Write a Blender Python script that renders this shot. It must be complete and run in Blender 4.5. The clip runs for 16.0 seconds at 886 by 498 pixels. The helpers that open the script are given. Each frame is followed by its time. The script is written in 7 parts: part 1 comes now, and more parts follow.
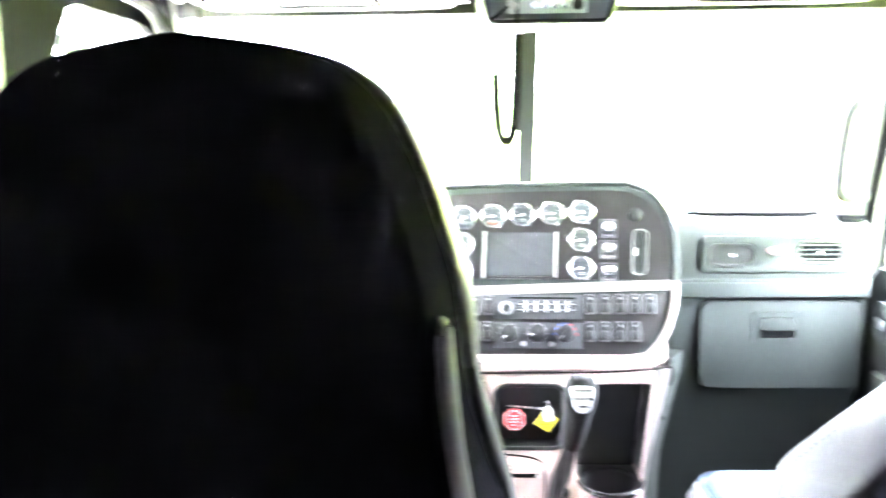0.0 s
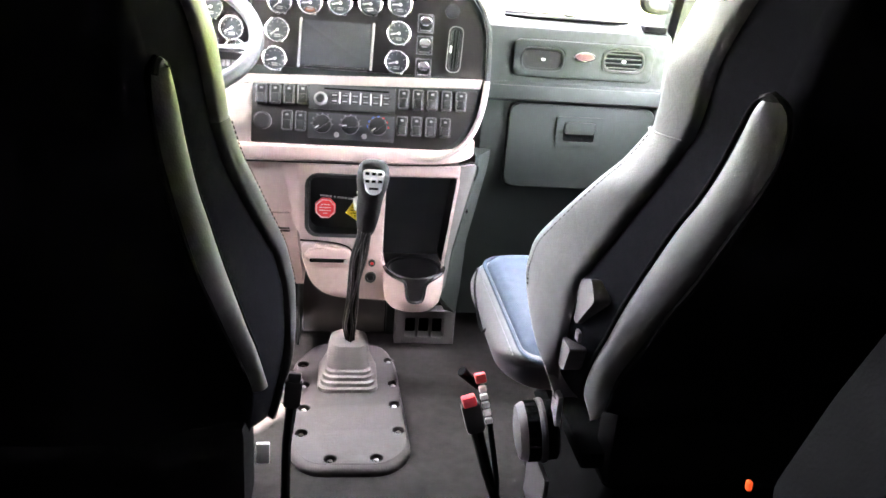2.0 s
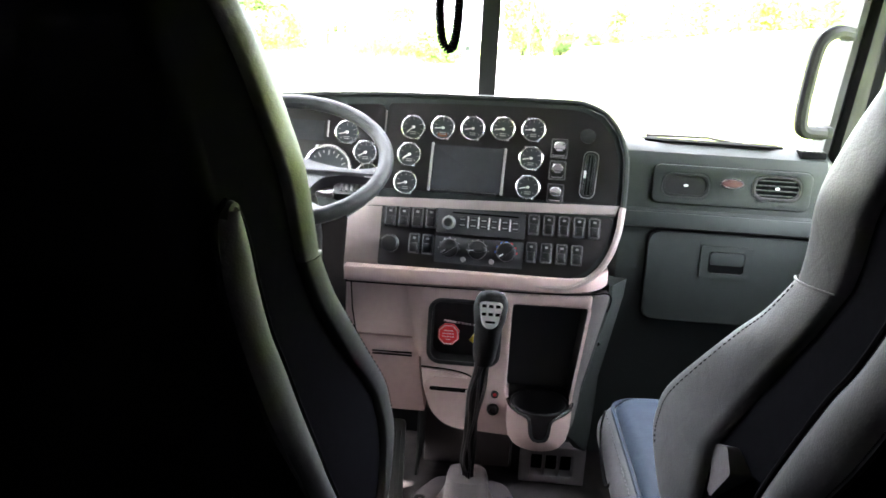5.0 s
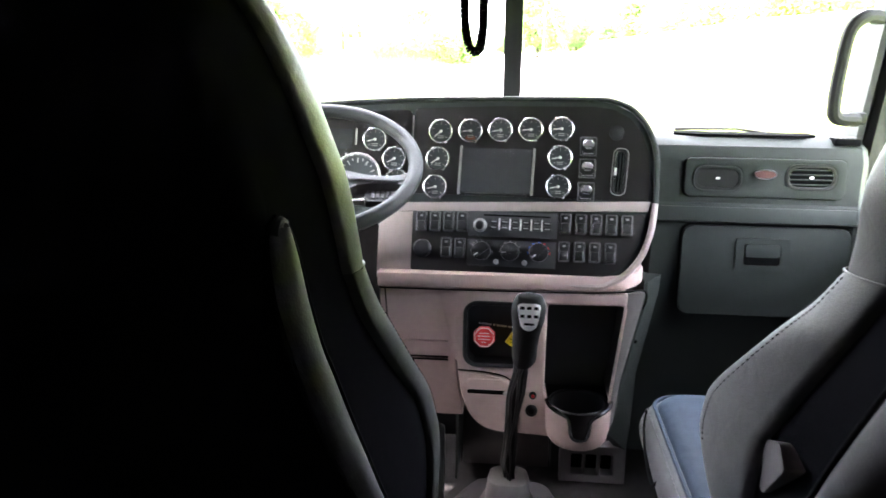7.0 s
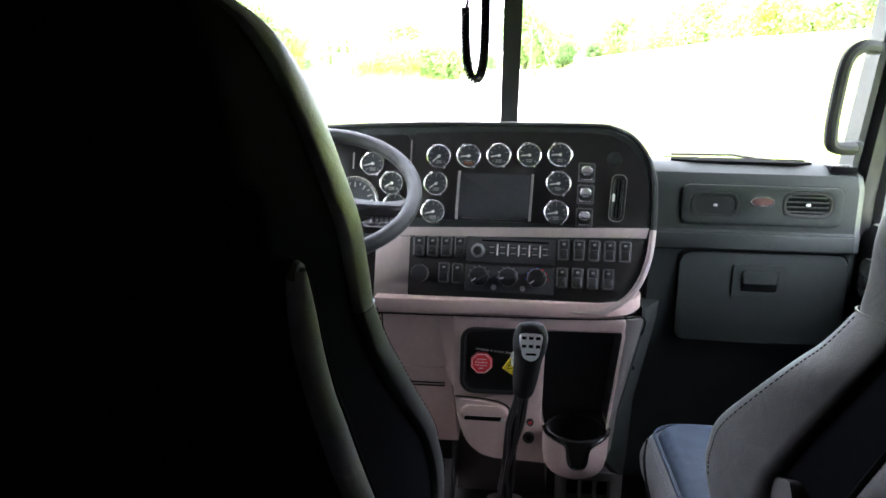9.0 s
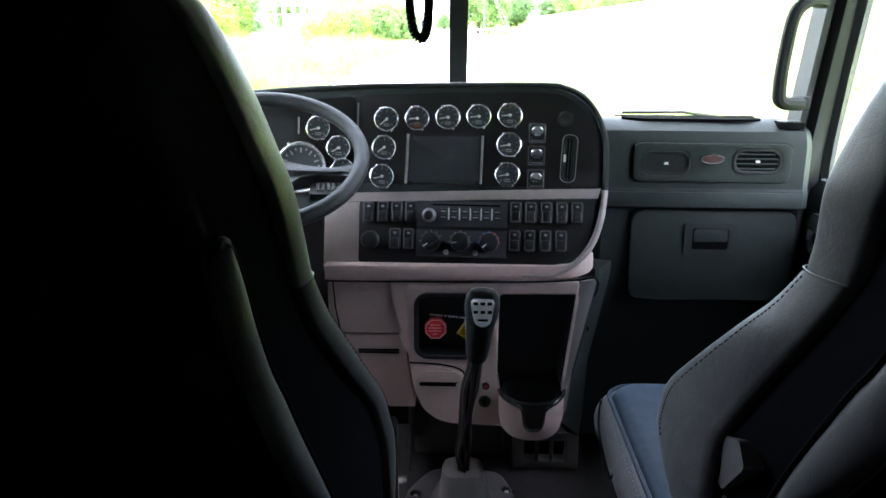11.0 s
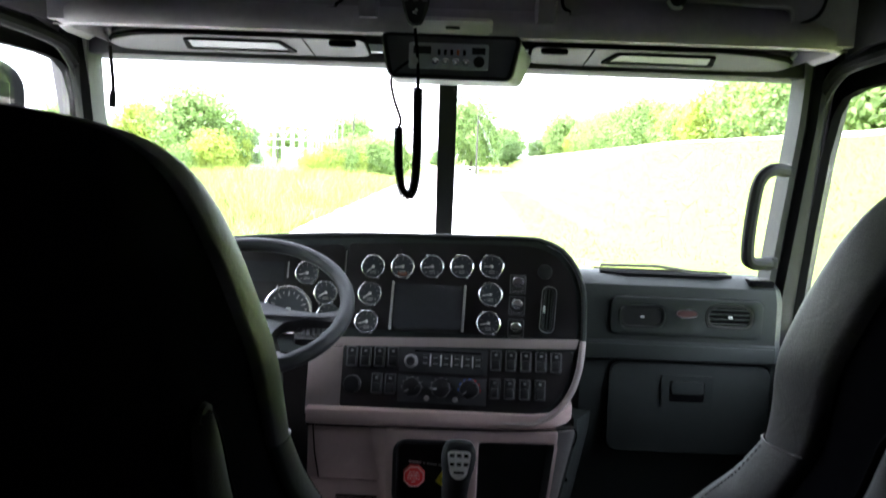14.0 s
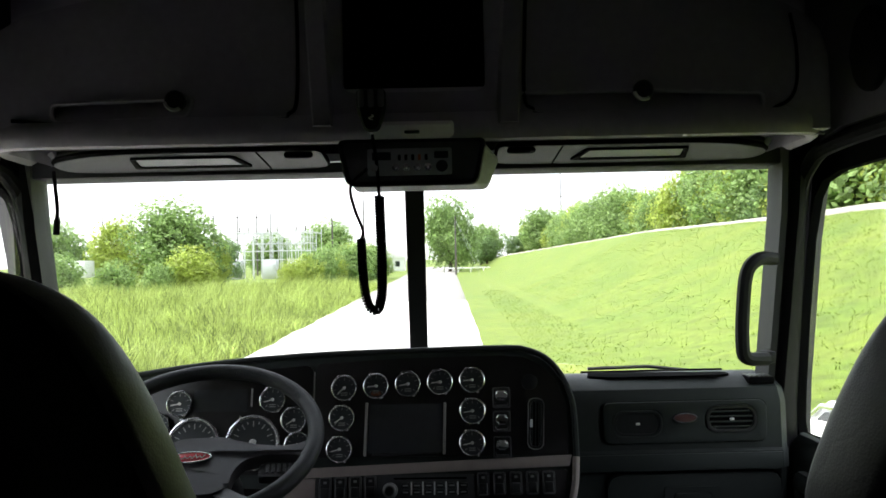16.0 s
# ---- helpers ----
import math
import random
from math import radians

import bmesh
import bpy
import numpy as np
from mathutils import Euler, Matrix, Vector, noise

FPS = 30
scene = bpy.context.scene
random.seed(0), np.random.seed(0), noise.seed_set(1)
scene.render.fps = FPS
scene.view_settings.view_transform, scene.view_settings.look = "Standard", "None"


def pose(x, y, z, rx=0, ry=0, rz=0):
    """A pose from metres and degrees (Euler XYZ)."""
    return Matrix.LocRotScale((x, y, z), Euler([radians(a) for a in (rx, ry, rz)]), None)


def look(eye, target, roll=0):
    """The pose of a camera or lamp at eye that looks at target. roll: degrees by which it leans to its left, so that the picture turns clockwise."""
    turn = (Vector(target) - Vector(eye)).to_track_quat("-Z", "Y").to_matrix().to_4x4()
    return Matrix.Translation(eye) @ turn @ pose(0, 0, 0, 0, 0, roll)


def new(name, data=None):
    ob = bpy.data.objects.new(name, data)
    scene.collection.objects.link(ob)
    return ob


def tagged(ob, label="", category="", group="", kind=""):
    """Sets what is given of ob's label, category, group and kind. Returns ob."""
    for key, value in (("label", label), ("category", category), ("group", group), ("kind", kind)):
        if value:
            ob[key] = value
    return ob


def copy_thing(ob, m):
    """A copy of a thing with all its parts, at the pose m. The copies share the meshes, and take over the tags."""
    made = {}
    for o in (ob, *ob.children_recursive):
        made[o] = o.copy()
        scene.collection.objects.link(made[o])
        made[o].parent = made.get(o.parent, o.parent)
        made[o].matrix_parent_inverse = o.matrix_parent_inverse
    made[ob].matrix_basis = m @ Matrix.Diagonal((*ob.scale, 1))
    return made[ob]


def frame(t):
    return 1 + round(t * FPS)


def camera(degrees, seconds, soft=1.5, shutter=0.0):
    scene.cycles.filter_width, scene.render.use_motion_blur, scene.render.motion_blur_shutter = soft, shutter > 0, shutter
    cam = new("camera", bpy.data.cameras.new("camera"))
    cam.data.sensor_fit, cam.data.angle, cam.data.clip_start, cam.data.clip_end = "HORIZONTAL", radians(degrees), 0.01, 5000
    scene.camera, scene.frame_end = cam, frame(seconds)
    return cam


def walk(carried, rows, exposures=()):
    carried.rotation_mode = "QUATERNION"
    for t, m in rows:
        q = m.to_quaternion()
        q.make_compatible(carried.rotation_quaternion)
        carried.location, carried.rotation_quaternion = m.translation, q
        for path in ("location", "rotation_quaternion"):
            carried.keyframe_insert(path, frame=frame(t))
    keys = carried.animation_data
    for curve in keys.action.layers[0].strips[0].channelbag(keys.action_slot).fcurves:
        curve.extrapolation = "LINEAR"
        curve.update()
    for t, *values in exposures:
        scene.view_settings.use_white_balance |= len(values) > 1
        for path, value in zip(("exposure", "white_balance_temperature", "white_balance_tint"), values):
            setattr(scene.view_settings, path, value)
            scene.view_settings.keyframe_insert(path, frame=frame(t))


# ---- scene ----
cam = camera(58.7, 16.0, soft=1.6, shutter=0.5)
PATH = [
    (0, (-0.147, -1.984, 1.179), (-0.221, -0.004, 0.904), -0.5),
    (0.5, (-0.079, -1.973, 1.172), (0.113, -0.008, 0.853), 0.6),
    (1, (-0.061, -2.013, 1.147), (0.13, -0.072, 0.703), 2.6),
    (1.5, (-0.029, -2.035, 1.119), (0.233, -0.148, 0.508), 5.6),
    (2, (-0.013, -2.049, 1.134), (0.254, -0.198, 0.424), 4.6),
    (2.5, (-0.02, -2.041, 1.131), (0.266, -0.195, 0.415), 4.6),
    (3, (0.029, -1.974, 1.176), (0.196, -0.032, 0.727), 0.7),
    (3.5, (0.06, -1.912, 1.196), (0.133, 0.048, 0.806), -2.1),
    (4, (0.067, -1.911, 1.171), (0.057, 0.028, 0.678), -0.1),
    (6.3, (0.022, -2.006, 1.147), (-0.132, -0.058, 0.719), 4.2),
    (6.5, (0.025, -1.996, 1.147), (-0.114, -0.052, 0.699), 3.6),
    (7, (0.026, -1.95, 1.157), (-0.159, -0.015, 0.689), 0.7),
    (7.5, (0.011, -1.912, 1.17), (-0.228, 0.023, 0.727), -0.6),
    (8, (0.0, -1.916, 1.173), (-0.267, 0.023, 0.762), -0.2),
    (8.5, (-0.003, -1.926, 1.173), (-0.205, 0.012, 0.724), -0.1),
    (9, (-0.003, -1.937, 1.179), (-0.155, 0.01, 0.748), 1.2),
    (9.2, (0.008, -1.955, 1.184), (-0.13, -0.004, 0.769), 1.0),
    (11.3, (0.015, -1.894, 1.175), (-0.027, 0.033, 0.644), 0.5),
    (11.5, (0.025, -1.89, 1.152), (-0.019, 0.037, 0.619), 0.4),
    (12, (0.025, -1.879, 1.153), (-0.004, 0.043, 0.598), -0.0),
    (12.5, (0.025, -1.892, 1.155), (0.018, 0.034, 0.615), 0.4),
    (13, (0.021, -1.933, 1.178), (0.026, 0.01, 0.704), 1.5),
    (13.5, (0.018, -1.974, 1.204), (0.015, 0.005, 0.912), 1.7),
    (14, (0.028, -1.947, 1.224), (0.002, 0.043, 1.03), 2.2),
    (14.5, (0.026, -1.895, 1.232), (0.021, 0.105, 1.199), 1.3),
    (15, (0.048, -1.853, 1.233), (0.051, 0.147, 1.235), -0.5),
    (15.5, (0.046, -1.836, 1.234), (0.072, 0.163, 1.292), -1.3),
    (16, (0.05, -1.827, 1.241), (0.067, 0.172, 1.304), -1.3),
]
EXPOSURES = [
    (0, 8.46, 6300, 17), (0.5, 7.01, 6500, 16), (1, 6.08, 6500, 18), (1.5, 6.33, 6800, 20), (2, 7.03, 6800, 21), (2.5, 7.53, 6900, 22), (3, 7.84, 6600, 19), (3.5, 6.74, 6500, 18), (4, 5.39, 6500, 18),
    (6.3, 5.44, 6500, 18), (7, 5.34, 6450, 19), (8, 4.99, 6300, 20), (9, 4.64, 6200, 20), (11.3, 4.08, 5750, 15), (12.5, 4.76, 5650, 15), (13.3, 4.54, 5850, 17), (13.7, 3.86, 5950, 18), (14.3, 3.06, 6150, 16), (15, 2, 6400, 14), (16, 1.75, 6400, 14),
]
walk(cam, [(t, look(eye, target, roll)) for t, eye, target, roll in PATH], EXPOSURES)

# ---- world, sun ----
SUN_UP, SUN_FROM = 60.0, 262.0          # elevation; compass angle the light comes from (0 = ahead of the truck, clockwise)
world = bpy.data.worlds.new("world")
scene.world = world
world.use_nodes = True
wn = world.node_tree
sky = wn.nodes.new("ShaderNodeTexSky")
sky.sky_type, sky.sun_disc = "NISHITA", False
sky.sun_elevation, sky.sun_rotation = radians(SUN_UP), radians(SUN_FROM)
sky.dust_density, sky.air_density, sky.ozone_density = 3.0, 1.2, 1.0
background = next(n for n in wn.nodes if n.bl_idname == "ShaderNodeBackground")
background.inputs["Strength"].default_value = 0.13
haze = wn.nodes.new("ShaderNodeMix")
haze.data_type = "RGBA"
haze.inputs[0].default_value = 0.6
haze.inputs[7].default_value = (9.0, 9.0, 9.2, 1)      # bright white haze over the whole sky
wn.links.new(sky.outputs[0], haze.inputs[6]), wn.links.new(haze.outputs[2], background.inputs["Color"])
sun_data = bpy.data.lights.new("sun", "SUN")
sun_data.energy, sun_data.angle, sun_data.color = 2.6, radians(1.5), (1.0, 0.95, 0.86)
sun = new("sun", sun_data)
a, e = radians(SUN_FROM), radians(SUN_UP)
sun.matrix_world = look(Vector((math.sin(a) * math.cos(e), math.cos(a) * math.cos(e), math.sin(e))) * 60, (0, 0, 0))


# ---- materials ----
def material(name, colour, rough=0.6, metal=0.0, spread=0.12, grain=60.0, large=4.0, bump=0.15, bump_scale=220.0, island=0.0, coat=0.0, weave=False, emit=0.0, sheen=0.0, spec=0.5):
    m = bpy.data.materials.new(name)
    m.use_nodes = True
    t = m.node_tree
    b = t.nodes["Principled BSDF"]
    c = t.nodes.new("ShaderNodeTexCoord")
    def noise_node(scale, detail):
        n = t.nodes.new("ShaderNodeTexNoise")
        n.inputs["Scale"].default_value, n.inputs["Detail"].default_value = scale, detail
        t.links.new(c.outputs["Object"], n.inputs["Vector"])
        return n
    fine, wide = noise_node(grain, 5), noise_node(large, 3)
    add = t.nodes.new("ShaderNodeMath")
    add.operation = "ADD"
    t.links.new(fine.outputs["Fac"], add.inputs[0]), t.links.new(wide.outputs["Fac"], add.inputs[1])
    ramp = t.nodes.new("ShaderNodeMapRange")
    ramp.inputs["From Min"].default_value, ramp.inputs["From Max"].default_value = 0.6, 1.4
    ramp.inputs["To Min"].default_value, ramp.inputs["To Max"].default_value = 1 - spread, 1 + spread
    t.links.new(add.outputs[0], ramp.inputs["Value"])
    value = ramp.outputs[0]
    if island:
        g = t.nodes.new("ShaderNodeNewGeometry")
        r2 = t.nodes.new("ShaderNodeMapRange")
        r2.inputs["To Min"].default_value, r2.inputs["To Max"].default_value = 1 - island, 1 + island
        t.links.new(g.outputs["Random Per Island"], r2.inputs["Value"])
        mul = t.nodes.new("ShaderNodeMath")
        mul.operation = "MULTIPLY"
        t.links.new(value, mul.inputs[0]), t.links.new(r2.outputs[0], mul.inputs[1])
        value = mul.outputs[0]
    tint = t.nodes.new("ShaderNodeVectorMath")
    tint.operation = "SCALE"
    tint.inputs[0].default_value = colour
    t.links.new(value, tint.inputs["Scale"])
    t.links.new(tint.outputs[0], b.inputs["Base Color"])
    b.inputs["Roughness"].default_value, b.inputs["Metallic"].default_value = rough, metal
    b.inputs["Coat Weight"].default_value = coat
    b.inputs["Coat Roughness"].default_value = 0.12
    b.inputs["Sheen Weight"].default_value = sheen
    b.inputs["Specular IOR Level"].default_value = spec
    if bump:
        if weave:
            h = t.nodes.new("ShaderNodeTexVoronoi")
            h.inputs["Scale"].default_value = bump_scale
            t.links.new(c.outputs["Object"], h.inputs["Vector"])
            height = h.outputs["Distance"]
        else:
            height = noise_node(bump_scale, 3).outputs["Fac"]
        u = t.nodes.new("ShaderNodeBump")
        u.inputs["Strength"].default_value, u.inputs["Distance"].default_value = bump, 0.002
        t.links.new(height, u.inputs["Height"])
        t.links.new(u.outputs[0], b.inputs["Normal"])
    if emit:
        b.inputs["Emission Color"].default_value = (*colour, 1)
        b.inputs["Emission Strength"].default_value = emit
    return m


def leather_material(name, colour, rough=0.5, spec=0.4):
    """Grained leather with soft waves and scattered crease lines."""
    m = material(name, colour, rough, spread=0.14, grain=30, large=5, bump=0.12, bump_scale=420, weave=True, spec=spec)
    t = m.node_tree
    c = next(n for n in t.nodes if n.bl_idname == "ShaderNodeTexCoord")
    normal = next(n for n in t.nodes if n.bl_idname == "ShaderNodeBump").outputs[0]
    wave = t.nodes.new("ShaderNodeTexNoise")
    wave.inputs["Scale"].default_value, wave.inputs["Detail"].default_value, wave.inputs["Distortion"].default_value = 16, 4, 1.2
    t.links.new(c.outputs["Object"], wave.inputs["Vector"])
    bent = t.nodes.new("ShaderNodeTexNoise")
    bent.inputs["Scale"].default_value, bent.inputs["Detail"].default_value = 9, 2
    t.links.new(c.outputs["Object"], bent.inputs["Vector"])
    mix = t.nodes.new("ShaderNodeMix")
    mix.data_type, mix.blend_type = "RGBA", "ADD"
    mix.inputs[0].default_value = 0.12
    t.links.new(c.outputs["Object"], mix.inputs[6]), t.links.new(bent.outputs["Color"], mix.inputs[7])
    crease = t.nodes.new("ShaderNodeTexVoronoi")
    crease.feature = "DISTANCE_TO_EDGE"
    crease.inputs["Scale"].default_value = 11
    t.links.new(mix.outputs[2], crease.inputs["Vector"])
    thin = t.nodes.new("ShaderNodeMapRange")
    thin.inputs["From Max"].default_value = 0.05
    t.links.new(crease.outputs["Distance"], thin.inputs["Value"])
    for height, strength, deep in ((wave.outputs["Fac"], 0.16, 0.008), (thin.outputs[0], 0.05, 0.003)):
        u = t.nodes.new("ShaderNodeBump")
        u.inputs["Strength"].default_value, u.inputs["Distance"].default_value = strength, deep
        t.links.new(height, u.inputs["Height"]), t.links.new(normal, u.inputs["Normal"])
        normal = u.outputs[0]
    t.links.new(normal, t.nodes["Principled BSDF"].inputs["Normal"])
    return m


def glass_material(name, tint, gloss=0.9):
    m = bpy.data.materials.new(name)
    m.use_nodes = True
    t = m.node_tree
    t.nodes.remove(t.nodes["Principled BSDF"])
    out = t.nodes["Material Output"]
    clear, shine, mix, w = (t.nodes.new(k) for k in ("ShaderNodeBsdfTransparent", "ShaderNodeBsdfGlossy", "ShaderNodeMixShader", "ShaderNodeLayerWeight"))
    clear.inputs["Color"].default_value = (*tint, 1)
    shine.inputs["Roughness"].default_value = 0.02
    w.inputs["Blend"].default_value = 0.5
    power, level = t.nodes.new("ShaderNodeMath"), t.nodes.new("ShaderNodeMath")
    power.operation, level.operation = "POWER", "MULTIPLY_ADD"
    power.inputs[1].default_value, level.inputs[1].default_value, level.inputs[2].default_value = 5.0, 0.8, 0.03
    t.links.new(w.outputs["Facing"], power.inputs[0]), t.links.new(power.outputs[0], level.inputs[0])
    t.links.new(level.outputs[0], mix.inputs["Fac"]), t.links.new(clear.outputs[0], mix.inputs[1]), t.links.new(shine.outputs[0], mix.inputs[2])
    t.links.new(mix.outputs[0], out.inputs["Surface"])
    return m


SOFT_BLACK = material("soft_black_plastic", (0.013, 0.0135, 0.014), 0.65, bump=0.3, bump_scale=500, spec=0.22)
HEADER_BLACK = material("matt_black_header", (0.022, 0.022, 0.025), 0.7, bump=0.25, bump_scale=500, spec=0.1)
DASH_DARK = material("dark_grey_dash_pad", (0.03, 0.037, 0.036), 0.65, spread=0.1, bump=0.35, bump_scale=600, spec=0.35)
# Slight green here, as in DASH_BAND, puts stray green light into the colour.
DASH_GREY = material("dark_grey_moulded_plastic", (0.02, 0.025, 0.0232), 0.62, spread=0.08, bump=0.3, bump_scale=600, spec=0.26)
CONSOLE_GREY = material("warm_grey_moulded_plastic", (0.48, 0.36, 0.335), 0.58, spread=0.07, bump=0.25, bump_scale=600, spec=0.3)
SATIN_SILVER = material("satin_silver_trim", (0.42, 0.4, 0.39), 0.38, 0.35, spread=0.06, bump=0.08)
WARM_SILVER = material("warm_satin_dash_trim", (0.385, 0.322, 0.305), 0.42, 0.2, spread=0.06, bump=0.08)
BORDER_GREY = material("charcoal_warm_plastic", (0.1, 0.092, 0.09), 0.6, spread=0.07, bump=0.25, bump_scale=500)
LIP_BLACK = material("glossy_black_lip", (0.02, 0.02, 0.021), 0.16, spread=0.05, bump=0, coat=0.4)
PANEL_GREY = material("charcoal_control_plate", (0.042, 0.042, 0.045), 0.45, spread=0.1, bump=0.1)
GLOSS_BLACK = material("gloss_black_panel", (0.016, 0.0142, 0.014), 0.38, spread=0.3, grain=14, large=3, bump=0.05, coat=0.12, spec=0.35)
BLACK_PLASTIC = material("black_plastic", (0.016, 0.016, 0.017), 0.33, bump=0.12)
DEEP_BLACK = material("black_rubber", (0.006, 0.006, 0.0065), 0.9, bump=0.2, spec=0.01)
CHROME = material("chrome", (0.92, 0.92, 0.92), 0.2, 1.0, spread=0.03, bump=0)
CHROME_RING = material("bright_bezel_chrome", (0.9, 0.9, 0.91), 0.22, 0.75, spread=0.05, bump=0)
SWITCH_EDGE = material("switch_frame_plastic", (0.1, 0.1, 0.104), 0.38, spread=0.1, bump=0.1)
RADIO_FACE = material("grey_radio_face", (0.5, 0.53, 0.54), 0.45, spread=0.1, bump=0.05)
DIM_PRINT = material("dim_grey_print", (0.3, 0.3, 0.3), 0.6, spread=0.02, bump=0)
DIAL = material("charcoal_dial_face", (0.045, 0.05, 0.055), 0.4, spread=0.1, bump=0)
DIAL_MARK = material("white_dial_print", (0.42, 0.42, 0.41), 0.6, spread=0.02, bump=0)
NEEDLE = material("pale_needle", (0.85, 0.84, 0.82), 0.5, spread=0.02, bump=0)
ORANGE_GLOW = material("dull_orange_sector", (0.22, 0.07, 0.03), 0.4, spread=0.1, bump=0)
BLUE_PRINT = material("blue_print", (0.05, 0.14, 0.5), 0.6, spread=0.02, bump=0)
AMBER_LENS = material("amber_lens", (0.5, 0.14, 0.04), 0.3, spread=0.05, bump=0)
SCREEN = material("dark_display_glass", (0.048, 0.05, 0.054), 0.16, spread=0.1, bump=0, coat=0.3)
PRINT = material("light_grey_print", (0.7, 0.7, 0.7), 0.6, spread=0.02, bump=0)
RED = material("red_plastic", (0.62, 0.03, 0.035), 0.4, spread=0.05, bump=0)
YELLOW = material("yellow_plastic", (0.75, 0.55, 0.02), 0.4, spread=0.05, bump=0)
WHITE = material("white_plastic", (0.75, 0.75, 0.74), 0.45, spread=0.03, bump=0.05)
BADGE_RED = material("red_enamel_badge", (0.36, 0.03, 0.04), 0.25, spread=0.05, bump=0)
GREY_LEATHER = leather_material("grey_leather", (0.08, 0.079, 0.083), 0.47, 0.3)
BLACK_LEATHER = leather_material("black_leather", (0.03, 0.031, 0.031), 0.5, 0.3)
BLUE_LEATHER = leather_material("blue_grey_leather", (0.021, 0.032, 0.05), 0.68, 0.15)
BLUE_BLACK_CLOTH = material("black_seat_vinyl", (0.0055, 0.0055, 0.0068), 0.75, spread=0.2, bump=0.15, bump_scale=700, spec=0.0)
WHEEL_LEATHER = leather_material("charcoal_wheel_leather", (0.024, 0.025, 0.027), 0.55)
PAD_GREY = material("charcoal_hub_pad", (0.042, 0.042, 0.045), 0.5, spread=0.1, bump=0.3, bump_scale=500)
WHEEL_LEATHER.node_tree.nodes["Principled BSDF"].inputs["Specular IOR Level"].default_value = 0.25
PLATE_SILVER = material("brushed_silver_plate", (0.85, 0.85, 0.85), 0.42, 0.05, spread=0.05, bump=0.05)
DULL_SILVER = material("dull_silver_paddle", (0.2, 0.2, 0.2), 0.45, 0.3, spread=0.06, bump=0.05)
FLOOR_MAT = material("charcoal_rubber_floor", (0.0135, 0.0115, 0.012), 0.8, spread=0.6, grain=45, large=10, bump=0.5, bump_scale=350, spec=0.25)
BOOT_GREY = material("grey_rubber_boot", (0.13, 0.117, 0.12), 0.6, spread=0.1, bump=0.2)
PLATE_GREY = material("grey_rubber_plate", (0.048, 0.042, 0.046), 0.65, spread=0.15, bump=0.3)
TRIM_GREY = material("pillar_trim_grey", (0.065, 0.067, 0.065), 0.65, spread=0.06, bump=0.3, bump_scale=500)
# One liner scaled to three brightnesses; the darker two carry shade in colour.
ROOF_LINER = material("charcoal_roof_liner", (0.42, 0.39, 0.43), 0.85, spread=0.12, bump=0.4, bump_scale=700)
LINER_HALF_SHADE = material("charcoal_liner_half_shade", (0.31, 0.29, 0.318), 0.85, spread=0.12, bump=0.4, bump_scale=700)
LINER_SHADE = material("charcoal_liner_shade", (0.13, 0.122, 0.134), 0.85, spread=0.12, bump=0.4, bump_scale=700)
BAND_GREY = material("dull_grey_band", (0.105, 0.108, 0.11), 0.55, spread=0.06, bump=0.1)
DASH_BAND = material("dark_green_grey_band", (0.026, 0.032, 0.0295), 0.55, spread=0.06, bump=0.1, spec=0.3)
DOOR_RUBBER = material("ribbed_door_rubber", (0.008, 0.008, 0.0085), 0.6, spread=0.15, bump=0.25, spec=0.02)
TRAY_GREY = material("black_tray_plastic", (0.03, 0.03, 0.031), 0.5, spread=0.07, bump=0.25, bump_scale=600)
LID_GLOSS = material("glossy_vanity_lid", (0.1, 0.102, 0.102), 0.55, 0.0, spread=0.05, bump=0.05)
VISOR_CLOTH = material("grey_visor_vinyl", (0.018, 0.0185, 0.0215), 0.7, spread=0.06, bump=0.3)
LENS_GREY = material("frosted_lamp_lens", (0.82, 0.78, 0.78), 0.3, spread=0.04, bump=0.2, bump_scale=160)
BARE_METAL = material("bare_steel", (0.5, 0.5, 0.5), 0.35, 0.9, spread=0.15, bump=0.1)
GLASS = glass_material("window_glass", (0.93, 0.96, 0.94))
MIRROR = material("mirror_glass", (0.75, 0.78, 0.78), 0.03, 1.0, spread=0.01, bump=0)
TRUCK_PAINT = material("white_truck_paint", (0.78, 0.78, 0.77), 0.25, spread=0.03, bump=0, coat=0.5)
LANE_GREY = material("grey_asphalt_lane", (0.26, 0.24, 0.23), 0.85, spread=0.18, grain=3, large=0.12, bump=0.4, bump_scale=40)
CONCRETE = material("pale_concrete_road", (0.58, 0.56, 0.54), 0.85, spread=0.22, grain=3, large=0.12, bump=0.4, bump_scale=40)
GRAVEL = material("pale_gravel_track", (0.3, 0.28, 0.25), 0.9, spread=0.35, grain=5, large=0.6, bump=0.6, bump_scale=20)
BARK = material("brown_bark", (0.09, 0.07, 0.05), 0.9, spread=0.3, grain=12, large=2, bump=0.6, bump_scale=30)
WOOD_POLE = material("weathered_pole_wood", (0.09, 0.08, 0.075), 0.85, spread=0.2, bump=0.3)
GALVANISED = material("galvanised_steel", (0.55, 0.56, 0.57), 0.5, 0.4, spread=0.1, bump=0)
SIDING = material("white_painted_siding", (0.75, 0.75, 0.74), 0.6, spread=0.05, bump=0.1)
DARK_GLASS = material("dark_window_glass", (0.03, 0.035, 0.04), 0.1, spread=0.05, bump=0)
LEAF_MID = material("mid_green_leaves", (0.23, 0.34, 0.11), 0.6, spread=0.2, grain=1.2, large=0.25, bump=0, island=0.45)
LEAF_YELLOW = material("yellow_green_leaves", (0.36, 0.44, 0.09), 0.6, spread=0.2, grain=1.2, large=0.25, bump=0, island=0.4)
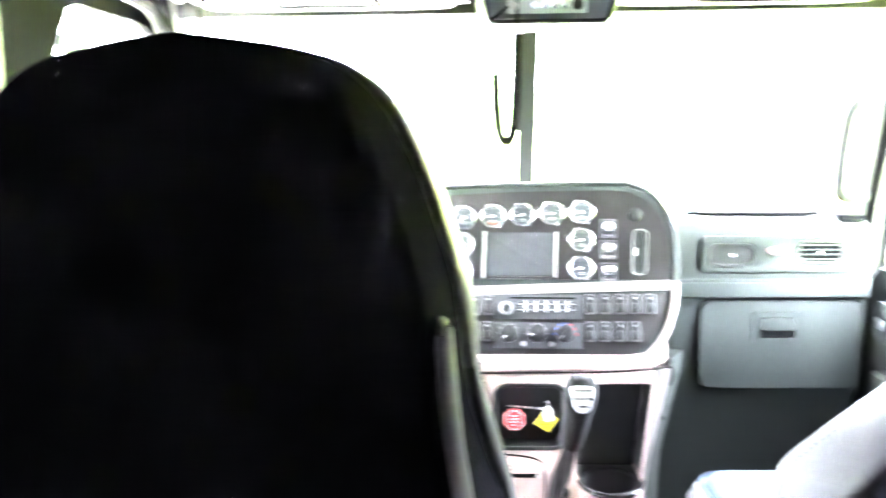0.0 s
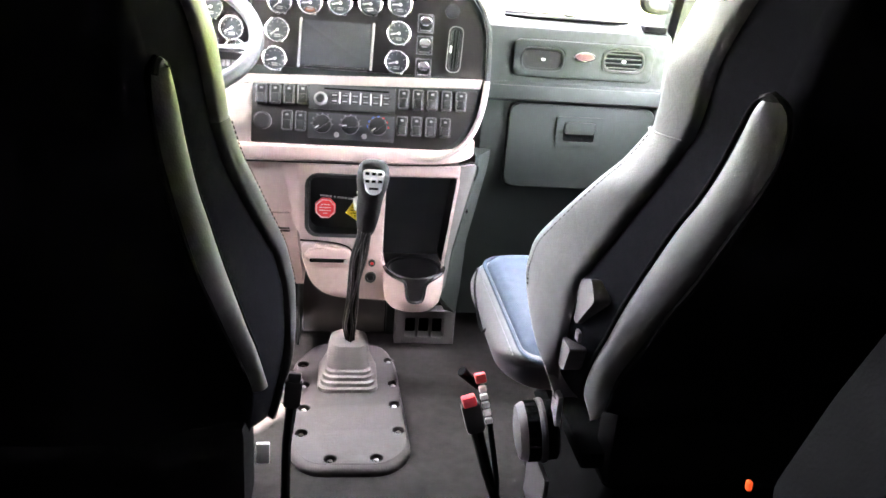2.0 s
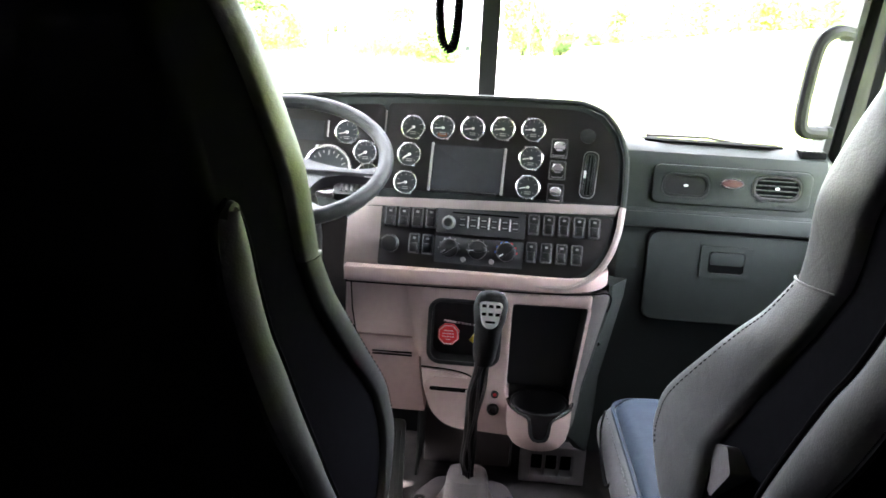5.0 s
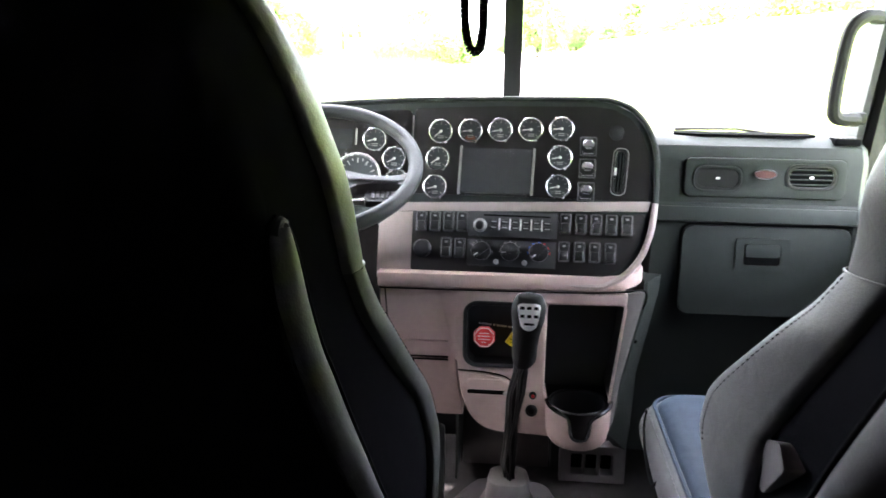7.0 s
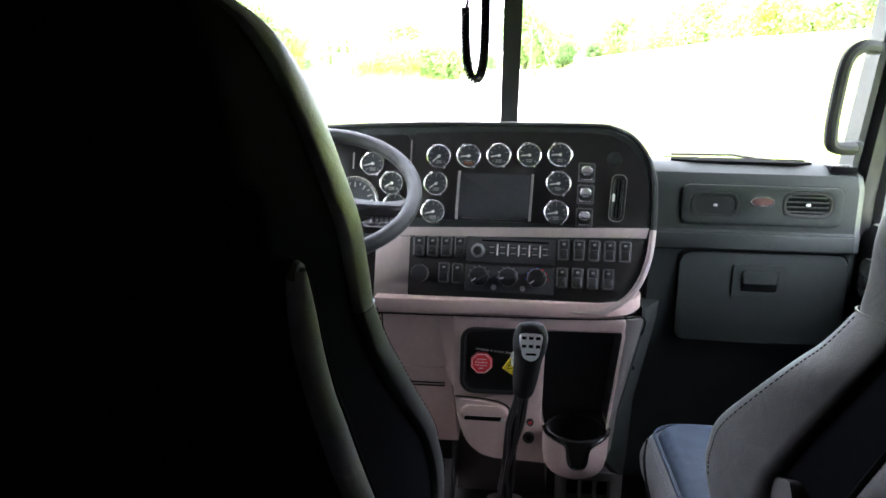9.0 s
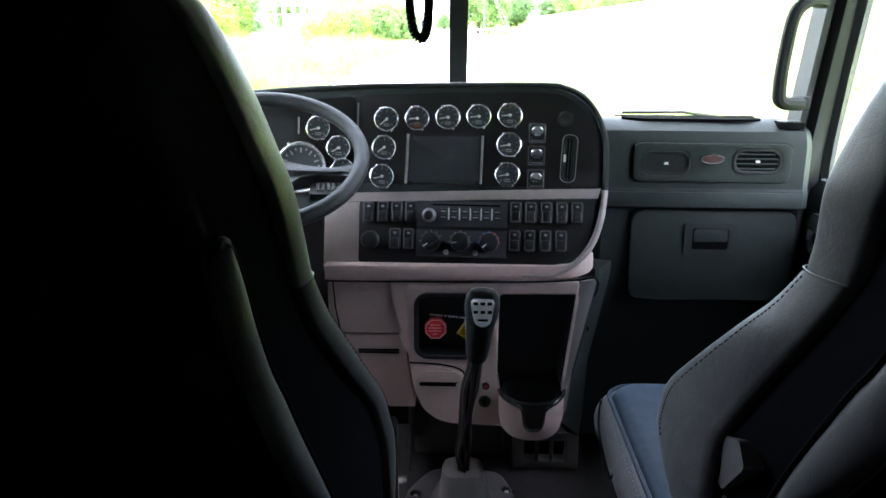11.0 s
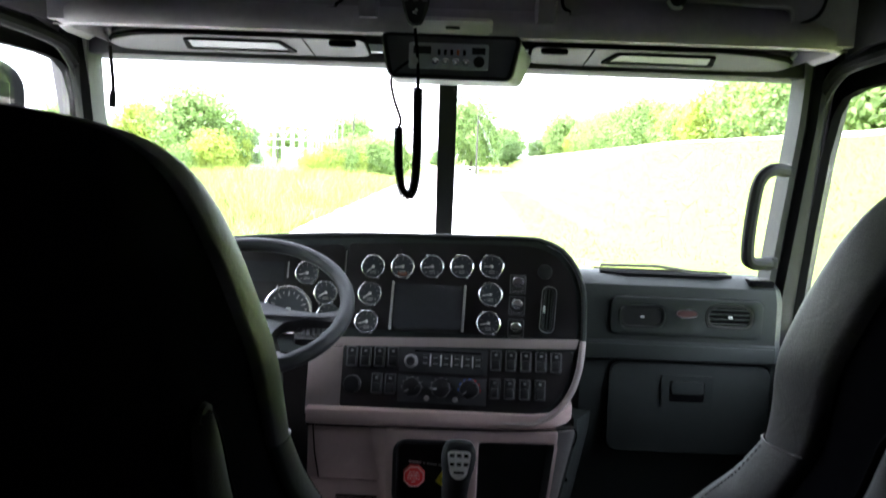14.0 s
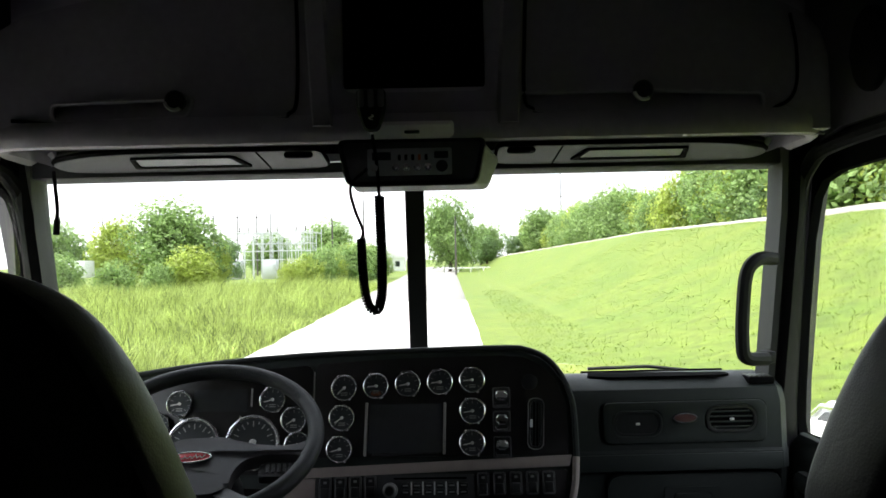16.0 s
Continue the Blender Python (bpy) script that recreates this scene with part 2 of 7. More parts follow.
LEAF_DARK = material("dark_green_leaves", (0.18, 0.28, 0.105), 0.6, spread=0.2, grain=1.2, large=0.25, bump=0, island=0.5)
TALL_GRASS = material("tall_yellow_green_grass", (0.29, 0.355, 0.095), 0.7, spread=0.5, grain=1.0, large=0.2, bump=0, island=0.75)


def leafy(m, share=0.5):
    """Lets light through a thin leaf."""
    t = m.node_tree
    b = t.nodes["Principled BSDF"]
    thin, mix = t.nodes.new("ShaderNodeBsdfTranslucent"), t.nodes.new("ShaderNodeMixShader")
    t.links.new(b.inputs["Base Color"].links[0].from_socket, thin.inputs["Color"])
    mix.inputs["Fac"].default_value = share
    t.links.new(b.outputs[0], mix.inputs[1]), t.links.new(thin.outputs[0], mix.inputs[2])
    t.links.new(mix.outputs[0], t.nodes["Material Output"].inputs["Surface"])


GRASS_BLADE = material("short_green_grass", (0.15, 0.21, 0.022), 0.7, spread=0.2, grain=1.0, large=0.3, bump=0, island=0.25)
for green in (LEAF_MID, LEAF_YELLOW, LEAF_DARK, TALL_GRASS, GRASS_BLADE):
    leafy(green)


def grass_material():
    m = material("mown_grass", (0.115, 0.19, 0.025), 0.85, spread=0.0, bump=0.0)
    t = m.node_tree
    b = t.nodes["Principled BSDF"]
    c = next(n for n in t.nodes if n.bl_idname == "ShaderNodeTexCoord")
    def noise_node(scale, detail, rough=0.6):
        n = t.nodes.new("ShaderNodeTexNoise")
        n.inputs["Scale"].default_value, n.inputs["Detail"].default_value, n.inputs["Roughness"].default_value = scale, detail, rough
        t.links.new(c.outputs["Object"], n.inputs["Vector"])
        return n
    big, mid, small = noise_node(0.35, 4), noise_node(2.2, 5), noise_node(11, 4, 0.8)
    ramp = t.nodes.new("ShaderNodeValToRGB")
    ramp.color_ramp.elements[0].position, ramp.color_ramp.elements[0].color = 0.36, (0.098, 0.152, 0.013, 1)
    ramp.color_ramp.elements[1].position, ramp.color_ramp.elements[1].color = 0.66, (0.138, 0.178, 0.017, 1)
    t.links.new(big.outputs["Fac"], ramp.inputs["Fac"])
    prod = t.nodes.new("ShaderNodeMath")
    prod.operation = "MULTIPLY"
    t.links.new(mid.outputs["Fac"], prod.inputs[0]), t.links.new(small.outputs["Fac"], prod.inputs[1])
    rng = t.nodes.new("ShaderNodeMapRange")
    rng.inputs["From Min"].default_value, rng.inputs["From Max"].default_value = 0.1, 0.42
    rng.inputs["To Min"].default_value, rng.inputs["To Max"].default_value = 0.55, 1.4
    t.links.new(prod.outputs[0], rng.inputs["Value"])
    sc = t.nodes.new("ShaderNodeVectorMath")
    sc.operation = "SCALE"
    t.links.new(ramp.outputs["Color"], sc.inputs[0]), t.links.new(rng.outputs[0], sc.inputs["Scale"])
    t.links.new(sc.outputs[0], b.inputs["Base Color"])
    u = t.nodes.new("ShaderNodeBump")
    u.inputs["Strength"].default_value, u.inputs["Distance"].default_value = 0.5, 0.06
    t.links.new(small.outputs["Fac"], u.inputs["Height"]), t.links.new(u.outputs[0], b.inputs["Normal"])
    return m


GRASS = grass_material()

# ---- mesh helpers ----
PLACE = {}


def merged(bm, piece, m=None):
    """Adds the bmesh piece to bm, moved by m."""
    if m is not None:
        piece.transform(m)
    me = bpy.data.meshes.new("piece")
    piece.to_mesh(me)
    piece.free()
    bm.from_mesh(me)
    bpy.data.meshes.remove(me)
    return bm


def box(lo, hi, bevel=0.0, seg=2, m=None, bm=None):
    piece = bmesh.new()
    bmesh.ops.create_cube(piece, size=1)
    c, s = [(p + q) / 2 for p, q in zip(lo, hi)], [q - p for p, q in zip(lo, hi)]
    piece.transform(Matrix.Translation(c) @ Matrix.Diagonal((*s, 1)))
    if bevel:
        bmesh.ops.bevel(piece, geom=piece.edges[:], offset=min(bevel, 0.49 * min(abs(v) for v in s)), segments=seg, affect="EDGES", profile=0.6)
    return merged(bm if bm is not None else bmesh.new(), piece, m)


def rrect(w, h, r, n=5, cx=0.0, cy=0.0):
    r = min(r, w / 2 - 1e-4, h / 2 - 1e-4)
    pts = []
    for k, (sx, sy) in enumerate(((1, 1), (-1, 1), (-1, -1), (1, -1))):
        for i in range(n + 1):
            t = math.pi / 2 * (k + i / n)
            pts.append((cx + sx * (w / 2 - r) + r * math.cos(t), cy + sy * (h / 2 - r) + r * math.sin(t)))
    return pts


def ellipse(w, h, n=24, cx=0.0, cy=0.0):
    return [(cx + w / 2 * math.cos(2 * math.pi * i / n), cy + h / 2 * math.sin(2 * math.pi * i / n)) for i in range(n)]


def prism(outline, depth, m=None, bevel=0.0, seg=2, bm=None, base=0.0):
    """A plate with that outline in local x, y, from z = base up by depth; its upper rim may be rounded."""
    piece = bmesh.new()
    low = [piece.verts.new((x, y, base)) for x, y in outline]
    high = [piece.verts.new((x, y, base + depth)) for x, y in outline]
    n = len(outline)
    piece.faces.new(low[::-1])
    top = piece.faces.new(high)
    for i in range(n):
        piece.faces.new((low[i], low[(i + 1) % n], high[(i + 1) % n], high[i]))
    if bevel:
        bmesh.ops.bevel(piece, geom=top.edges[:], offset=bevel, segments=seg, affect="EDGES", profile=0.5)
    return merged(bm if bm is not None else bmesh.new(), piece, m)


def holed(outer, holes, depth, m=None, bm=None, base=0.0, bevel=0.0, seg=3):
    """A plate with openings that go right through it; its front rims may be rounded."""
    piece = bmesh.new()
    loops = []
    for level in (base + depth, base):
        edges, verts = [], []
        for loop in (outer, *holes):
            vs = [piece.verts.new((x, y, level)) for x, y in loop]
            edges += [piece.edges.new((vs[i], vs[(i + 1) % len(vs)])) for i in range(len(vs))]
            verts.append(vs)
        bmesh.ops.triangle_fill(piece, use_beauty=True, use_dissolve=False, edges=edges)
        loops.append(verts)
    for up, down in zip(*loops):
        for i in range(len(up)):
            j = (i + 1) % len(up)
            piece.faces.new((up[i], up[j], down[j], down[i]))
    bmesh.ops.recalc_face_normals(piece, faces=piece.faces[:])
    if bevel:
        rims = [piece.edges.get((up[i], up[(i + 1) % len(up)])) for up in loops[0] for i in range(len(up))]
        bmesh.ops.bevel(piece, geom=rims, offset=bevel, segments=seg, affect="EDGES", profile=0.5)
    return merged(bm if bm is not None else bmesh.new(), piece, m)


def lathe(profile, n=24, m=None, bm=None):
    """Turns (radius, height) pairs round local z."""
    piece = bmesh.new()
    rings = []
    for r, z in profile:
        if r < 1e-6:
            rings.append([piece.verts.new((0, 0, z))])
        else:
            rings.append([piece.verts.new((r * math.cos(2 * math.pi * i / n), r * math.sin(2 * math.pi * i / n), z)) for i in range(n)])
    for a, b in zip(rings, rings[1:]):
        for i in range(n):
            j = (i + 1) % n
            if len(a) == 1 and len(b) > 1:
                piece.faces.new((a[0], b[i], b[j]))
            elif len(b) == 1 and len(a) > 1:
                piece.faces.new((a[i], b[0], a[j]))
            elif len(a) > 1:
                piece.faces.new((a[i], b[i], b[j], a[j]))
    bmesh.ops.recalc_face_normals(piece, faces=piece.faces[:])
    return merged(bm if bm is not None else bmesh.new(), piece, m)


def loft(rings, closed=True, caps=True, bm=None, m=None):
    piece = bmesh.new()
    rows = [[piece.verts.new(p) for p in ring] for ring in rings]
    n = len(rows[0])
    for a, b in zip(rows, rows[1:]):
        for i in range(n if closed else n - 1):
            j = (i + 1) % n
            piece.faces.new((a[i], a[j], b[j], b[i]))
    if caps and closed:
        piece.faces.new(rows[0][::-1]), piece.faces.new(rows[-1])
    bmesh.ops.recalc_face_normals(piece, faces=piece.faces[:])
    return merged(bm if bm is not None else bmesh.new(), piece, m)


def smooth_path(points, steps=8):
    """A rounder path through the points (Catmull-Rom)."""
    p = [Vector(q) for q in points]
    p = [2 * p[0] - p[1], *p, 2 * p[-1] - p[-2]]
    out = []
    for a, b, c, d in zip(p, p[1:], p[2:], p[3:]):
        for i in range(steps):
            t = i / steps
            out.append(0.5 * (2 * b + (c - a) * t + (2 * a - 5 * b + 4 * c - d) * t * t + (3 * b - a - 3 * c + d) * t**3))
    return out + [p[-2]]


def tube(points, r, n=8, closed=False, bm=None, flat=1.0):
    """A tube along the points; r is one radius or one for each point."""
    p = [Vector(q) for q in points]
    k = len(p)
    up = Vector((0.13, 0.21, 0.97))
    rings = []
    for i in range(k):
        d = (p[(i + 1) % k] - p[i - 1]) if closed else (p[min(i + 1, k - 1)] - p[max(i - 1, 0)])
        d.normalize()
        side = d.cross(up)
        side = side.normalized() if side.length > 1e-3 else d.orthogonal().normalized()
        up = side.cross(d).normalized()
        rad = r if not hasattr(r, "__len__") else r[i]
        rings.append([p[i] + rad * (math.cos(2 * math.pi * j / n) * side + flat * math.sin(2 * math.pi * j / n) * up) for j in range(n)])
    if closed:
        rings.append(rings[0])
    return loft(rings, caps=not closed, bm=bm)


def shaded(bm, name, material_, angle=0.6):
    bmesh.ops.remove_doubles(bm, verts=bm.verts[:], dist=1e-6)
    for f in bm.faces:
        f.smooth = True
    for ed in bm.edges:
        if len(ed.link_faces) != 2 or ed.calc_face_angle(0) > angle:
            ed.smooth = False
    me = bpy.data.meshes.new(name)
    bm.to_mesh(me)
    bm.free()
    me.materials.append(material_)
    return me


def thing(name, at, label, category, group="", kind=""):
    ob = new(name)
    ob.location = at
    ob.empty_display_size = 0.05
    PLACE[ob.name] = Matrix.Translation(at)
    return tagged(ob, label, category, group, kind)


def put(name, mesh, m, parent=None, label=""):
    ob = new(name, mesh)
    PLACE[ob.name] = m
    if parent is not None:
        ob.parent = parent
        ob.matrix_basis = PLACE[parent.name].inverted() @ m
    else:
        ob.matrix_basis = m
    return tagged(ob, label)


def part(name, bm, material_, parent=None, label="", m=None, angle=0.6):
    """Links a bmesh as one mesh object under a thing or part. Without m, bm is in world coordinates, and the origin moves to its middle."""
    if m is None:
        lo = [min(v.co[i] for v in bm.verts) for i in range(3)]
        hi = [max(v.co[i] for v in bm.verts) for i in range(3)]
        c = Vector([(p + q) / 2 for p, q in zip(lo, hi)])
        m = Matrix.Translation(c)
        bm.transform(Matrix.Translation(-c))
    return put(name, shaded(bm, name, material_, angle), m, parent, label)


def single(name, bm, material_, label, category, group="", kind=""):
    return tagged(part(name, bm, material_), label, category, group, kind)


def facing(origin, u, n):
    """A frame with local x along u and local z along n, at origin."""
    n, u = Vector(n).normalized(), Vector(u)
    u = (u - n * u.dot(n)).normalized()
    v = n.cross(u)
    return Matrix.Translation(origin) @ Matrix((u, v, n)).transposed().to_4x4()


# ---- cab shell ----
GROUND = -1.25
YZ = Matrix(((0, 0, 1, 0), (1, 0, 0, 0), (0, 1, 0, 0), (0, 0, 0, 1)))     # local x, y, z to world y, z, x
XZ = Matrix(((1, 0, 0, 0), (0, 0, -1, 0), (0, 1, 0, 0), (0, 0, 0, 1)))    # local x, y, z to world x, z, -y
single("floor", box((-0.98, -3.25, -0.06), (0.98, 0.42, 0.0)), FLOOR_MAT, "charcoal rubber mat on the cab floor", "floor", kind="structure")
single("wall_front", box((-0.98, 0.34, 0.0), (0.98, 0.42, 0.93)), DEEP_BLACK, "dark firewall behind the dashboard", "wall", kind="structure")
single("wall_back", box((-0.98, -3.31, 0.0), (0.98, -3.25, 2.1)), ROOF_LINER, "dark padded rear wall of the sleeper", "wall", kind="structure")
single("ceiling", box((-0.98, -3.25, 2.02), (0.98, 0.06, 2.1)), ROOF_LINER, "dark padded cab ceiling", "ceiling", kind="structure")
for side, sname in ((-1, "left"), (1, "right")):
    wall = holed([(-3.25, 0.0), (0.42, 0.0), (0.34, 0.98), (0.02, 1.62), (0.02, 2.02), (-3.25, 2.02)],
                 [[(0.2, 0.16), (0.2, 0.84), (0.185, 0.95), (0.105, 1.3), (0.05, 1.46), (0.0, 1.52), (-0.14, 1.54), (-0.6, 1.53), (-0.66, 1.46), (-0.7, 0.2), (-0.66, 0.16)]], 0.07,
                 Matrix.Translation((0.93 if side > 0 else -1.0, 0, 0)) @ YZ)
    single(f"wall_{sname}", wall, LINER_SHADE, "dark charcoal side wall of the cab round the door opening", "wall", kind="structure")

# windscreen frame: header, sill and corner posts
single("windscreen_header", box((-0.93, -0.05, 1.475), (0.93, 0.06, 1.64), 0.006), HEADER_BLACK, "black header above the windscreen", "frame", kind="structure")
single("wall_over_windscreen", box((-0.95, 0.0, 1.63), (0.95, 0.06, 2.02)), ROOF_LINER, "dark panel above the windscreen header", "wall", kind="structure")
centre_post = loft([[(-0.023, 0.215, 1.02), (0.023, 0.215, 1.02), (0.018, 0.245, 1.02), (-0.018, 0.245, 1.02)],
                    [(-0.023, 0.045, 1.5), (0.023, 0.045, 1.5), (0.018, 0.075, 1.5), (-0.018, 0.075, 1.5)]])
single("windscreen_post", centre_post, SOFT_BLACK, "black post between the two windscreen panes", "post", kind="structure")
for side, wname in ((-1, "window_1"), (1, "window_2")):
    pane = loft([[(side * 0.02, 0.225, 1.03), (side * 0.9, 0.1, 0.97), (side * 0.9, 0.106, 0.97), (side * 0.02, 0.231, 1.03)],
                 [(side * 0.02, 0.055, 1.5), (side * 0.86, -0.035, 1.5), (side * 0.86, -0.029, 1.5), (side * 0.02, 0.061, 1.5)]])
    ob = single(wname, pane, GLASS, "clear flat windscreen pane", "window", kind="structure")
    ob.visible_shadow = False
for side, sname in ((-1, "left"), (1, "right")):
    s, o = side, 0.008 if side > 0 else 0.028
    trim = loft([[(s * (0.812 + o), 0.12, 0.9), (s * (0.82 + o), 0.06, 0.9), (s * (0.832 + o), 0.052, 0.9), (s * 0.885, 0.16, 0.9)],
                 [(s * (0.822 + o), 0.02, 1.36), (s * (0.83 + o), -0.04, 1.36), (s * (0.842 + o), -0.047, 1.36), (s * 0.885, 0.04, 1.36)],
                 [(s * (0.822 + o), -0.01, 1.56), (s * (0.83 + o), -0.07, 1.56), (s * (0.84 + o), -0.077, 1.56), (s * 0.885, 0.02, 1.56)]])
    single(f"pillar_{sname}", trim, TRIM_GREY, "light grey moulded trim on the windscreen pillar", "pillar", kind="structure")
    frame_post = loft([[(s * 0.845, 0.08, 0.5), (s * 0.86, 0.06, 0.5), (s * 0.905, 0.105, 0.5), (s * 0.94, 0.16, 0.5), (s * 0.86, 0.18, 0.5)],
                       [(s * 0.847, 0.06, 0.9), (s * 0.862, 0.045, 0.9), (s * 0.905, 0.085, 0.9), (s * 0.94, 0.14, 0.9), (s * 0.87, 0.17, 0.9)],
                       [(s * 0.857, -0.04, 1.36), (s * 0.872, -0.055, 1.36), (s * 0.9, -0.015, 1.36), (s * 0.94, 0.05, 1.36), (s * 0.88, 0.05, 1.36)],
                       [(s * 0.86, -0.07, 1.6), (s * 0.875, -0.09, 1.6), (s * 0.915, -0.09, 1.6), (s * 0.95, -0.02, 1.6), (s * 0.88, 0.02, 1.6)]])
    single(f"door_post_{sname}", frame_post, DOOR_RUBBER, "black rubber-edged door post", "post", kind="structure")
    seal = tube(smooth_path([(s * 0.888, 0.09, 0.35), (s * 0.888, 0.1, 0.8), (s * 0.885, 0.065, 1.1), (s * 0.883, -0.01, 1.36), (s * 0.89, -0.075, 1.465), (s * 0.9, -0.2, 1.5), (s * 0.912, -0.7, 1.505)], 6), 0.018, 10)
    single(f"door_seal_{sname}", seal, DOOR_RUBBER, "black rubber seal round the door opening", "seal", kind="structure")


def truck_door(side, name):
    """A closed cab door with its window, lining, armrest and release."""
    s = side
    door = thing(name, (s * 0.955, -0.45, 0.1), "closed dark grey cab door with a framed side window", "door", kind="structure")
    outline = [(-0.7, 0.12), (0.21, 0.12), (0.21, 0.84), (0.195, 0.95), (0.115, 1.31), (0.06, 1.48), (0.0, 1.55), (-0.12, 1.57), (-0.69, 1.57)]
    edge = [(0.142, 0.826), (0.15, 0.85), (0.143, 0.92), (0.11, 1.1), (0.062, 1.3), (0.02, 1.4), (-0.02, 1.435), (-0.1, 1.45), (-0.36, 1.455)] if s > 0 else [(0.142, 0.826), (0.15, 0.85), (0.145, 0.92), (0.084, 1.257), (0.072, 1.379), (0.035, 1.437), (-0.013, 1.459), (-0.1, 1.465), (-0.36, 1.46)]
    glass_hole = [(-0.55, 0.84), *edge, (-0.41, 1.44), (-0.49, 1.31), (-0.54, 1.15)]
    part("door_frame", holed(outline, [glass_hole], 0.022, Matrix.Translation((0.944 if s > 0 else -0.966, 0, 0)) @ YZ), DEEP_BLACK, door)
    pane = prism([(-0.58, 0.81), (0.165, 0.81), (0.16, 0.92), (0.075, 1.33), (0.02, 1.47), (-0.4, 1.475), (-0.56, 1.2)], 0.005, Matrix.Translation((s * 0.955, 0, 0)) @ YZ)
    part("window_pane", pane, GLASS, door, "clear side glass").visible_shadow = False
    lining = loft([[(s * 0.93, 0.13, 0.14), (s * 0.90, 0.11, 0.14), (s * 0.90, -0.64, 0.14), (s * 0.93, -0.66, 0.14)],
                   [(s * 0.93, 0.13, 0.6), (s * 0.875, 0.1, 0.6), (s * 0.875, -0.64, 0.6), (s * 0.93, -0.66, 0.6)],
                   [(s * 0.93, 0.11, 0.8), (s * 0.885, 0.08, 0.8), (s * 0.885, -0.64, 0.8), (s * 0.93, -0.66, 0.8)],
                   [(s * 0.93, 0.09, 0.838), (s * 0.91, 0.07, 0.838), (s * 0.91, -0.64, 0.838), (s * 0.93, -0.66, 0.838)]])
    part("door_lining", lining, DASH_GREY, door, "grey moulded door lining")
    rest = box((min(s * 0.83, s * 0.885), -0.4, 0.54), (max(s * 0.83, s * 0.885), -0.05, 0.61), 0.025, 3)
    part("armrest", rest, DASH_GREY, door)
    cup = prism(rrect(0.13, 0.1, 0.03), 0.02, facing((s * 0.885, -0.05, 0.72), (0, -s, 0), (-s, 0, 0)), 0.008)
    release = part("release_surround", cup, DASH_DARK, door)
    part("release_handle", box((min(s * 0.852, s * 0.866), -0.1, 0.705), (max(s * 0.852, s * 0.866), -0.02, 0.735), 0.006), CHROME, release, "chrome release handle")
    return door


truck_door(-1, "door_1")
truck_door(1, "door_2")

# ---- dashboard ----
DASH = facing((0.0, -0.0135, 0.989), (1, -0.05, 0), (-0.05, -1.0, 0.25))
UP = 0.9713


def on_dash(x, z, out=0.0):
    """Local dash coordinates of a point given by its x and height."""
    return (x / 0.99875, (z - 0.989) / UP, out)


def dash_outline(points):
    return [on_dash(x, z)[:2] for x, z in points]


def dash_at(x, z, out=0.0, turn=0.0):
    return DASH @ Matrix.Translation(on_dash(x, z, out)) @ Matrix.Rotation(radians(turn), 4, "Z")


def rounded(points, r=0.01, n=4):
    """A polygon with rounded corners."""
    out, k = [], len(points)
    for i in range(k):
        p, q, s = (Vector((*points[j % k], 0)) for j in (i - 1, i, i + 1))
        a, b = (p - q), (s - q)
        d = min(r, a.length / 2.2, b.length / 2.2)
        a, b = q + a.normalized() * d, q + b.normalized() * d
        for t in range(n + 1):
            t /= n
            w = a * (1 - t) ** 2 + q * 2 * t * (1 - t) + b * t * t
            out.append((w.x, w.y))
    return out


dashboard = thing("dashboard", (0.0, 0.1, 0.6), "dark truck dashboard with round chrome gauges and rocker switches", "dashboard")
RIGHT_SIDE = [(0.352, 0.83), (0.352, 0.9), (0.348, 0.95), (0.33, 1.0), (0.295, 1.042), (0.25, 1.062), (0.2, 1.067)]
CORNER = [(0.21, 0.632), (0.255, 0.642), (0.295, 0.668), (0.327, 0.712), (0.345, 0.77)]
housing = dash_outline([(-0.31, 0.632), *CORNER, *RIGHT_SIDE, (-0.03, 1.064), (-0.25, 1.058), (-0.5, 1.04), (-0.8, 1.0), (-0.86, 0.93), (-0.86, 0.78), (-0.305, 0.78), (-0.314, 0.74)])
part("housing", prism(housing, 0.2, DASH, 0.012, 3, base=-0.2), DASH_DARK, dashboard, "dark grey soft dash housing")
INSET = [(-0.232, 0.834), (0.334, 0.834), (0.335, 0.9), (0.331, 0.945), (0.315, 0.99), (0.285, 1.025), (0.245, 1.045), (0.2, 1.05), (-0.03, 1.047), (-0.232, 1.038)]
part("gauge_panel", prism(rounded(dash_outline(INSET), 0.008), 0.004, DASH, 0.002), GLOSS_BLACK, dashboard, "gloss black-brown gauge panel")
part("cluster_panel", prism(rounded(dash_outline([(-0.66, 0.8), (-0.24, 0.8), (-0.24, 1.036), (-0.45, 1.02), (-0.66, 1.0)]), 0.02), 0.004, DASH, 0.002), GLOSS_BLACK, dashboard, "gloss black instrument cluster panel")
part("panel_seam", prism(dash_outline([(-0.238, 0.93), (-0.235, 0.93), (-0.235, 1.02), (-0.238, 1.02)]), 0.002, DASH, base=0.004), SATIN_SILVER, dashboard)
part("switch_panel", prism(rounded(dash_outline([(-0.229, 0.651), (0.2, 0.65), (0.245, 0.657), (0.28, 0.678), (0.308, 0.715), (0.325, 0.76), (0.331, 0.804), (-0.229, 0.79)]), 0.008), 0.004, DASH, 0.002), GLOSS_BLACK, dashboard, "gloss black switch panel")
part("silver_strip", prism(dash_outline([(-0.27, 0.7895), (-0.232, 0.792), (0.335, 0.8105), (0.342, 0.834), (-0.232, 0.8125), (-0.262, 0.8105), (-0.272, 0.8025)]), 0.006, DASH, 0.002), WARM_SILVER, dashboard, "satin silver strip")
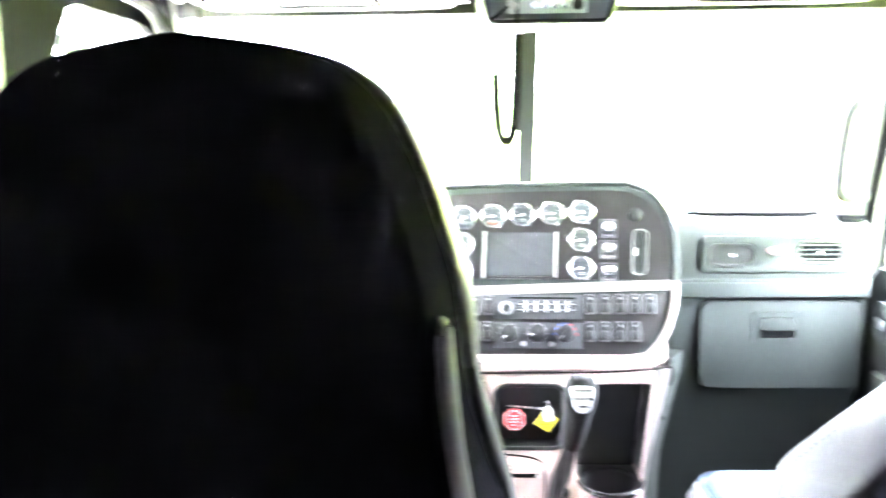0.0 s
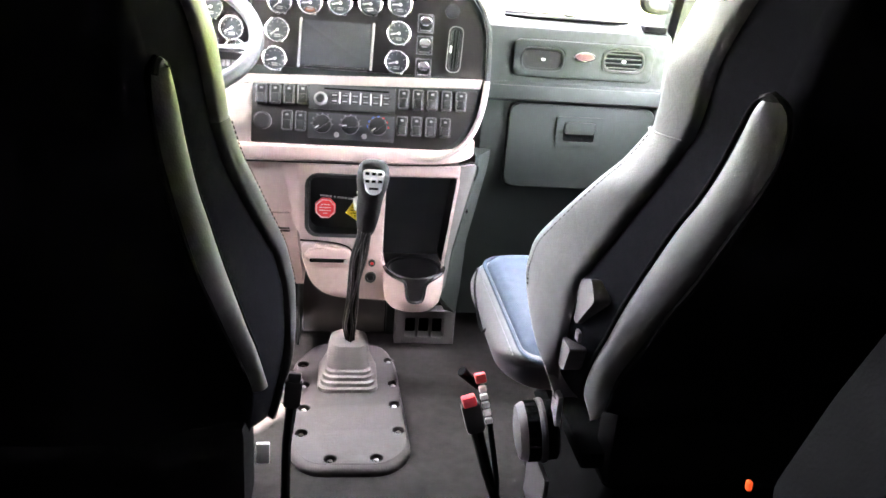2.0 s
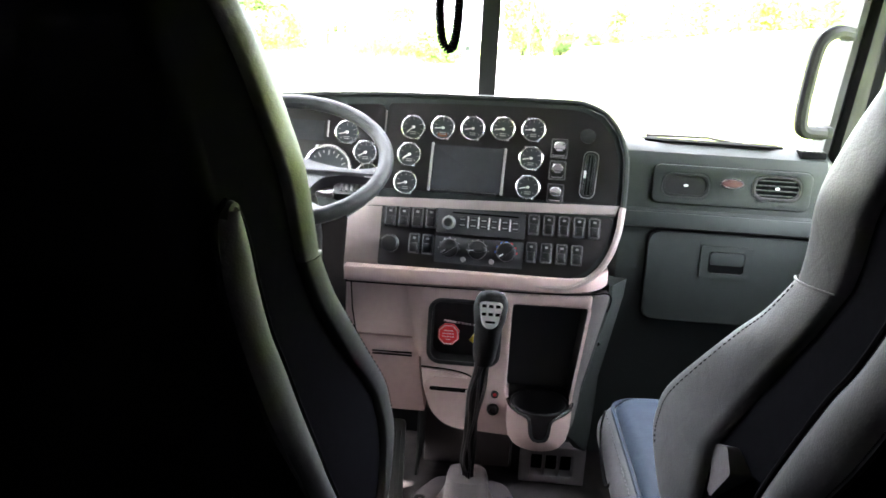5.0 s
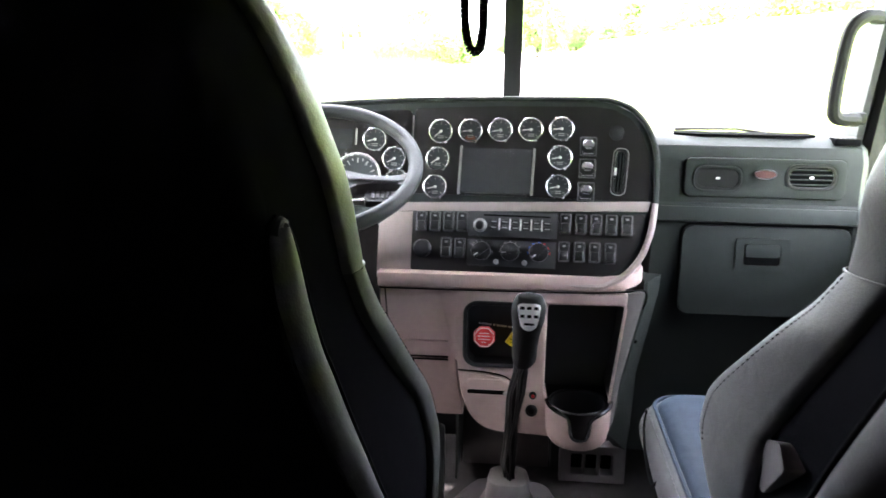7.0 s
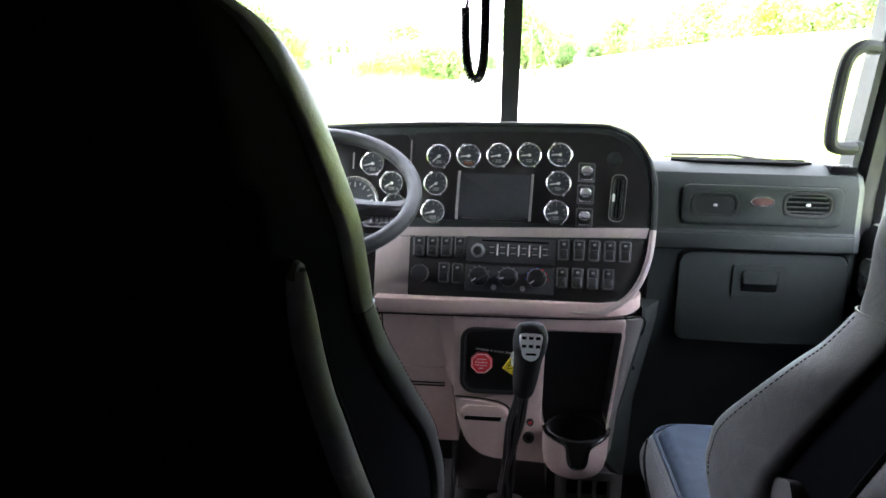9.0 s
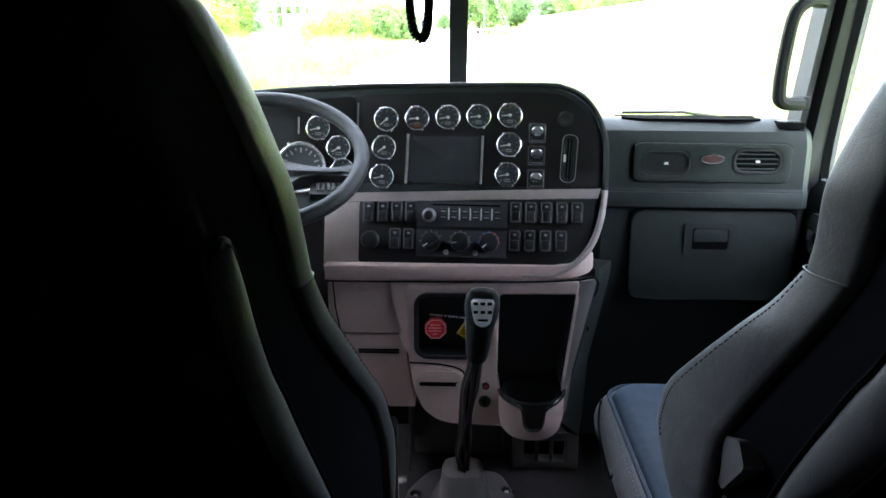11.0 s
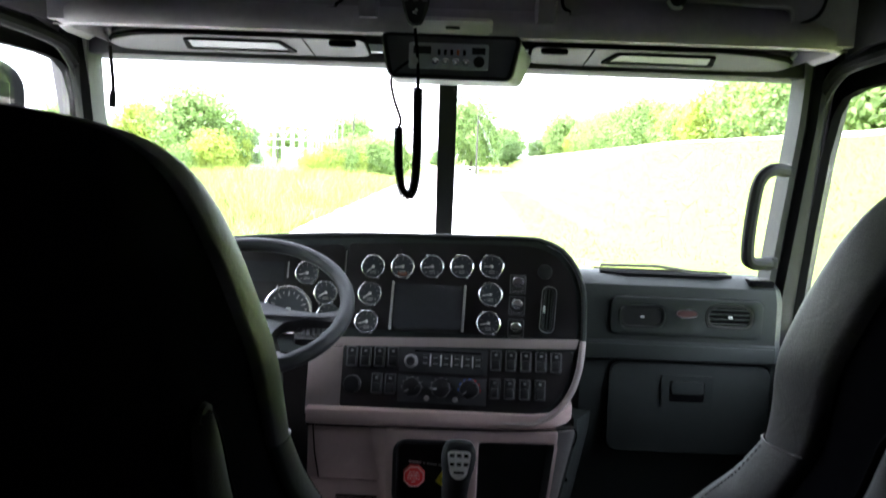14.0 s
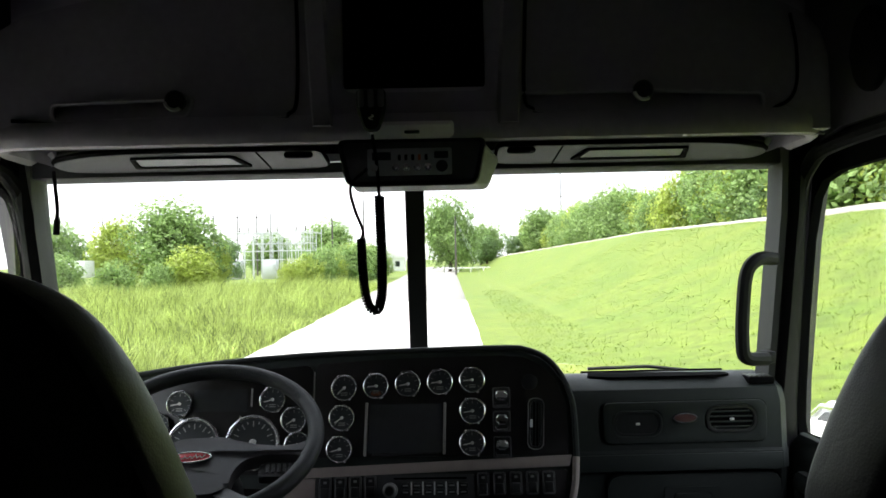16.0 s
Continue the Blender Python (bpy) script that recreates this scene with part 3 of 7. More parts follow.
part("silver_side_panel", prism(dash_outline([(-0.312, 0.643), (-0.2275, 0.645), (-0.2275, 0.7905), (-0.27, 0.7885), (-0.312, 0.757)]), 0.005, DASH, 0.002), WARM_SILVER, dashboard, "satin silver panel beside the switches")
rim = smooth_path([DASH @ Vector(on_dash(x, z, 0.003)) for x, z in [(-0.31, 0.637), (0.0, 0.637), *CORNER, (0.351, 0.83)]], 6)
part("silver_bezel", tube(rim, 0.008, 8), WARM_SILVER, dashboard, "satin silver bezel round the lower panel")
rim = smooth_path([DASH @ Vector(on_dash(x, z, 0.002)) for x, z in [*RIGHT_SIDE, (-0.03, 1.064), (-0.25, 1.058), (-0.5, 1.04), (-0.8, 1.0)]], 6)
part("upper_bezel", tube(rim, 0.007, 8), DASH_GREY, dashboard, "grey rounded rim")
pad = loft([[(-0.86, 0.01, 0.96), (-0.5, 0.03, 1.035), (-0.03, 0.008, 1.062), (0.2, -0.003, 1.065), (0.3, -0.012, 1.03)],
            [(-0.86, 0.08, 0.95), (-0.5, 0.09, 1.02), (-0.03, 0.1, 1.05), (0.2, 0.09, 1.052), (0.32, 0.07, 1.01)],
            [(-0.86, 0.3, 0.93), (-0.5, 0.3, 0.98), (-0.03, 0.3, 1.01), (0.2, 0.3, 1.01), (0.34, 0.3, 0.98)]], closed=False)
part("top_pad", pad, DASH_DARK, dashboard, "dark grey soft top pad")

# passenger side: one long moulding, with its face stepped by a silver band
SECTION = [(0.33, 0.96), (0.2, 0.978), (0.12, 0.984), (0.045, 0.981), (0.01, 0.962), (-0.006, 0.93), (-0.008, 0.826), (-0.014, 0.82), (-0.016, 0.781), (0.0, 0.775), (0.01, 0.54), (0.04, 0.46), (0.1, 0.3), (0.13, 0.09), (0.33, 0.05)]
rings = [[(x, y + (0.025 if i == 0 else 0.0), z) for y, z in SECTION] for i, x in enumerate((0.335, 0.36, 0.5, 0.68, 0.835))]
rings.append([(0.86, y + 0.03, z - 0.004) for y, z in SECTION])
part("passenger_moulding", loft(rings), DASH_GREY, dashboard, "mid grey passenger dash moulding")
PASS = facing((0.612, -0.0075, 0.889), (1, 0, 0), (0, -1, 0.015))
part("silver_band", box((0.362, -0.0195, 0.781), (0.832, -0.014, 0.818), 0.002), DASH_BAND, dashboard, "dull grey band")
part("vent_module", holed(rrect(0.376, 0.094, 0.018), [rrect(0.115, 0.06, 0.022, 7, -0.1095, -0.002), rrect(0.118, 0.062, 0.026, 7, 0.107, 0.0045)], 0.006, PASS, bevel=0.002), DASH_GREY, dashboard, "grey plate that holds two air vents")
part("vent_module_gap", holed(rrect(0.3795, 0.0975, 0.019), [rrect(0.3765, 0.0945, 0.018)], 0.0012, PASS), DEEP_BLACK, dashboard)


def air_vent(m, w, h, bars, upright=False, shut=False):
    """An oval air outlet with a rim, slats and a small thumb wheel."""
    rim_ = part("air_vent", holed(rrect(w, h, min(w, h) * 0.42, 7), [rrect(w - 0.014, h - 0.014, min(w, h) * 0.36, 7)], 0.007, m, bevel=0.0015), SOFT_BLACK if shut else BLACK_PLASTIC, dashboard, "closed black air outlet" if shut else "black air outlet")
    part("rim_line", holed(rrect(w + 0.001, h + 0.001, min(w, h) * 0.42, 7), [rrect(w - 0.004, h - 0.004, min(w, h) * 0.4, 7)], 0.0012, m @ Matrix.Translation((0, 0, 0.007))), DASH_BAND if shut else SOFT_BLACK, rim_)
    part("vent_backing", prism(rrect(w - 0.01, h - 0.01, min(w, h) * 0.38, 7), 0.003 if shut else 0.001, m), SOFT_BLACK if shut else DEEP_BLACK, rim_)
    inner_w, inner_h = w - 0.014, h - 0.014
    for i in range(bars):
        f = (i + 0.5) / bars - 0.5
        if upright:
            half = inner_h / 2 * math.sqrt(max(0.05, 1 - (2 * f) ** 4))
            b = box((f * inner_w - 0.0015, -half, 0.001), (f * inner_w + 0.0015, half, 0.0055), 0, m=m)
        else:
            half = inner_w / 2 * math.sqrt(max(0.05, 1 - (2 * f) ** 4))
            b = box((-half, f * inner_h - 0.0015, 0.001), (half, f * inner_h + 0.0015, 0.0055), 0, m=m)
        part("slat", b, DASH_BAND, rim_)
    w_ = (0.003, 0.009) if upright else (0.005, 0.003)
    off_ = -w * 0.28 if upright else 0.0
    part("thumb_wheel", box((off_ - w_[0], -w_[1], 0.004), (off_ + w_[0], w_[1], 0.009), 0.002, m=m), WHITE, rim_, "white thumb wheel")
    return rim_


air_vent(PASS @ Matrix.Translation((-0.1095, -0.002, 0.0005)), 0.114, 0.059, 0, shut=True)
air_vent(PASS @ Matrix.Translation((0.107, 0.0045, 0.0005)), 0.117, 0.061, 4)
air_vent(dash_at(0.265, 0.9, 0.0035, -3), 0.036, 0.112, 3, upright=True)
part("outlet_trim", holed(rrect(0.037, 0.113, 0.015, 7), [rrect(0.033, 0.109, 0.0135, 7)], 0.0015, dash_at(0.265, 0.9, 0.0105, -3)), BARE_METAL, dashboard, "thin bright outlet trim")
badge = part("badge", prism(ellipse(0.052, 0.02, 20, -0.001, 0.01), 0.004, PASS @ Matrix.Translation((0, 0, 0.006)), 0.001), material("dull_red_enamel", (0.09, 0.04, 0.038), 0.3, spread=0.3, grain=300, bump=0), dashboard, "small dull red oval badge")
part("badge_rim", holed(ellipse(0.056, 0.024, 20, -0.001, 0.01), [ellipse(0.05, 0.018, 20, -0.001, 0.01)], 0.005, PASS @ Matrix.Translation((0, 0, 0.006))), CHROME, badge)

# glove box
GLOVE = facing((0.632, -0.003, 0.657), (1, 0, 0), (0, -1, 0.045))
glove_door = part("glove_box_door", prism(rounded([(-0.2, -0.112), (0.2, -0.112), (0.2, 0.112), (-0.2, 0.112)], 0.028), 0.008, GLOVE, 0.004, 3), DASH_GREY, dashboard, "grey glove box lid")
part("lid_gap", holed(rounded([(-0.206, -0.1145), (0.2025, -0.1145), (0.2025, 0.118), (-0.206, 0.118)], 0.03), [rounded([(-0.2005, -0.1125), (0.2005, -0.1125), (0.2005, 0.1125), (-0.2005, 0.1125)], 0.028)], 0.0035, GLOVE), DEEP_BLACK, glove_door)
LATCH = GLOVE @ Matrix.Translation((-0.007, 0.0435, 0.008))
part("latch_plate", holed(rrect(0.128, 0.08, 0.006), [rrect(0.088, 0.054, 0.008)], 0.004, LATCH), DASH_GREY, glove_door)
part("latch_cup", prism(rrect(0.088, 0.054, 0.008), 0.001, LATCH), DEEP_BLACK, glove_door)
part("latch_paddle", prism(rrect(0.082, 0.032, 0.006, cy=0.01), 0.008, LATCH, 0.003), DASH_GREY, glove_door, "grey latch paddle")
part("lock", lathe([(0.0, 0.002), (0.005, 0.002), (0.006, 0.0)], 12, LATCH @ Matrix.Translation((0.05, -0.03, 0.002))), DASH_BAND, glove_door)

# demister slot and corner grille on the passenger side
part("demister_slot", prism(rounded([(0.405, 0.07), (0.45, 0.045), (0.7, 0.04), (0.745, 0.06), (0.745, 0.1), (0.42, 0.14)], 0.012), 0.005, Matrix.Translation((0, 0.0, 0.9825)), 0.001), DEEP_BLACK, dashboard, "black demister slot")
corner_grille = part("corner_grille", box((0.772, 0.012, 0.968), (0.832, 0.06, 0.984), 0.004), DEEP_BLACK, dashboard, "black corner grille")
for i in range(5):
    part("slat", box((0.776 + 0.011 * i, 0.015, 0.983), (0.781 + 0.011 * i, 0.057, 0.987), 0.001), BLACK_PLASTIC, corner_grille)


# round gauges
def needle_mesh(r):
    b = box((-r * 0.15, -r * 0.045, 0.0068), (r * 0.68, r * 0.045, 0.0078))
    lathe([(r * 0.13, 0.006), (r * 0.12, 0.0095), (0, 0.01)], 14, bm=b)
    return shaded(b, "needle", NEEDLE)


def dial_meshes(r, ticks, lit_patch):
    b = bmesh.new()
    lathe([(r * 1.0, 0.0), (r * 1.03, 0.006), (r * 1.0, 0.011), (r * 0.95, 0.012), (r * 0.89, 0.009), (r * 0.87, 0.005)], 32, bm=b)
    for k in (0.5, 3.6):
        box((-0.003, r * 0.98, 0.0), (0.003, r * 1.1, 0.008), 0.001, m=Matrix.Rotation(k, 4, "Z"), bm=b)
    bezel = shaded(b, "bezel", CHROME_RING)
    face = shaded(lathe([(r * 0.9, 0.002), (r * 0.86, 0.0055), (r * 0.4, 0.0055), (0, 0.0055)], 28), "dial_face", DIAL)
    b = bmesh.new()
    for i in range(ticks):
        t = radians(225 - 270 * i / (ticks - 1))
        long = i % 2 == 0
        box((r * (0.58 if long else 0.68), -r * 0.022, 0.0056), (r * 0.78, r * 0.022, 0.0062), m=Matrix.Rotation(t, 4, "Z"), bm=b)
    for i in range(2):
        box((-r * 0.26, -r * (0.42 + 0.16 * i), 0.0056), (r * 0.26, -r * (0.35 + 0.16 * i), 0.0061), bm=b)
    marks = shaded(b, "dial_scale", DIAL_MARK)
    # Orange patch paints light that falls on this one dial.
    if lit_patch:
        arc_ = [radians(235 + 7 * i) for i in range(11)]
        zone = [(r * 0.78 * math.cos(q), r * 0.78 * math.sin(q)) for q in arc_] + [(r * 0.5 * math.cos(q), r * 0.5 * math.sin(q)) for q in arc_[::-1]]
        return bezel, face, marks, needle_mesh(r), shaded(prism(zone, 0.0005, base=0.0056), "glow_sector", ORANGE_GLOW)
    return bezel, face, marks, needle_mesh(r)


SMALL, SMALL_GLOW, LARGE = dial_meshes(0.029, 9, False), dial_meshes(0.029, 9, True), dial_meshes(0.061, 17, False)


def gauge(x, z, meshes, turn, label="round gauge with a chrome bezel"):
    m = dash_at(x, z, 0.004)
    g = put("gauge", meshes[0], m, dashboard, label)
    put("dial_face", meshes[1], m, g)
    put("dial_scale", meshes[2], m, g)
    put("needle", meshes[3], m @ Matrix.Rotation(radians(turn), 4, "Z"), g)
    for me in meshes[4:]:
        put("glow_sector", me, m, g, "dull orange sector")


for i, turn in enumerate((222, 185, 190, 186, 184)):
    gauge(-0.167 + 0.073 * i, 0.983 + 0.00325 * i, SMALL_GLOW if i == 1 else SMALL, turn)
for x, z, turn in ((-0.171, 0.918, 215), (-0.175, 0.851, 195), (0.1245, 0.929, 190), (0.1225, 0.861, 192)):
    gauge(x, z, SMALL, turn)
for x, z, turn in ((-0.546, 0.954, 190), (-0.331, 0.96, 195), (-0.2805, 0.915, 210), (-0.593, 0.906, 195), (-0.27, 0.862, 205), (-0.612, 0.85, 200)):
    gauge(x, z, SMALL, turn)
for x, z in ((-0.507, 0.864), (-0.372, 0.868)):
    gauge(x, z, LARGE, 205, "large round dial with a chrome bezel")
part("message_display", prism(rrect(0.125, 0.05, 0.004), 0.002, dash_at(-0.452, 0.96, 0.004)), SCREEN, dashboard, "dark message display")
part("display_edge", box((-0.0016, -0.02, 0.0), (0.0016, 0.02, 0.004), m=dash_at(-0.38, 0.966, 0.004)), SATIN_SILVER, dashboard)

# screen between the gauges
screen = part("display_screen", prism(rrect(0.17, 0.108, 0.004), 0.006, dash_at(-0.0275, 0.894, 0.004), 0.002), SCREEN, dashboard, "dark blank display screen")
for dx, h in ((-0.0885, 0.118), (0.0885, 0.114)):
    part("side_bar", box((-0.003, -h / 2, 0.0), (0.003, h / 2, 0.009), 0.002, m=dash_at(-0.0275 + dx, 0.893, 0.004, -1.5)), SATIN_SILVER, screen, "satin silver side bar")
part("lower_lip", box((-0.075, -0.003, 0.0), (0.075, 0.003, 0.008), 0.002, m=dash_at(-0.0275, 0.837, 0.004)), BLACK_PLASTIC, screen)
part("sensor_button", lathe([(0.018, 0.0), (0.018, 0.004), (0.014, 0.006), (0, 0.006)], 20, dash_at(0.255, 0.99, 0.004)), SOFT_BLACK, dashboard, "round black sensor")


# rocker switches
def rocker_meshes():
    # Frame grey is lightened to put the bevel highlights into its colour.
    frame_ = shaded(holed(rrect(0.0275, 0.05, 0.005), [rrect(0.0225, 0.045, 0.0035)], 0.006, bevel=0.0012), "switch_frame", SWITCH_EDGE)
    b = prism(rrect(0.0205, 0.022, 0.003, 3, 0, 0.0105), 0.007, Matrix.Rotation(radians(-6), 4, "X"), 0.0015)
    prism(rrect(0.0205, 0.024, 0.003, 3, 0, -0.0105), 0.0095, Matrix.Rotation(radians(-7), 4, "X"), 0.003, 3, bm=b)
    key = shaded(b, "rocker", BLACK_PLASTIC)
    b = bmesh.new()
    box((-0.0035, 0.0115, 0.0045), (0.0035, 0.0165, 0.0064), bm=b)
    legend = shaded(b, "legend", DIM_PRINT)
    glow = shaded(box((-0.0075, -0.021, 0.0085), (0.0075, -0.0195, 0.0125)), "tell_tale", SWITCH_EDGE)
    return frame_, key, legend, glow


ROCKER = rocker_meshes()


def rocker(x, z):
    m = dash_at(x, z, 0.004)
    s = put("rocker_switch", ROCKER[0], m, dashboard, "black rocker switch with a pale legend")
    for n, me in zip(("rocker", "legend", "tell_tale"), ROCKER[1:]):
        put(n, me, m, s)


for i in range(4):
    rocker(-0.205 + 0.0335 * i, 0.768 + 0.001 * i)
for x in (-0.141, -0.108):
    rocker(x, 0.708)
for i in range(5):
    rocker(0.1445 + 0.036 * i, 0.775 + 0.0005 * i)
for i in range(4):
    rocker(0.1435 + 0.0362 * i, 0.71 + 0.0005 * i)
part("dimmer_knob", lathe([(0.022, 0.0), (0.022, 0.012), (0.018, 0.017), (0, 0.018)], 24, dash_at(-0.2, 0.704, 0.004)), BLACK_PLASTIC, dashboard, "round black knob")
for i, z in enumerate((0.957, 0.906, 0.852)):
    m = dash_at(0.19 - 0.0005 * i, z, 0.004)
    lever = part("toggle_switch", prism(rrect(0.036, 0.042, 0.004), 0.004, m, 0.001), BLACK_PLASTIC, dashboard, "toggle switch with a chrome paddle")
    part("paddle", prism(rrect(0.026, 0.021, 0.006), 0.013, m @ Matrix.Translation((0, 0.006, 0.004)) @ Matrix.Rotation(radians(14), 4, "X"), 0.006, 3), CHROME, lever, "chrome paddle")
    part("toggle_frame", holed(rrect(0.04, 0.046, 0.004), [rrect(0.034, 0.04, 0.003)], 0.006, m, bevel=0.001), SWITCH_EDGE, lever, "dark grey frame")
    part("bracket", tube([m @ Vector(p) for p in ((-0.0135, -0.011, 0.0065), (-0.013, -0.017, 0.0065), (0.013, -0.017, 0.0065), (0.0135, -0.011, 0.0065))], 0.0016, 6), CHROME, lever, "thin chrome bracket")

# radio and climate controls
radio = thing("radio", (0.018, -0.07, 0.74), "black single-slot radio with a round knob and preset keys", "radio")
RAD = dash_at(0.018, 0.768, 0.004)
part("faceplate", prism(rrect(0.214, 0.06, 0.004), 0.008, RAD, 0.002), PANEL_GREY, radio)
part("card_slot", box((-0.07, 0.019, 0.008), (0.09, 0.023, 0.009), m=RAD), DEEP_BLACK, radio)
knob = part("knob", lathe([(0.017, 0.0), (0.0165, 0.004), (0.0135, 0.006), (0.0135, 0.014), (0.012, 0.016), (0, 0.016)], 22, RAD @ Matrix.Translation((-0.078, -0.004, 0.008))), DULL_SILVER, radio, "dull silver volume knob")
part("knob_cap", lathe([(0.011, 0.0), (0.009, 0.003), (0, 0.003)], 18, RAD @ Matrix.Translation((-0.078, -0.004, 0.024))), BLACK_PLASTIC, knob)
for i in range(5):
    x = -0.031 + 0.0255 * i
    part("divider_bar", box((x - 0.0016, -0.014, 0.008), (x + 0.0016, 0.014, 0.0112), m=RAD), WHITE, radio)
for i in range(6):
    for y in (0.006, -0.008):
        x = -0.044 + 0.0255 * i
        key = part("preset_key", box((x - 0.0095, y - 0.0055, 0.008), (x + 0.0095, y + 0.0055, 0.0105), 0.001, m=RAD), BLACK_PLASTIC, radio)
        part("legend", box((x - 0.006, y - 0.0015, 0.0104), (x + 0.006, y + 0.0015, 0.0111), m=RAD), DIM_PRINT, key)
climate = thing("climate_control", (0.018, -0.08, 0.67), "black heater control with three rotary knobs", "heater control")
HV = dash_at(0.018, 0.7, 0.004)
part("faceplate", prism(rrect(0.214, 0.064, 0.004), 0.007, HV, 0.002), PANEL_GREY, climate)
for i, (x, turn) in enumerate(((-0.072, 35), (-0.003, 10), (0.066, 40))):
    m = HV @ Matrix.Translation((x, 0.004 + 0.001 * i, 0.007)) @ Matrix.Rotation(radians(turn), 4, "Z")
    k = part("rotary_knob", lathe([(0.023, 0.0), (0.022, 0.008), (0.019, 0.01), (0, 0.01)], 24, m), BLACK_PLASTIC, climate)
    part("grip", prism(rrect(0.042, 0.012, 0.005), 0.012, m @ Matrix.Translation((0, 0, 0.009)), 0.003), BLACK_PLASTIC, k)
    part("pointer", box((-0.02, -0.001, 0.021), (-0.008, 0.001, 0.022), m=m), PRINT, k)
    for shade_, span in ((BLUE_PRINT, range(3, 7)), (RED, range(0, 3))) if i == 2 else ((DIM_PRINT, range(7)),):
        b = bmesh.new()
        for j in span:
            box((0.0245, -0.003 if i == 2 else -0.0012, 0.0), (0.0275, 0.003 if i == 2 else 0.0012, 0.0006), m=HV @ Matrix.Translation((x, 0.004, 0.007)) @ Matrix.Rotation(radians(j * 30), 4, "Z"), bm=b)
        part("dial_print", b, shade_, k)
for x in (-0.036, 0.033):
    part("push_button", lathe([(0.0065, 0.0), (0.006, 0.004), (0, 0.0045)], 14, HV @ Matrix.Translation((x, -0.021, 0.007))), SATIN_SILVER, climate)

# ---- lower console ----
console = thing("centre_console", (0.1, 0.0, 0.24), "warm grey lower dash console with pockets and a cup holder", "console")
LEDGE = [(-0.1, 0.652), (-0.113, 0.6515), (-0.1175, 0.6495), (-0.1195, 0.644), (-0.1205, 0.632), (-0.1215, 0.621), (-0.1195, 0.6165), (-0.04, 0.6155), (0.0, 0.65)]
bands = [[(x, y, z + 0.012 * (x + 0.308)) for y, z in LEDGE] for x in (-0.308, -0.1, 0.1, 0.23)]
bands += [[(x, y + dy, z + 0.0065 + lift) for y, z in LEDGE] for x, dy, lift in ((0.265, 0.002, 0.003), (0.295, 0.01, 0.007), (0.318, 0.026, 0.012), (0.332, 0.05, 0.016))]
part("ledge", loft(bands), CONSOLE_GREY, console, "rounded grey band under the switches")
FACE = Matrix.Translation((0, -0.125, 0)) @ XZ
left_line = [(-0.047, 0.26), (-0.079, 0.29), (-0.099, 0.345), (-0.109, 0.41), (-0.115, 0.5), (-0.119, 0.614)]
inner_line = [(0.297, 0.622), (0.2935, 0.59), (0.2685, 0.36), (0.268, 0.275), (0.262, 0.243)]
body_line = rounded([*inner_line, (0.235, 0.235), (0.15, 0.239), (0.1, 0.243), (0.0, 0.248), *left_line], 0.02, 5)
pocket = rrect(0.17, 0.158, 0.028, 5, -0.006, 0.505)
tray = rounded([(0.107, 0.586), (0.106, 0.352), (0.116, 0.345), (0.116, 0.262), (0.264, 0.262), (0.264, 0.36), (0.289, 0.588)], 0.008, 4)
part("body", holed(body_line, [pocket, tray], 0.12, Matrix.Translation((0, -0.005, 0)) @ XZ, bevel=0.006), CONSOLE_GREY, console, "warm grey console moulding")
fillet = []
for z, w in ((0.614, 0.06), (0.57, 0.055), (0.52, 0.04), (0.47, 0.022), (0.43, 0.01)):
    x0_ = -0.108 - 0.05 * (z - 0.41)
    fillet.append([(x0_ + 0.004, -0.1235, z), (x0_ - 0.12 * w, -0.1205, z), (x0_ - 0.3 * w, -0.114, z), (x0_ - 0.55 * w, -0.1085, z), (x0_ - w, -0.106, z), (x0_ - w, -0.09, z), (x0_ + 0.004, -0.09, z)])
part("body_fillet", loft(fillet), CONSOLE_GREY, console, "hollow curve between knee panel and console")
part("seam", tube(smooth_path([(-0.305, -0.1225, 0.6135), (-0.1, -0.1262, 0.616), (0.172, -0.1262, 0.6195), (0.285, -0.1262, 0.626), (0.322, -0.1262, 0.632), (0.336, -0.124, 0.624), (0.337, -0.122, 0.605), (0.331, -0.122, 0.585)], 6), 0.0023, 6), DEEP_BLACK, console, "dark joint above the console")
frame_in = [(0.1075, 0.346), (0.1075, 0.576), (0.11, 0.583), (0.118, 0.5855), (0.278, 0.5875), (0.286, 0.584), (0.2875, 0.576), (0.2625, 0.36)]
part("tray_liner", loft([[(x, -0.122, z) for x, z in frame_in], [(0.1095 + (x - 0.1075) * 0.975, -0.034, 0.346 + (z - 0.346) * 0.985) for x, z in frame_in]], closed=False), TRAY_GREY, console, "black walls of the open tray")
part("tray_back", prism([(0.1, 0.255), (0.3, 0.255), (0.3, 0.59), (0.1, 0.59)], 0.004, Matrix.Translation((0, -0.03, 0)) @ XZ), TRAY_GREY, console, "black back of the open tray")
# Right border of the console: its shade is put into a darker colour.
border = []
for (xa, za), (xb, zb) in zip(inner_line[:4], [(0.338, 0.622), (0.335, 0.6), (0.29, 0.38), (0.281, 0.28)]):
    border.append([(xa - 0.002, -0.1225, za), (xa + 0.3 * (xb - xa), -0.121, za + 0.3 * (zb - za)), (xa + 0.7 * (xb - xa), -0.113, za + 0.7 * (zb - za)), (xb, -0.1, zb), (xb - 0.004, -0.06, zb), (xa, -0.06, za)])
part("tray_border", loft(border), BORDER_GREY, console, "console border curving away beside the tray, coloured dark for shade")
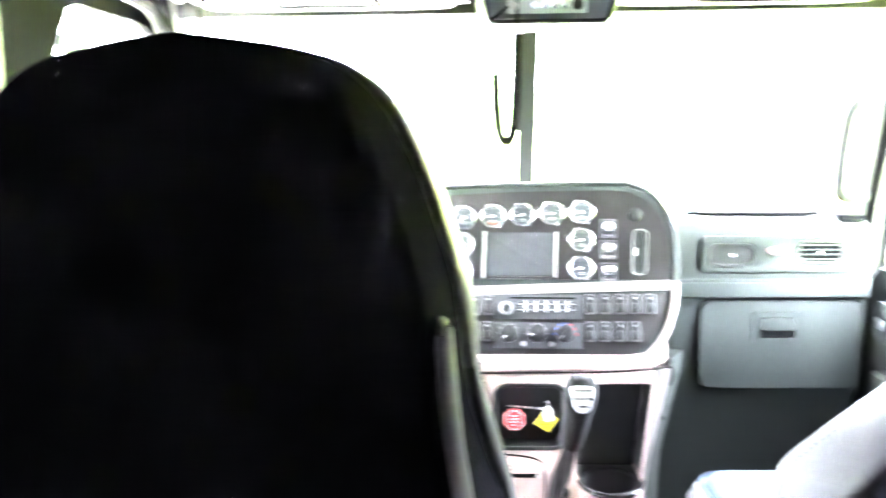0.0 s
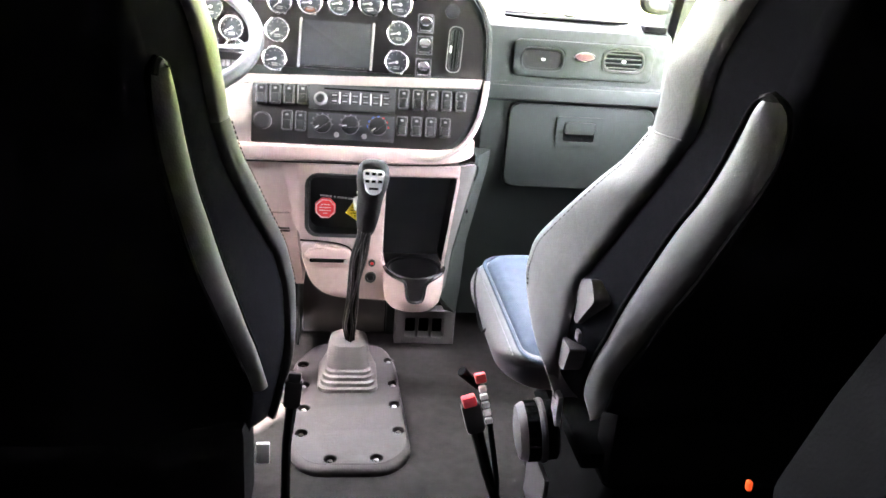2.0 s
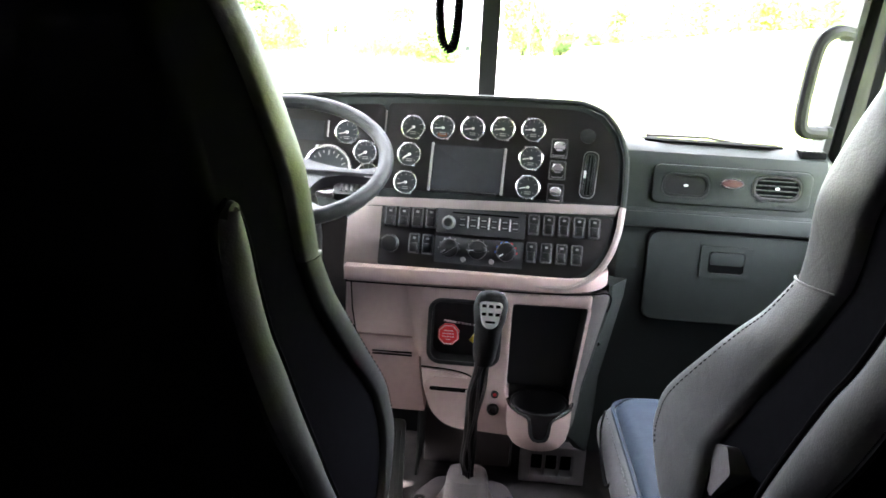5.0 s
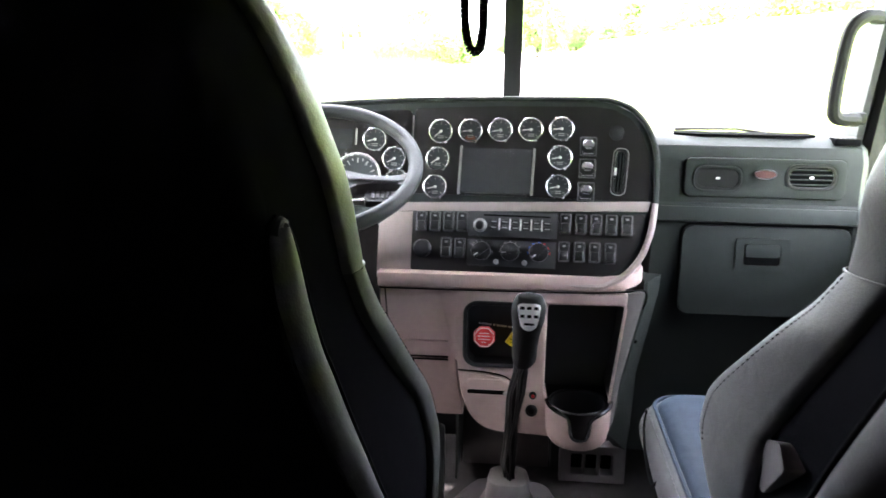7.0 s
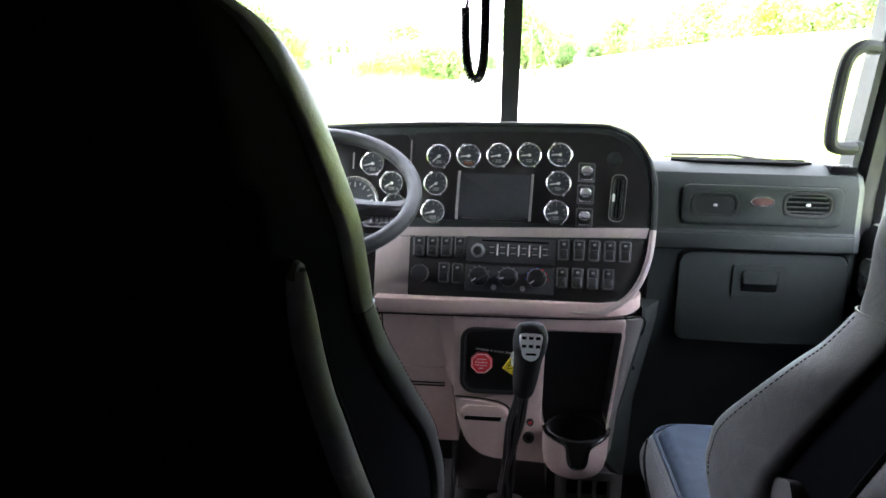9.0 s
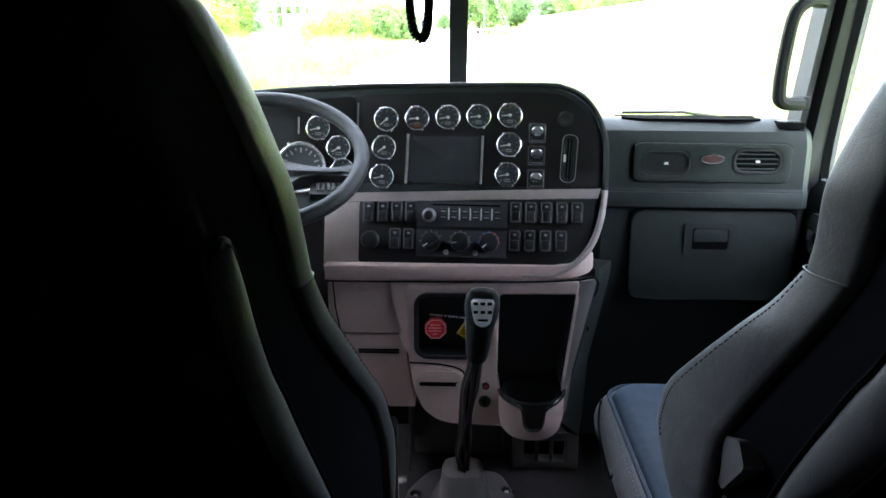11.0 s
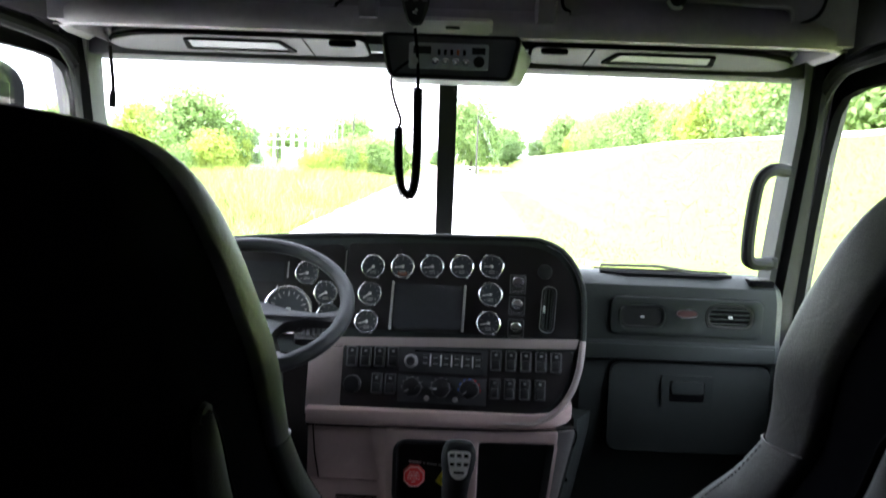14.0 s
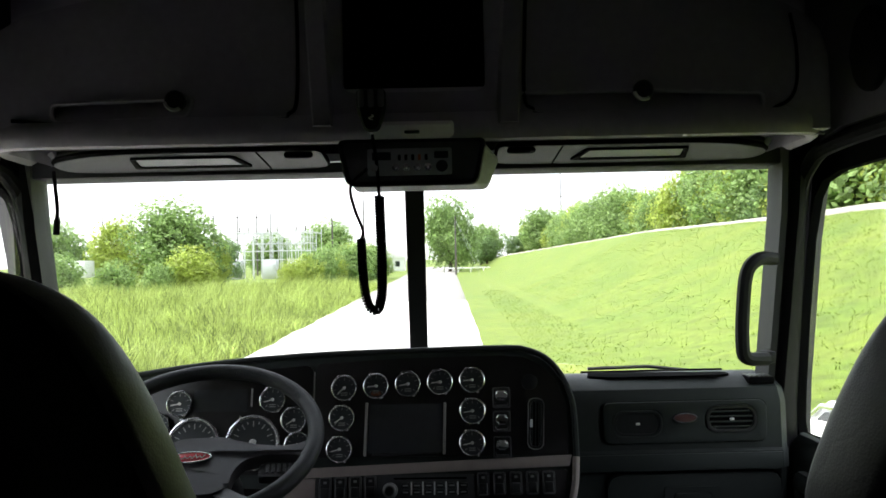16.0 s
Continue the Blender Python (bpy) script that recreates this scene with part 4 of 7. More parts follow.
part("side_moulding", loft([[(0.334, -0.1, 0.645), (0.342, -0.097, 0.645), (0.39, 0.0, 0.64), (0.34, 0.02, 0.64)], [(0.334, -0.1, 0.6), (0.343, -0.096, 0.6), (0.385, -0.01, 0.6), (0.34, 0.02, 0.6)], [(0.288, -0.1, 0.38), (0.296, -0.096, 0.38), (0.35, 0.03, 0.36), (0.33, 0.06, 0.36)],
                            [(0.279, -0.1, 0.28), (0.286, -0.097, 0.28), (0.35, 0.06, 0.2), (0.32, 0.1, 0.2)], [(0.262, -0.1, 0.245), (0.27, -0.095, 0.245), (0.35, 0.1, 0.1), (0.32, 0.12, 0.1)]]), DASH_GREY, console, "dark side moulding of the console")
part("side_screw", lathe([(0.006, 0.0), (0.005, 0.003), (0, 0.003)], 10, facing((0.322, -0.09, 0.492), (0, 1, 0), (-0.6, -1, 0))), DEEP_BLACK, console)
part("pocket_rim", holed(rrect(0.182, 0.17, 0.034, 6, -0.006, 0.505), [rrect(0.162, 0.15, 0.024, 6, -0.006, 0.505)], 0.006, Matrix.Translation((0, -0.1235, 0)) @ XZ, bevel=0.0028), BLACK_PLASTIC, console, "black rim of the brake valve pocket")
part("pocket_wall", loft([[(x, y_, z) for x, z in rrect(w, h, 0.024, 6, -0.006, 0.505)] for w, h, y_ in ((0.164, 0.152, -0.125), (0.156, 0.142, -0.085))], caps=False), SOFT_BLACK, console)
part("pocket_back", prism(rrect(0.176, 0.164, 0.025, 4, -0.006, 0.505), 0.01, Matrix.Translation((0, -0.075, 0)) @ XZ), BLACK_PLASTIC, console, "black recessed panel")
b = bmesh.new()
rng = random.Random(2)
x = -0.06
while x < 0.04:
    w = rng.choice((0.003, 0.0045, 0.0055, 0.006))
    box((x, -0.0865, 0.52 - 0.09 * (x + 0.06) - 0.0022), (x + w, -0.0848, 0.52 - 0.09 * (x + 0.06) + 0.0022), bm=b)
    x += w + rng.choice((0.0012, 0.0012, 0.0012, 0.004))
part("warning_line", b, PRINT, console, "pale printed line")


def valve_knob(name, x, z, mat_, sides, r, turn, label):
    k = thing(name, (x, -0.09, z), label, "knob", "brake valve knobs")
    m = facing((x, -0.085, z), (1, 0, 0), (0, -1, 0.1))
    part("stem", lathe([(0.009, 0.0), (0.009, 0.03)], 12, m), BARE_METAL, k)
    cap = part("cap", lathe([(r * 0.5, 0.02), (r * 0.96, 0.022), (r, 0.027), (r * 0.99, 0.032), (r * 0.92, 0.036), (0.0, 0.037)], sides, m @ Matrix.Rotation(radians(turn), 4, "Z")), mat_, k)
    rim_pts = [m @ Matrix.Rotation(radians(turn), 4, "Z") @ Vector((r * 0.86 * math.cos(2 * math.pi * i / sides), r * 0.86 * math.sin(2 * math.pi * i / sides), 0.0368)) for i in range(sides)]
    if sides == 8:
        part("rim_print", tube(rim_pts, 0.0011, 4, closed=True), PRINT, cap, "thin white printed edge")
    rng_ = random.Random(len(name))
    for i in range(4):
        w, y_ = r * (0.8, 1.05, 1.05, 0.4)[i], r * (0.36 - 0.26 * i)
        u = -w / 2
        while u < w / 2 - 0.002:
            d = min(rng_.uniform(0.003, 0.008), w / 2 - u)
            part("legend", box((u, y_ - r * 0.035, 0.0365), (u + d, y_ + r * 0.035, 0.0377), m=m), PRINT if mat_ is RED else DEEP_BLACK, cap)
            u += d + 0.0018
    return k


valve_knob("trailer_supply_knob", -0.045, 0.492, RED, 8, 0.0285, 22.5, "red octagonal air brake knob on the black panel")
valve_knob("parking_brake_knob", 0.034, 0.487, YELLOW, 4, 0.0285, 12, "yellow square air brake knob on the black panel")
tag = thing("hang_tag", (0.033, -0.132, 0.52), "small white tag hanging by the yellow knob", "tag")
part("card", prism(rounded([(-0.011, -0.018), (0.011, -0.018), (0.011, 0.01), (0.005, 0.018), (-0.005, 0.018), (-0.011, 0.01)], 0.004), 0.002, facing((0.036, -0.131, 0.516), (1, 0, 0.15), (0.1, -1, 0.1))), WHITE, tag)
part("string", tube([(0.037, -0.132, 0.532), (0.036, -0.12, 0.545), (0.034, -0.09, 0.53)], 0.0012, 5), WHITE, tag)

drawer = part("ash_drawer", prism(rounded([(-0.104, 0.4045), (-0.04, 0.4015), (0.008, 0.392), (0.024, 0.37), (0.027, 0.251), (-0.01, 0.254), (-0.043, 0.264), (-0.073, 0.291), (-0.094, 0.345)][::-1], 0.012), 0.007, FACE, 0.005, 3), CONSOLE_GREY, console, "warm grey ashtray drawer")
part("drawer_pull", prism(rrect(0.118, 0.042, 0.02, 6, -0.034, 0.371), 0.009, FACE, 0.008, 4, base=0.005), CONSOLE_GREY, drawer, "rounded finger pull")
# Black slot line and silver oval also paint the pull's shadow and highlight.
part("pull_slot", prism(rrect(0.098, 0.011, 0.005, 4, -0.034, 0.36), 0.0035, FACE, base=0.0112), DEEP_BLACK, drawer)
part("pull_glint", prism(ellipse(0.011, 0.013, 14, 0.011, 0.358), 0.005, FACE, 0.002, base=0.0112), SATIN_SILVER, drawer)
part("drawer_gap", tube(smooth_path([(-0.108, -0.1262, 0.41), (-0.04, -0.1262, 0.407), (0.012, -0.1262, 0.396), (0.029, -0.1262, 0.372), (0.0315, -0.1262, 0.31), (0.032, -0.1262, 0.25)], 6), 0.0022, 6), DEEP_BLACK, console, "dark joint round the drawer")
for x, z, r_, mat_ in ((0.077, 0.311, 0.0155, SOFT_BLACK), (0.079, 0.352, 0.0095, RED)):
    outlet = part("outlet", lathe([(r_, 0.0), (r_, 0.004), (r_ * 0.85, 0.008), (r_ * 0.6, 0.008), (r_ * 0.55, 0.004), (0.0, 0.004)], 20, facing((x, -0.126, z), (1, 0, 0), (0, -1, 0))), BLACK_PLASTIC, console, "round outlet")
    part("plug", lathe([(r_ * 0.5, 0.004), (r_ * 0.45, 0.007), (0.0, 0.0075)], 14, facing((x, -0.126, z), (1, 0, 0), (0, -1, 0))), mat_, outlet)
# cup holder: a grey half bowl that stands proud, a black insert and a lip with a dipped front
CUP = Matrix.Translation((0.191, -0.122, 0.0))
half = [math.pi + math.pi * i / 20 for i in range(21)]
bowl = [[(0.08 * k * math.cos(t) + 0.002 * (k < 0.8), 0.078 * k * math.sin(t), z) for t in half] for k, z in ((0.3, 0.2315), (0.6, 0.232), (0.8, 0.238), (0.92, 0.252), (0.985, 0.28), (1.0, 0.31), (1.0, 0.338))]
part("cup_bowl", loft(bowl, closed=False, m=CUP), CONSOLE_GREY, console, "warm grey bowl round the cup holder")
cup_holder = part("cup_insert", lathe([(0.05, 0.25), (0.058, 0.26), (0.068, 0.33), (0.0765, 0.338), (0.075, 0.341), (0.066, 0.337), (0.056, 0.27), (0.0, 0.262)], 32, CUP @ Matrix.Translation((0, 0.004, 0))), BLACK_PLASTIC, console, "black cup insert")
flange = [(0.109, -0.118), (0.109, -0.034), (0.29, -0.034), (0.27, -0.118), (0.263, -0.122), *[(0.191 + 0.07 * math.cos(math.pi * i / 14), -0.118 + 0.066 * math.sin(math.pi * i / 14)) for i in range(15)], (0.119, -0.122)][::-1]
part("insert_flange", prism(flange, 0.006, None, 0.002, base=0.34), BLACK_PLASTIC, cup_holder, "black shelf of the cup holder")
part("bowl_back", box((0.11, -0.05, 0.245), (0.272, -0.04, 0.34)), DEEP_BLACK, console)
lip = [(-0.079, -0.006, 0.343), (-0.072, -0.036, 0.341), (-0.055, -0.06, 0.337), (-0.032, -0.0745, 0.331), (-0.025, -0.078, 0.318), (-0.021, -0.0785, 0.29), (-0.012, -0.079, 0.276), (0.004, -0.0795, 0.274), (0.016, -0.079, 0.279), (0.021, -0.0785, 0.295), (0.024, -0.0775, 0.32), (0.034, -0.073, 0.331), (0.055, -0.058, 0.338), (0.072, -0.034, 0.342), (0.079, -0.006, 0.344)]
part("dipped_lip", tube(smooth_path([CUP @ Vector(p) for p in lip], 5), 0.0048, 10), LIP_BLACK, cup_holder, "glossy black lip with a dipped front")
front_rings = []
for z, w0, w1 in ((0.276, -0.01, 0.012), (0.284, -0.018, 0.018), (0.3, -0.021, 0.021), (0.318, -0.024, 0.023), (0.332, -0.031, 0.033), (0.34, -0.04, 0.042)):
    front_rings.append([(w0 + (w1 - w0) * i / 12, -0.0795 * math.sqrt(max(0.0, 1 - ((w0 + (w1 - w0) * i / 12) / 0.081) ** 2)) - 0.0006, z) for i in range(13)])
part("front_gap", loft(front_rings, closed=False, m=CUP), GLOSS_BLACK, cup_holder, "glossy black dipped front")

# knee panels left of the console and the footwell behind
knee = thing("knee_panel", (-0.21, -0.05, 0.4), "warm grey knee panel beneath the steering column", "panel")
part("upper_panel", box((-0.305, -0.108, 0.477), (-0.121, 0.02, 0.6125), 0.006), CONSOLE_GREY, knee)
part("lower_panel", loft([[(-0.3, -0.1, 0.472), (-0.119, -0.1, 0.472), (-0.119, 0.02, 0.472), (-0.3, 0.02, 0.472)], [(-0.29, -0.096, 0.4), (-0.116, -0.096, 0.4), (-0.116, 0.03, 0.4), (-0.29, 0.03, 0.4)], [(-0.27, -0.04, 0.25), (-0.1, -0.04, 0.25), (-0.1, 0.06, 0.25), (-0.27, 0.06, 0.25)]]), CONSOLE_GREY, knee)
part("side_joint", tube([(-0.292, -0.109, 0.607), (-0.287, -0.109, 0.54), (-0.276, -0.109, 0.48)], 0.0018, 5), DEEP_BLACK, knee)
for z in (0.43, 0.4225):
    part("slot", box((-0.235, -0.1015, z), (-0.135, -0.0975, z + 0.003)), DEEP_BLACK, knee)
part("footwell_side", box((-0.118, -0.02, 0.05), (-0.112, 0.3, 0.4)), DASH_DARK, knee)
tunnel = thing("footwell_panel", (0.05, 0.2, 0.0), "dark grey panel behind the console in the footwell", "panel")
part("lower_panel", box((-0.11, 0.16, 0.0), (0.14, 0.2, 0.36), 0.005), BORDER_GREY, tunnel, "grey lower panel")
part("side_panel", box((0.145, 0.15, 0.0), (0.36, 0.2, 0.3), 0.005), DASH_GREY, tunnel)
grille = thing("floor_heater_grille", (0.25, 0.1, 0.0), "grey floor heater outlet with three dark openings", "grille")
part("frame", holed([(0.168, 0.0), (0.35, 0.0), (0.35, 0.112), (0.168, 0.112)], [rrect(0.034, 0.062, 0.004, 2, 0.216, 0.055), rrect(0.034, 0.062, 0.004, 2, 0.257, 0.055), rrect(0.034, 0.062, 0.004, 2, 0.298, 0.055)], 0.04, Matrix.Translation((0, 0.13, 0)) @ XZ, bevel=0.004), BOOT_GREY, grille)
part("inside", box((0.17, 0.13, 0.002), (0.348, 0.138, 0.11)), DEEP_BLACK, grille)

# ---- steering wheel ----
HUB_AT = (-0.429, -0.222, 0.922)
HUB = Matrix.Translation(HUB_AT) @ Matrix.Rotation(radians(6.9), 4, "Z") @ Matrix.Rotation(radians(28.5), 4, "X")
wheel = thing("steering_wheel", HUB_AT, "dark leather-rimmed steering wheel with a red badge", "steering wheel")
R = 0.2255
ring_pts = [HUB @ Vector((R * math.cos(2 * math.pi * i / 96), R * math.sin(2 * math.pi * i / 96), 0)) for i in range(96)]
part("rim", tube(ring_pts, 0.0168, 16, closed=True), WHEEL_LEATHER, wheel, "charcoal leather rim")
b = bmesh.new()
for i in range(84):
    t = math.pi * (0.16 + 0.68 * i / 83)
    c0 = HUB @ Vector(((R - 0.0085) * math.cos(t), (R - 0.0085) * math.sin(t), 0.0145))
    c1 = HUB @ Vector(((R - 0.0155) * math.cos(t + 0.012), (R - 0.0155) * math.sin(t + 0.012), 0.0068))
    tube([c0, c1], 0.0013, 4, bm=b)
part("stitching", b, DASH_GREY, wheel, "grey rim stitching")
right_half = [(0.066, 0.001), (0.11, -0.011), (0.158, -0.022), (0.2, -0.02), (0.224, -0.002), (0.222, -0.052), (0.2, -0.058), (0.165, -0.048), (0.126, -0.042), (0.086, -0.055), (0.066, -0.09), (0.062, -0.13), (0.035, -0.15)]
pad_line = rounded([(x, y) for x, y in right_half] + [(-x, y) for x, y in right_half[::-1]] + [(-0.04, 0.011), (0.04, 0.011)], 0.014, 5)[::-1]
pad_bm = prism(pad_line, 0.026, None, 0.009, 4, base=-0.042)
for v in pad_bm.verts:
    f = min(1.0, max(0.0, (abs(v.co.x) - 0.1) / 0.12))
    v.co.z += 0.011 * f * f + 0.006 * math.cos(min(1.5, abs(v.co.x) / 0.07)) * (v.co.z > -0.03)
pad_bm.transform(HUB)
part("hub_pad", pad_bm, PAD_GREY, wheel, "charcoal hub pad with two spokes")
PAD = HUB @ Matrix.Translation((-0.018, -0.05, -0.0105))
for sx in (-1, 1):
    keys = part("thumb_keys", prism(rounded([(-0.04, -0.02), (0.036, -0.026), (0.04, 0.016), (-0.036, 0.02)], 0.01), 0.018, HUB @ Matrix.Translation((sx * 0.152, -0.072, -0.045)), 0.006, 3), BLACK_PLASTIC, wheel, "black thumb keys")
    for i in range(5):
        part("key_rib", box((-0.024 + 0.011 * i, -0.012, 0.017), (-0.018 + 0.011 * i, 0.012, 0.0205), 0.001, m=HUB @ Matrix.Translation((sx * 0.152, -0.072, -0.045))), SWITCH_EDGE, keys)
    low = loft([[(sx * 0.02, -0.135, -0.018), (sx * 0.055, -0.125, -0.018), (sx * 0.055, -0.125, -0.035), (sx * 0.02, -0.135, -0.035)],
                [(sx * 0.06, -0.17, -0.012), (sx * 0.09, -0.155, -0.012), (sx * 0.09, -0.155, -0.028), (sx * 0.06, -0.17, -0.028)],
                [(sx * 0.1, -0.205, 0.003), (sx * 0.128, -0.188, 0.003), (sx * 0.128, -0.188, -0.009), (sx * 0.1, -0.205, -0.009)]], m=HUB)
    part("lower_spoke", low, PAD_GREY, wheel, "charcoal lower spoke")
wb = part("badge", prism(ellipse(0.076, 0.027, 32), 0.004, PAD, 0.001), BADGE_RED, wheel, "red oval badge")
part("badge_rim", holed(ellipse(0.081, 0.031, 32), [ellipse(0.075, 0.026, 32)], 0.005, PAD, bevel=0.0008), CHROME, wb)
b = bmesh.new()
tube(smooth_path([(-0.028, -0.006, 0.0042), (-0.026, 0.006, 0.0042), (-0.02, 0.005, 0.0042), (-0.022, -0.001, 0.0042), (-0.014, -0.004, 0.0042), (-0.01, 0.002, 0.0042), (-0.006, -0.004, 0.0042), (0.0, 0.002, 0.0042), (0.004, -0.004, 0.0042), (0.01, 0.006, 0.0042), (0.013, -0.003, 0.0042), (0.018, 0.003, 0.0042), (0.022, -0.003, 0.0042), (0.028, 0.005, 0.0042)], 4), 0.0009, 5, bm=b)
part("badge_script", b, DIM_PRINT, wb, "pale curled mark", m=PAD)
column = tube([HUB @ Vector((0, -0.03, -0.035)), HUB @ Vector((0, -0.035, -0.12)), HUB @ Vector((0.0, -0.04, -0.2)), HUB @ Vector((0.0, -0.05, -0.36))], [0.055, 0.075, 0.08, 0.075], 20)
shroud = thing("steering_column", tuple(HUB @ Vector((0, -0.03, -0.2))), "black steering column shroud behind the wheel", "steering column")
part("shroud", column, SOFT_BLACK, shroud)
part("stalk", tube([HUB @ Vector((0.05, 0.0, -0.09)), HUB @ Vector((0.13, 0.01, -0.085)), HUB @ Vector((0.17, 0.012, -0.08))], [0.006, 0.006, 0.009], 10), BLACK_PLASTIC, shroud, "black column stalk")

# ---- gear lever ----
shifter = thing("gear_lever", (0.02, -0.15, 0.02), "tall black gear lever with a silver shift pattern plate", "gear lever")
plate_line = rounded([(-0.111, -0.487), (-0.069, -0.555), (0.121, -0.558), (0.178, -0.49), (0.163, -0.057), (0.13, 0.05), (-0.06, 0.06), (-0.124, -0.06), (-0.124, -0.185)][::-1], 0.04, 6)
floor_plate = thing("floor_cover_plate", (0.02, -0.2, 0.0), "grey rubber floor plate bolted round the lever", "floor plate")
POCKETS = [(-0.016, -0.527, 90), (0.094, -0.524, 90), (-0.089, -0.42, 0), (-0.088, -0.308, 0), (-0.094, -0.191, 0), (-0.1, -0.078, 0), (0.154, -0.409, 180), (0.15, -0.289, 180), (0.153, -0.182, 180), (0.147, -0.051, 180)]
wells = [[(x + 0.0155 * math.cos(q), y + 0.0155 * math.sin(q)) for q in (2 * math.pi * k / 16 for k in range(16))] for x, y, turn in POCKETS]
skirt = [[(0.027 + (x - 0.027) * k, -0.25 + (y + 0.25) * k, z) for x, y in plate_line] for k, z in ((1.0, 0.0), (1.0, 0.006), (0.99, 0.013), (0.965, 0.019), (0.94, 0.0225))]
part("plate_edge", loft(skirt, caps=False), PLATE_GREY, floor_plate, "rounded edge of the plate")
part("plate", holed([(0.027 + (x - 0.027) * 0.945, -0.25 + (y + 0.25) * 0.945) for x, y in plate_line], [[(0.027 + (x - 0.027) * 0.97, -0.25 + (y + 0.25) * 0.97) for x, y in w] for w in wells], 0.014, Matrix.Translation((0, 0, 0.0095)), bevel=0.003), PLATE_GREY, floor_plate, "grey rubber plate with bolt wells")
for x, y, turn in POCKETS:
    m = Matrix.Translation((0.027 + (x - 0.027) * 0.97, -0.25 + (y + 0.25) * 0.97, 0.009)) @ Matrix.Rotation(radians(turn), 4, "Z")
    bolt = part("bolt_well", lathe([(0.0165, 0.01), (0.016, 0.001), (0.0, 0.0)], 18, m), DEEP_BLACK, floor_plate)
    part("bolt", lathe([(0.0065, 0.0), (0.0065, 0.008), (0.005, 0.0095), (0.0, 0.0095)], 6, m), BARE_METAL, bolt)
rings = []
for w, z in ((0.076, 0.02), (0.08, 0.024), (0.079, 0.034), (0.073, 0.038), (0.0725, 0.048), (0.0675, 0.052), (0.067, 0.062), (0.062, 0.066), (0.0615, 0.075), (0.057, 0.08), (0.052, 0.125), (0.047, 0.142), (0.036, 0.151), (0.018, 0.154)):
    rings.append([(x + 0.026, y - 0.152, z) for x, y in rrect(2 * w, 2.1 * w, 0.028, 5)])
part("boot", loft(rings), BOOT_GREY, shifter, "grey ribbed rubber boot")
LEVER = [(0.03, -0.155, 0.12), (0.026, -0.208, 0.215), (0.03, -0.34, 0.39), (0.042, -0.47, 0.555), (0.048, -0.51, 0.61)]
part("shaft", tube(smooth_path(LEVER, 5), [0.0125] * 21, 10), SOFT_BLACK, shifter, "black lever shaft")
for k, (off, amp) in enumerate((((-0.0135, -0.004, 0), 0.003), ((0.0125, -0.006, 0), 0.003), ((0.003, -0.0145, 0), 0.004), ((-0.007, -0.013, 0), 0.004))):
    pts = [Vector(p) + Vector(off) + Vector((amp * math.sin(i * 2.3 + k * 2), -amp * abs(math.cos(i * 1.7 + k)), 0)) for i, p in enumerate(smooth_path(LEVER, 2))]
    part("air_line", tube(smooth_path(pts, 4), 0.0036, 6), BLACK_PLASTIC, shifter)
AXIS = facing((0.046, -0.5, 0.585), (1, 0, 0), Vector((0.008, -0.085, 0.15)))
grip_rings = [[(AXIS @ Vector((x, y + dy, z))) for x, y in ellipse(2 * w, 2 * d, 24)] for w, d, z, dy in
              ((0.019, 0.018, 0.0, 0), (0.021, 0.02, 0.01, 0), (0.0245, 0.022, 0.05, 0), (0.0255, 0.023, 0.085, 0), (0.0275, 0.025, 0.11, 0), (0.0305, 0.028, 0.13, -0.001), (0.032, 0.0255, 0.146, 0.004), (0.03, 0.0195, 0.159, 0.01), (0.024, 0.011, 0.169, 0.016), (0.012, 0.005, 0.172, 0.018))]
part("grip", loft(grip_rings), SOFT_BLACK, shifter, "black moulded grip")
BADGE = facing(AXIS @ Vector((0.0, -0.0125, 0.1535)), (1, 0, 0), AXIS.to_3x3() @ Vector((0, -0.52, 0.855)))
plate = part("shift_plate", prism(rounded([(-0.0225, 0.018), (0.0225, 0.018), (0.0145, -0.024), (0.005, -0.031), (-0.005, -0.031), (-0.0145, -0.024)][::-1], 0.01), 0.006, BADGE, 0.002, base=-0.002), PLATE_SILVER, shifter, "silver shift pattern plate")
for i in range(3):
    for y in (0.009, -0.006):
        part("gear_box", box((-0.0165 + 0.0125 * i, y - 0.0025, 0.004), (-0.0085 + 0.0125 * i, y + 0.003, 0.0048), m=BADGE), DEEP_BLACK, plate)
part("maker_bar", box((-0.009, -0.022, 0.004), (0.009, -0.018, 0.0048), m=BADGE), DEEP_BLACK, plate)

# ---- accelerator pedal ----
pedal = thing("accelerator_pedal", (-0.165, -0.15, 0.0), "black ribbed accelerator pedal hinged at the floor", "pedal")
PED = facing((-0.165, -0.15, 0.13), (1, 0.1, 0), (0.0, -0.8, 0.6))
part("tread", prism(rrect(0.06, 0.26, 0.012), 0.016, PED, 0.005), BLACK_PLASTIC, pedal)
for i in range(4):
    part("rib", box((-0.02 + 0.0115 * i, -0.115, 0.015), (-0.015 + 0.0115 * i, 0.1, 0.019), m=PED), SATIN_SILVER if i == 1 else BLACK_PLASTIC, pedal)
part("hinge", box((-0.195, -0.25, 0.0), (-0.135, -0.2, 0.05), 0.006), BARE_METAL, pedal)

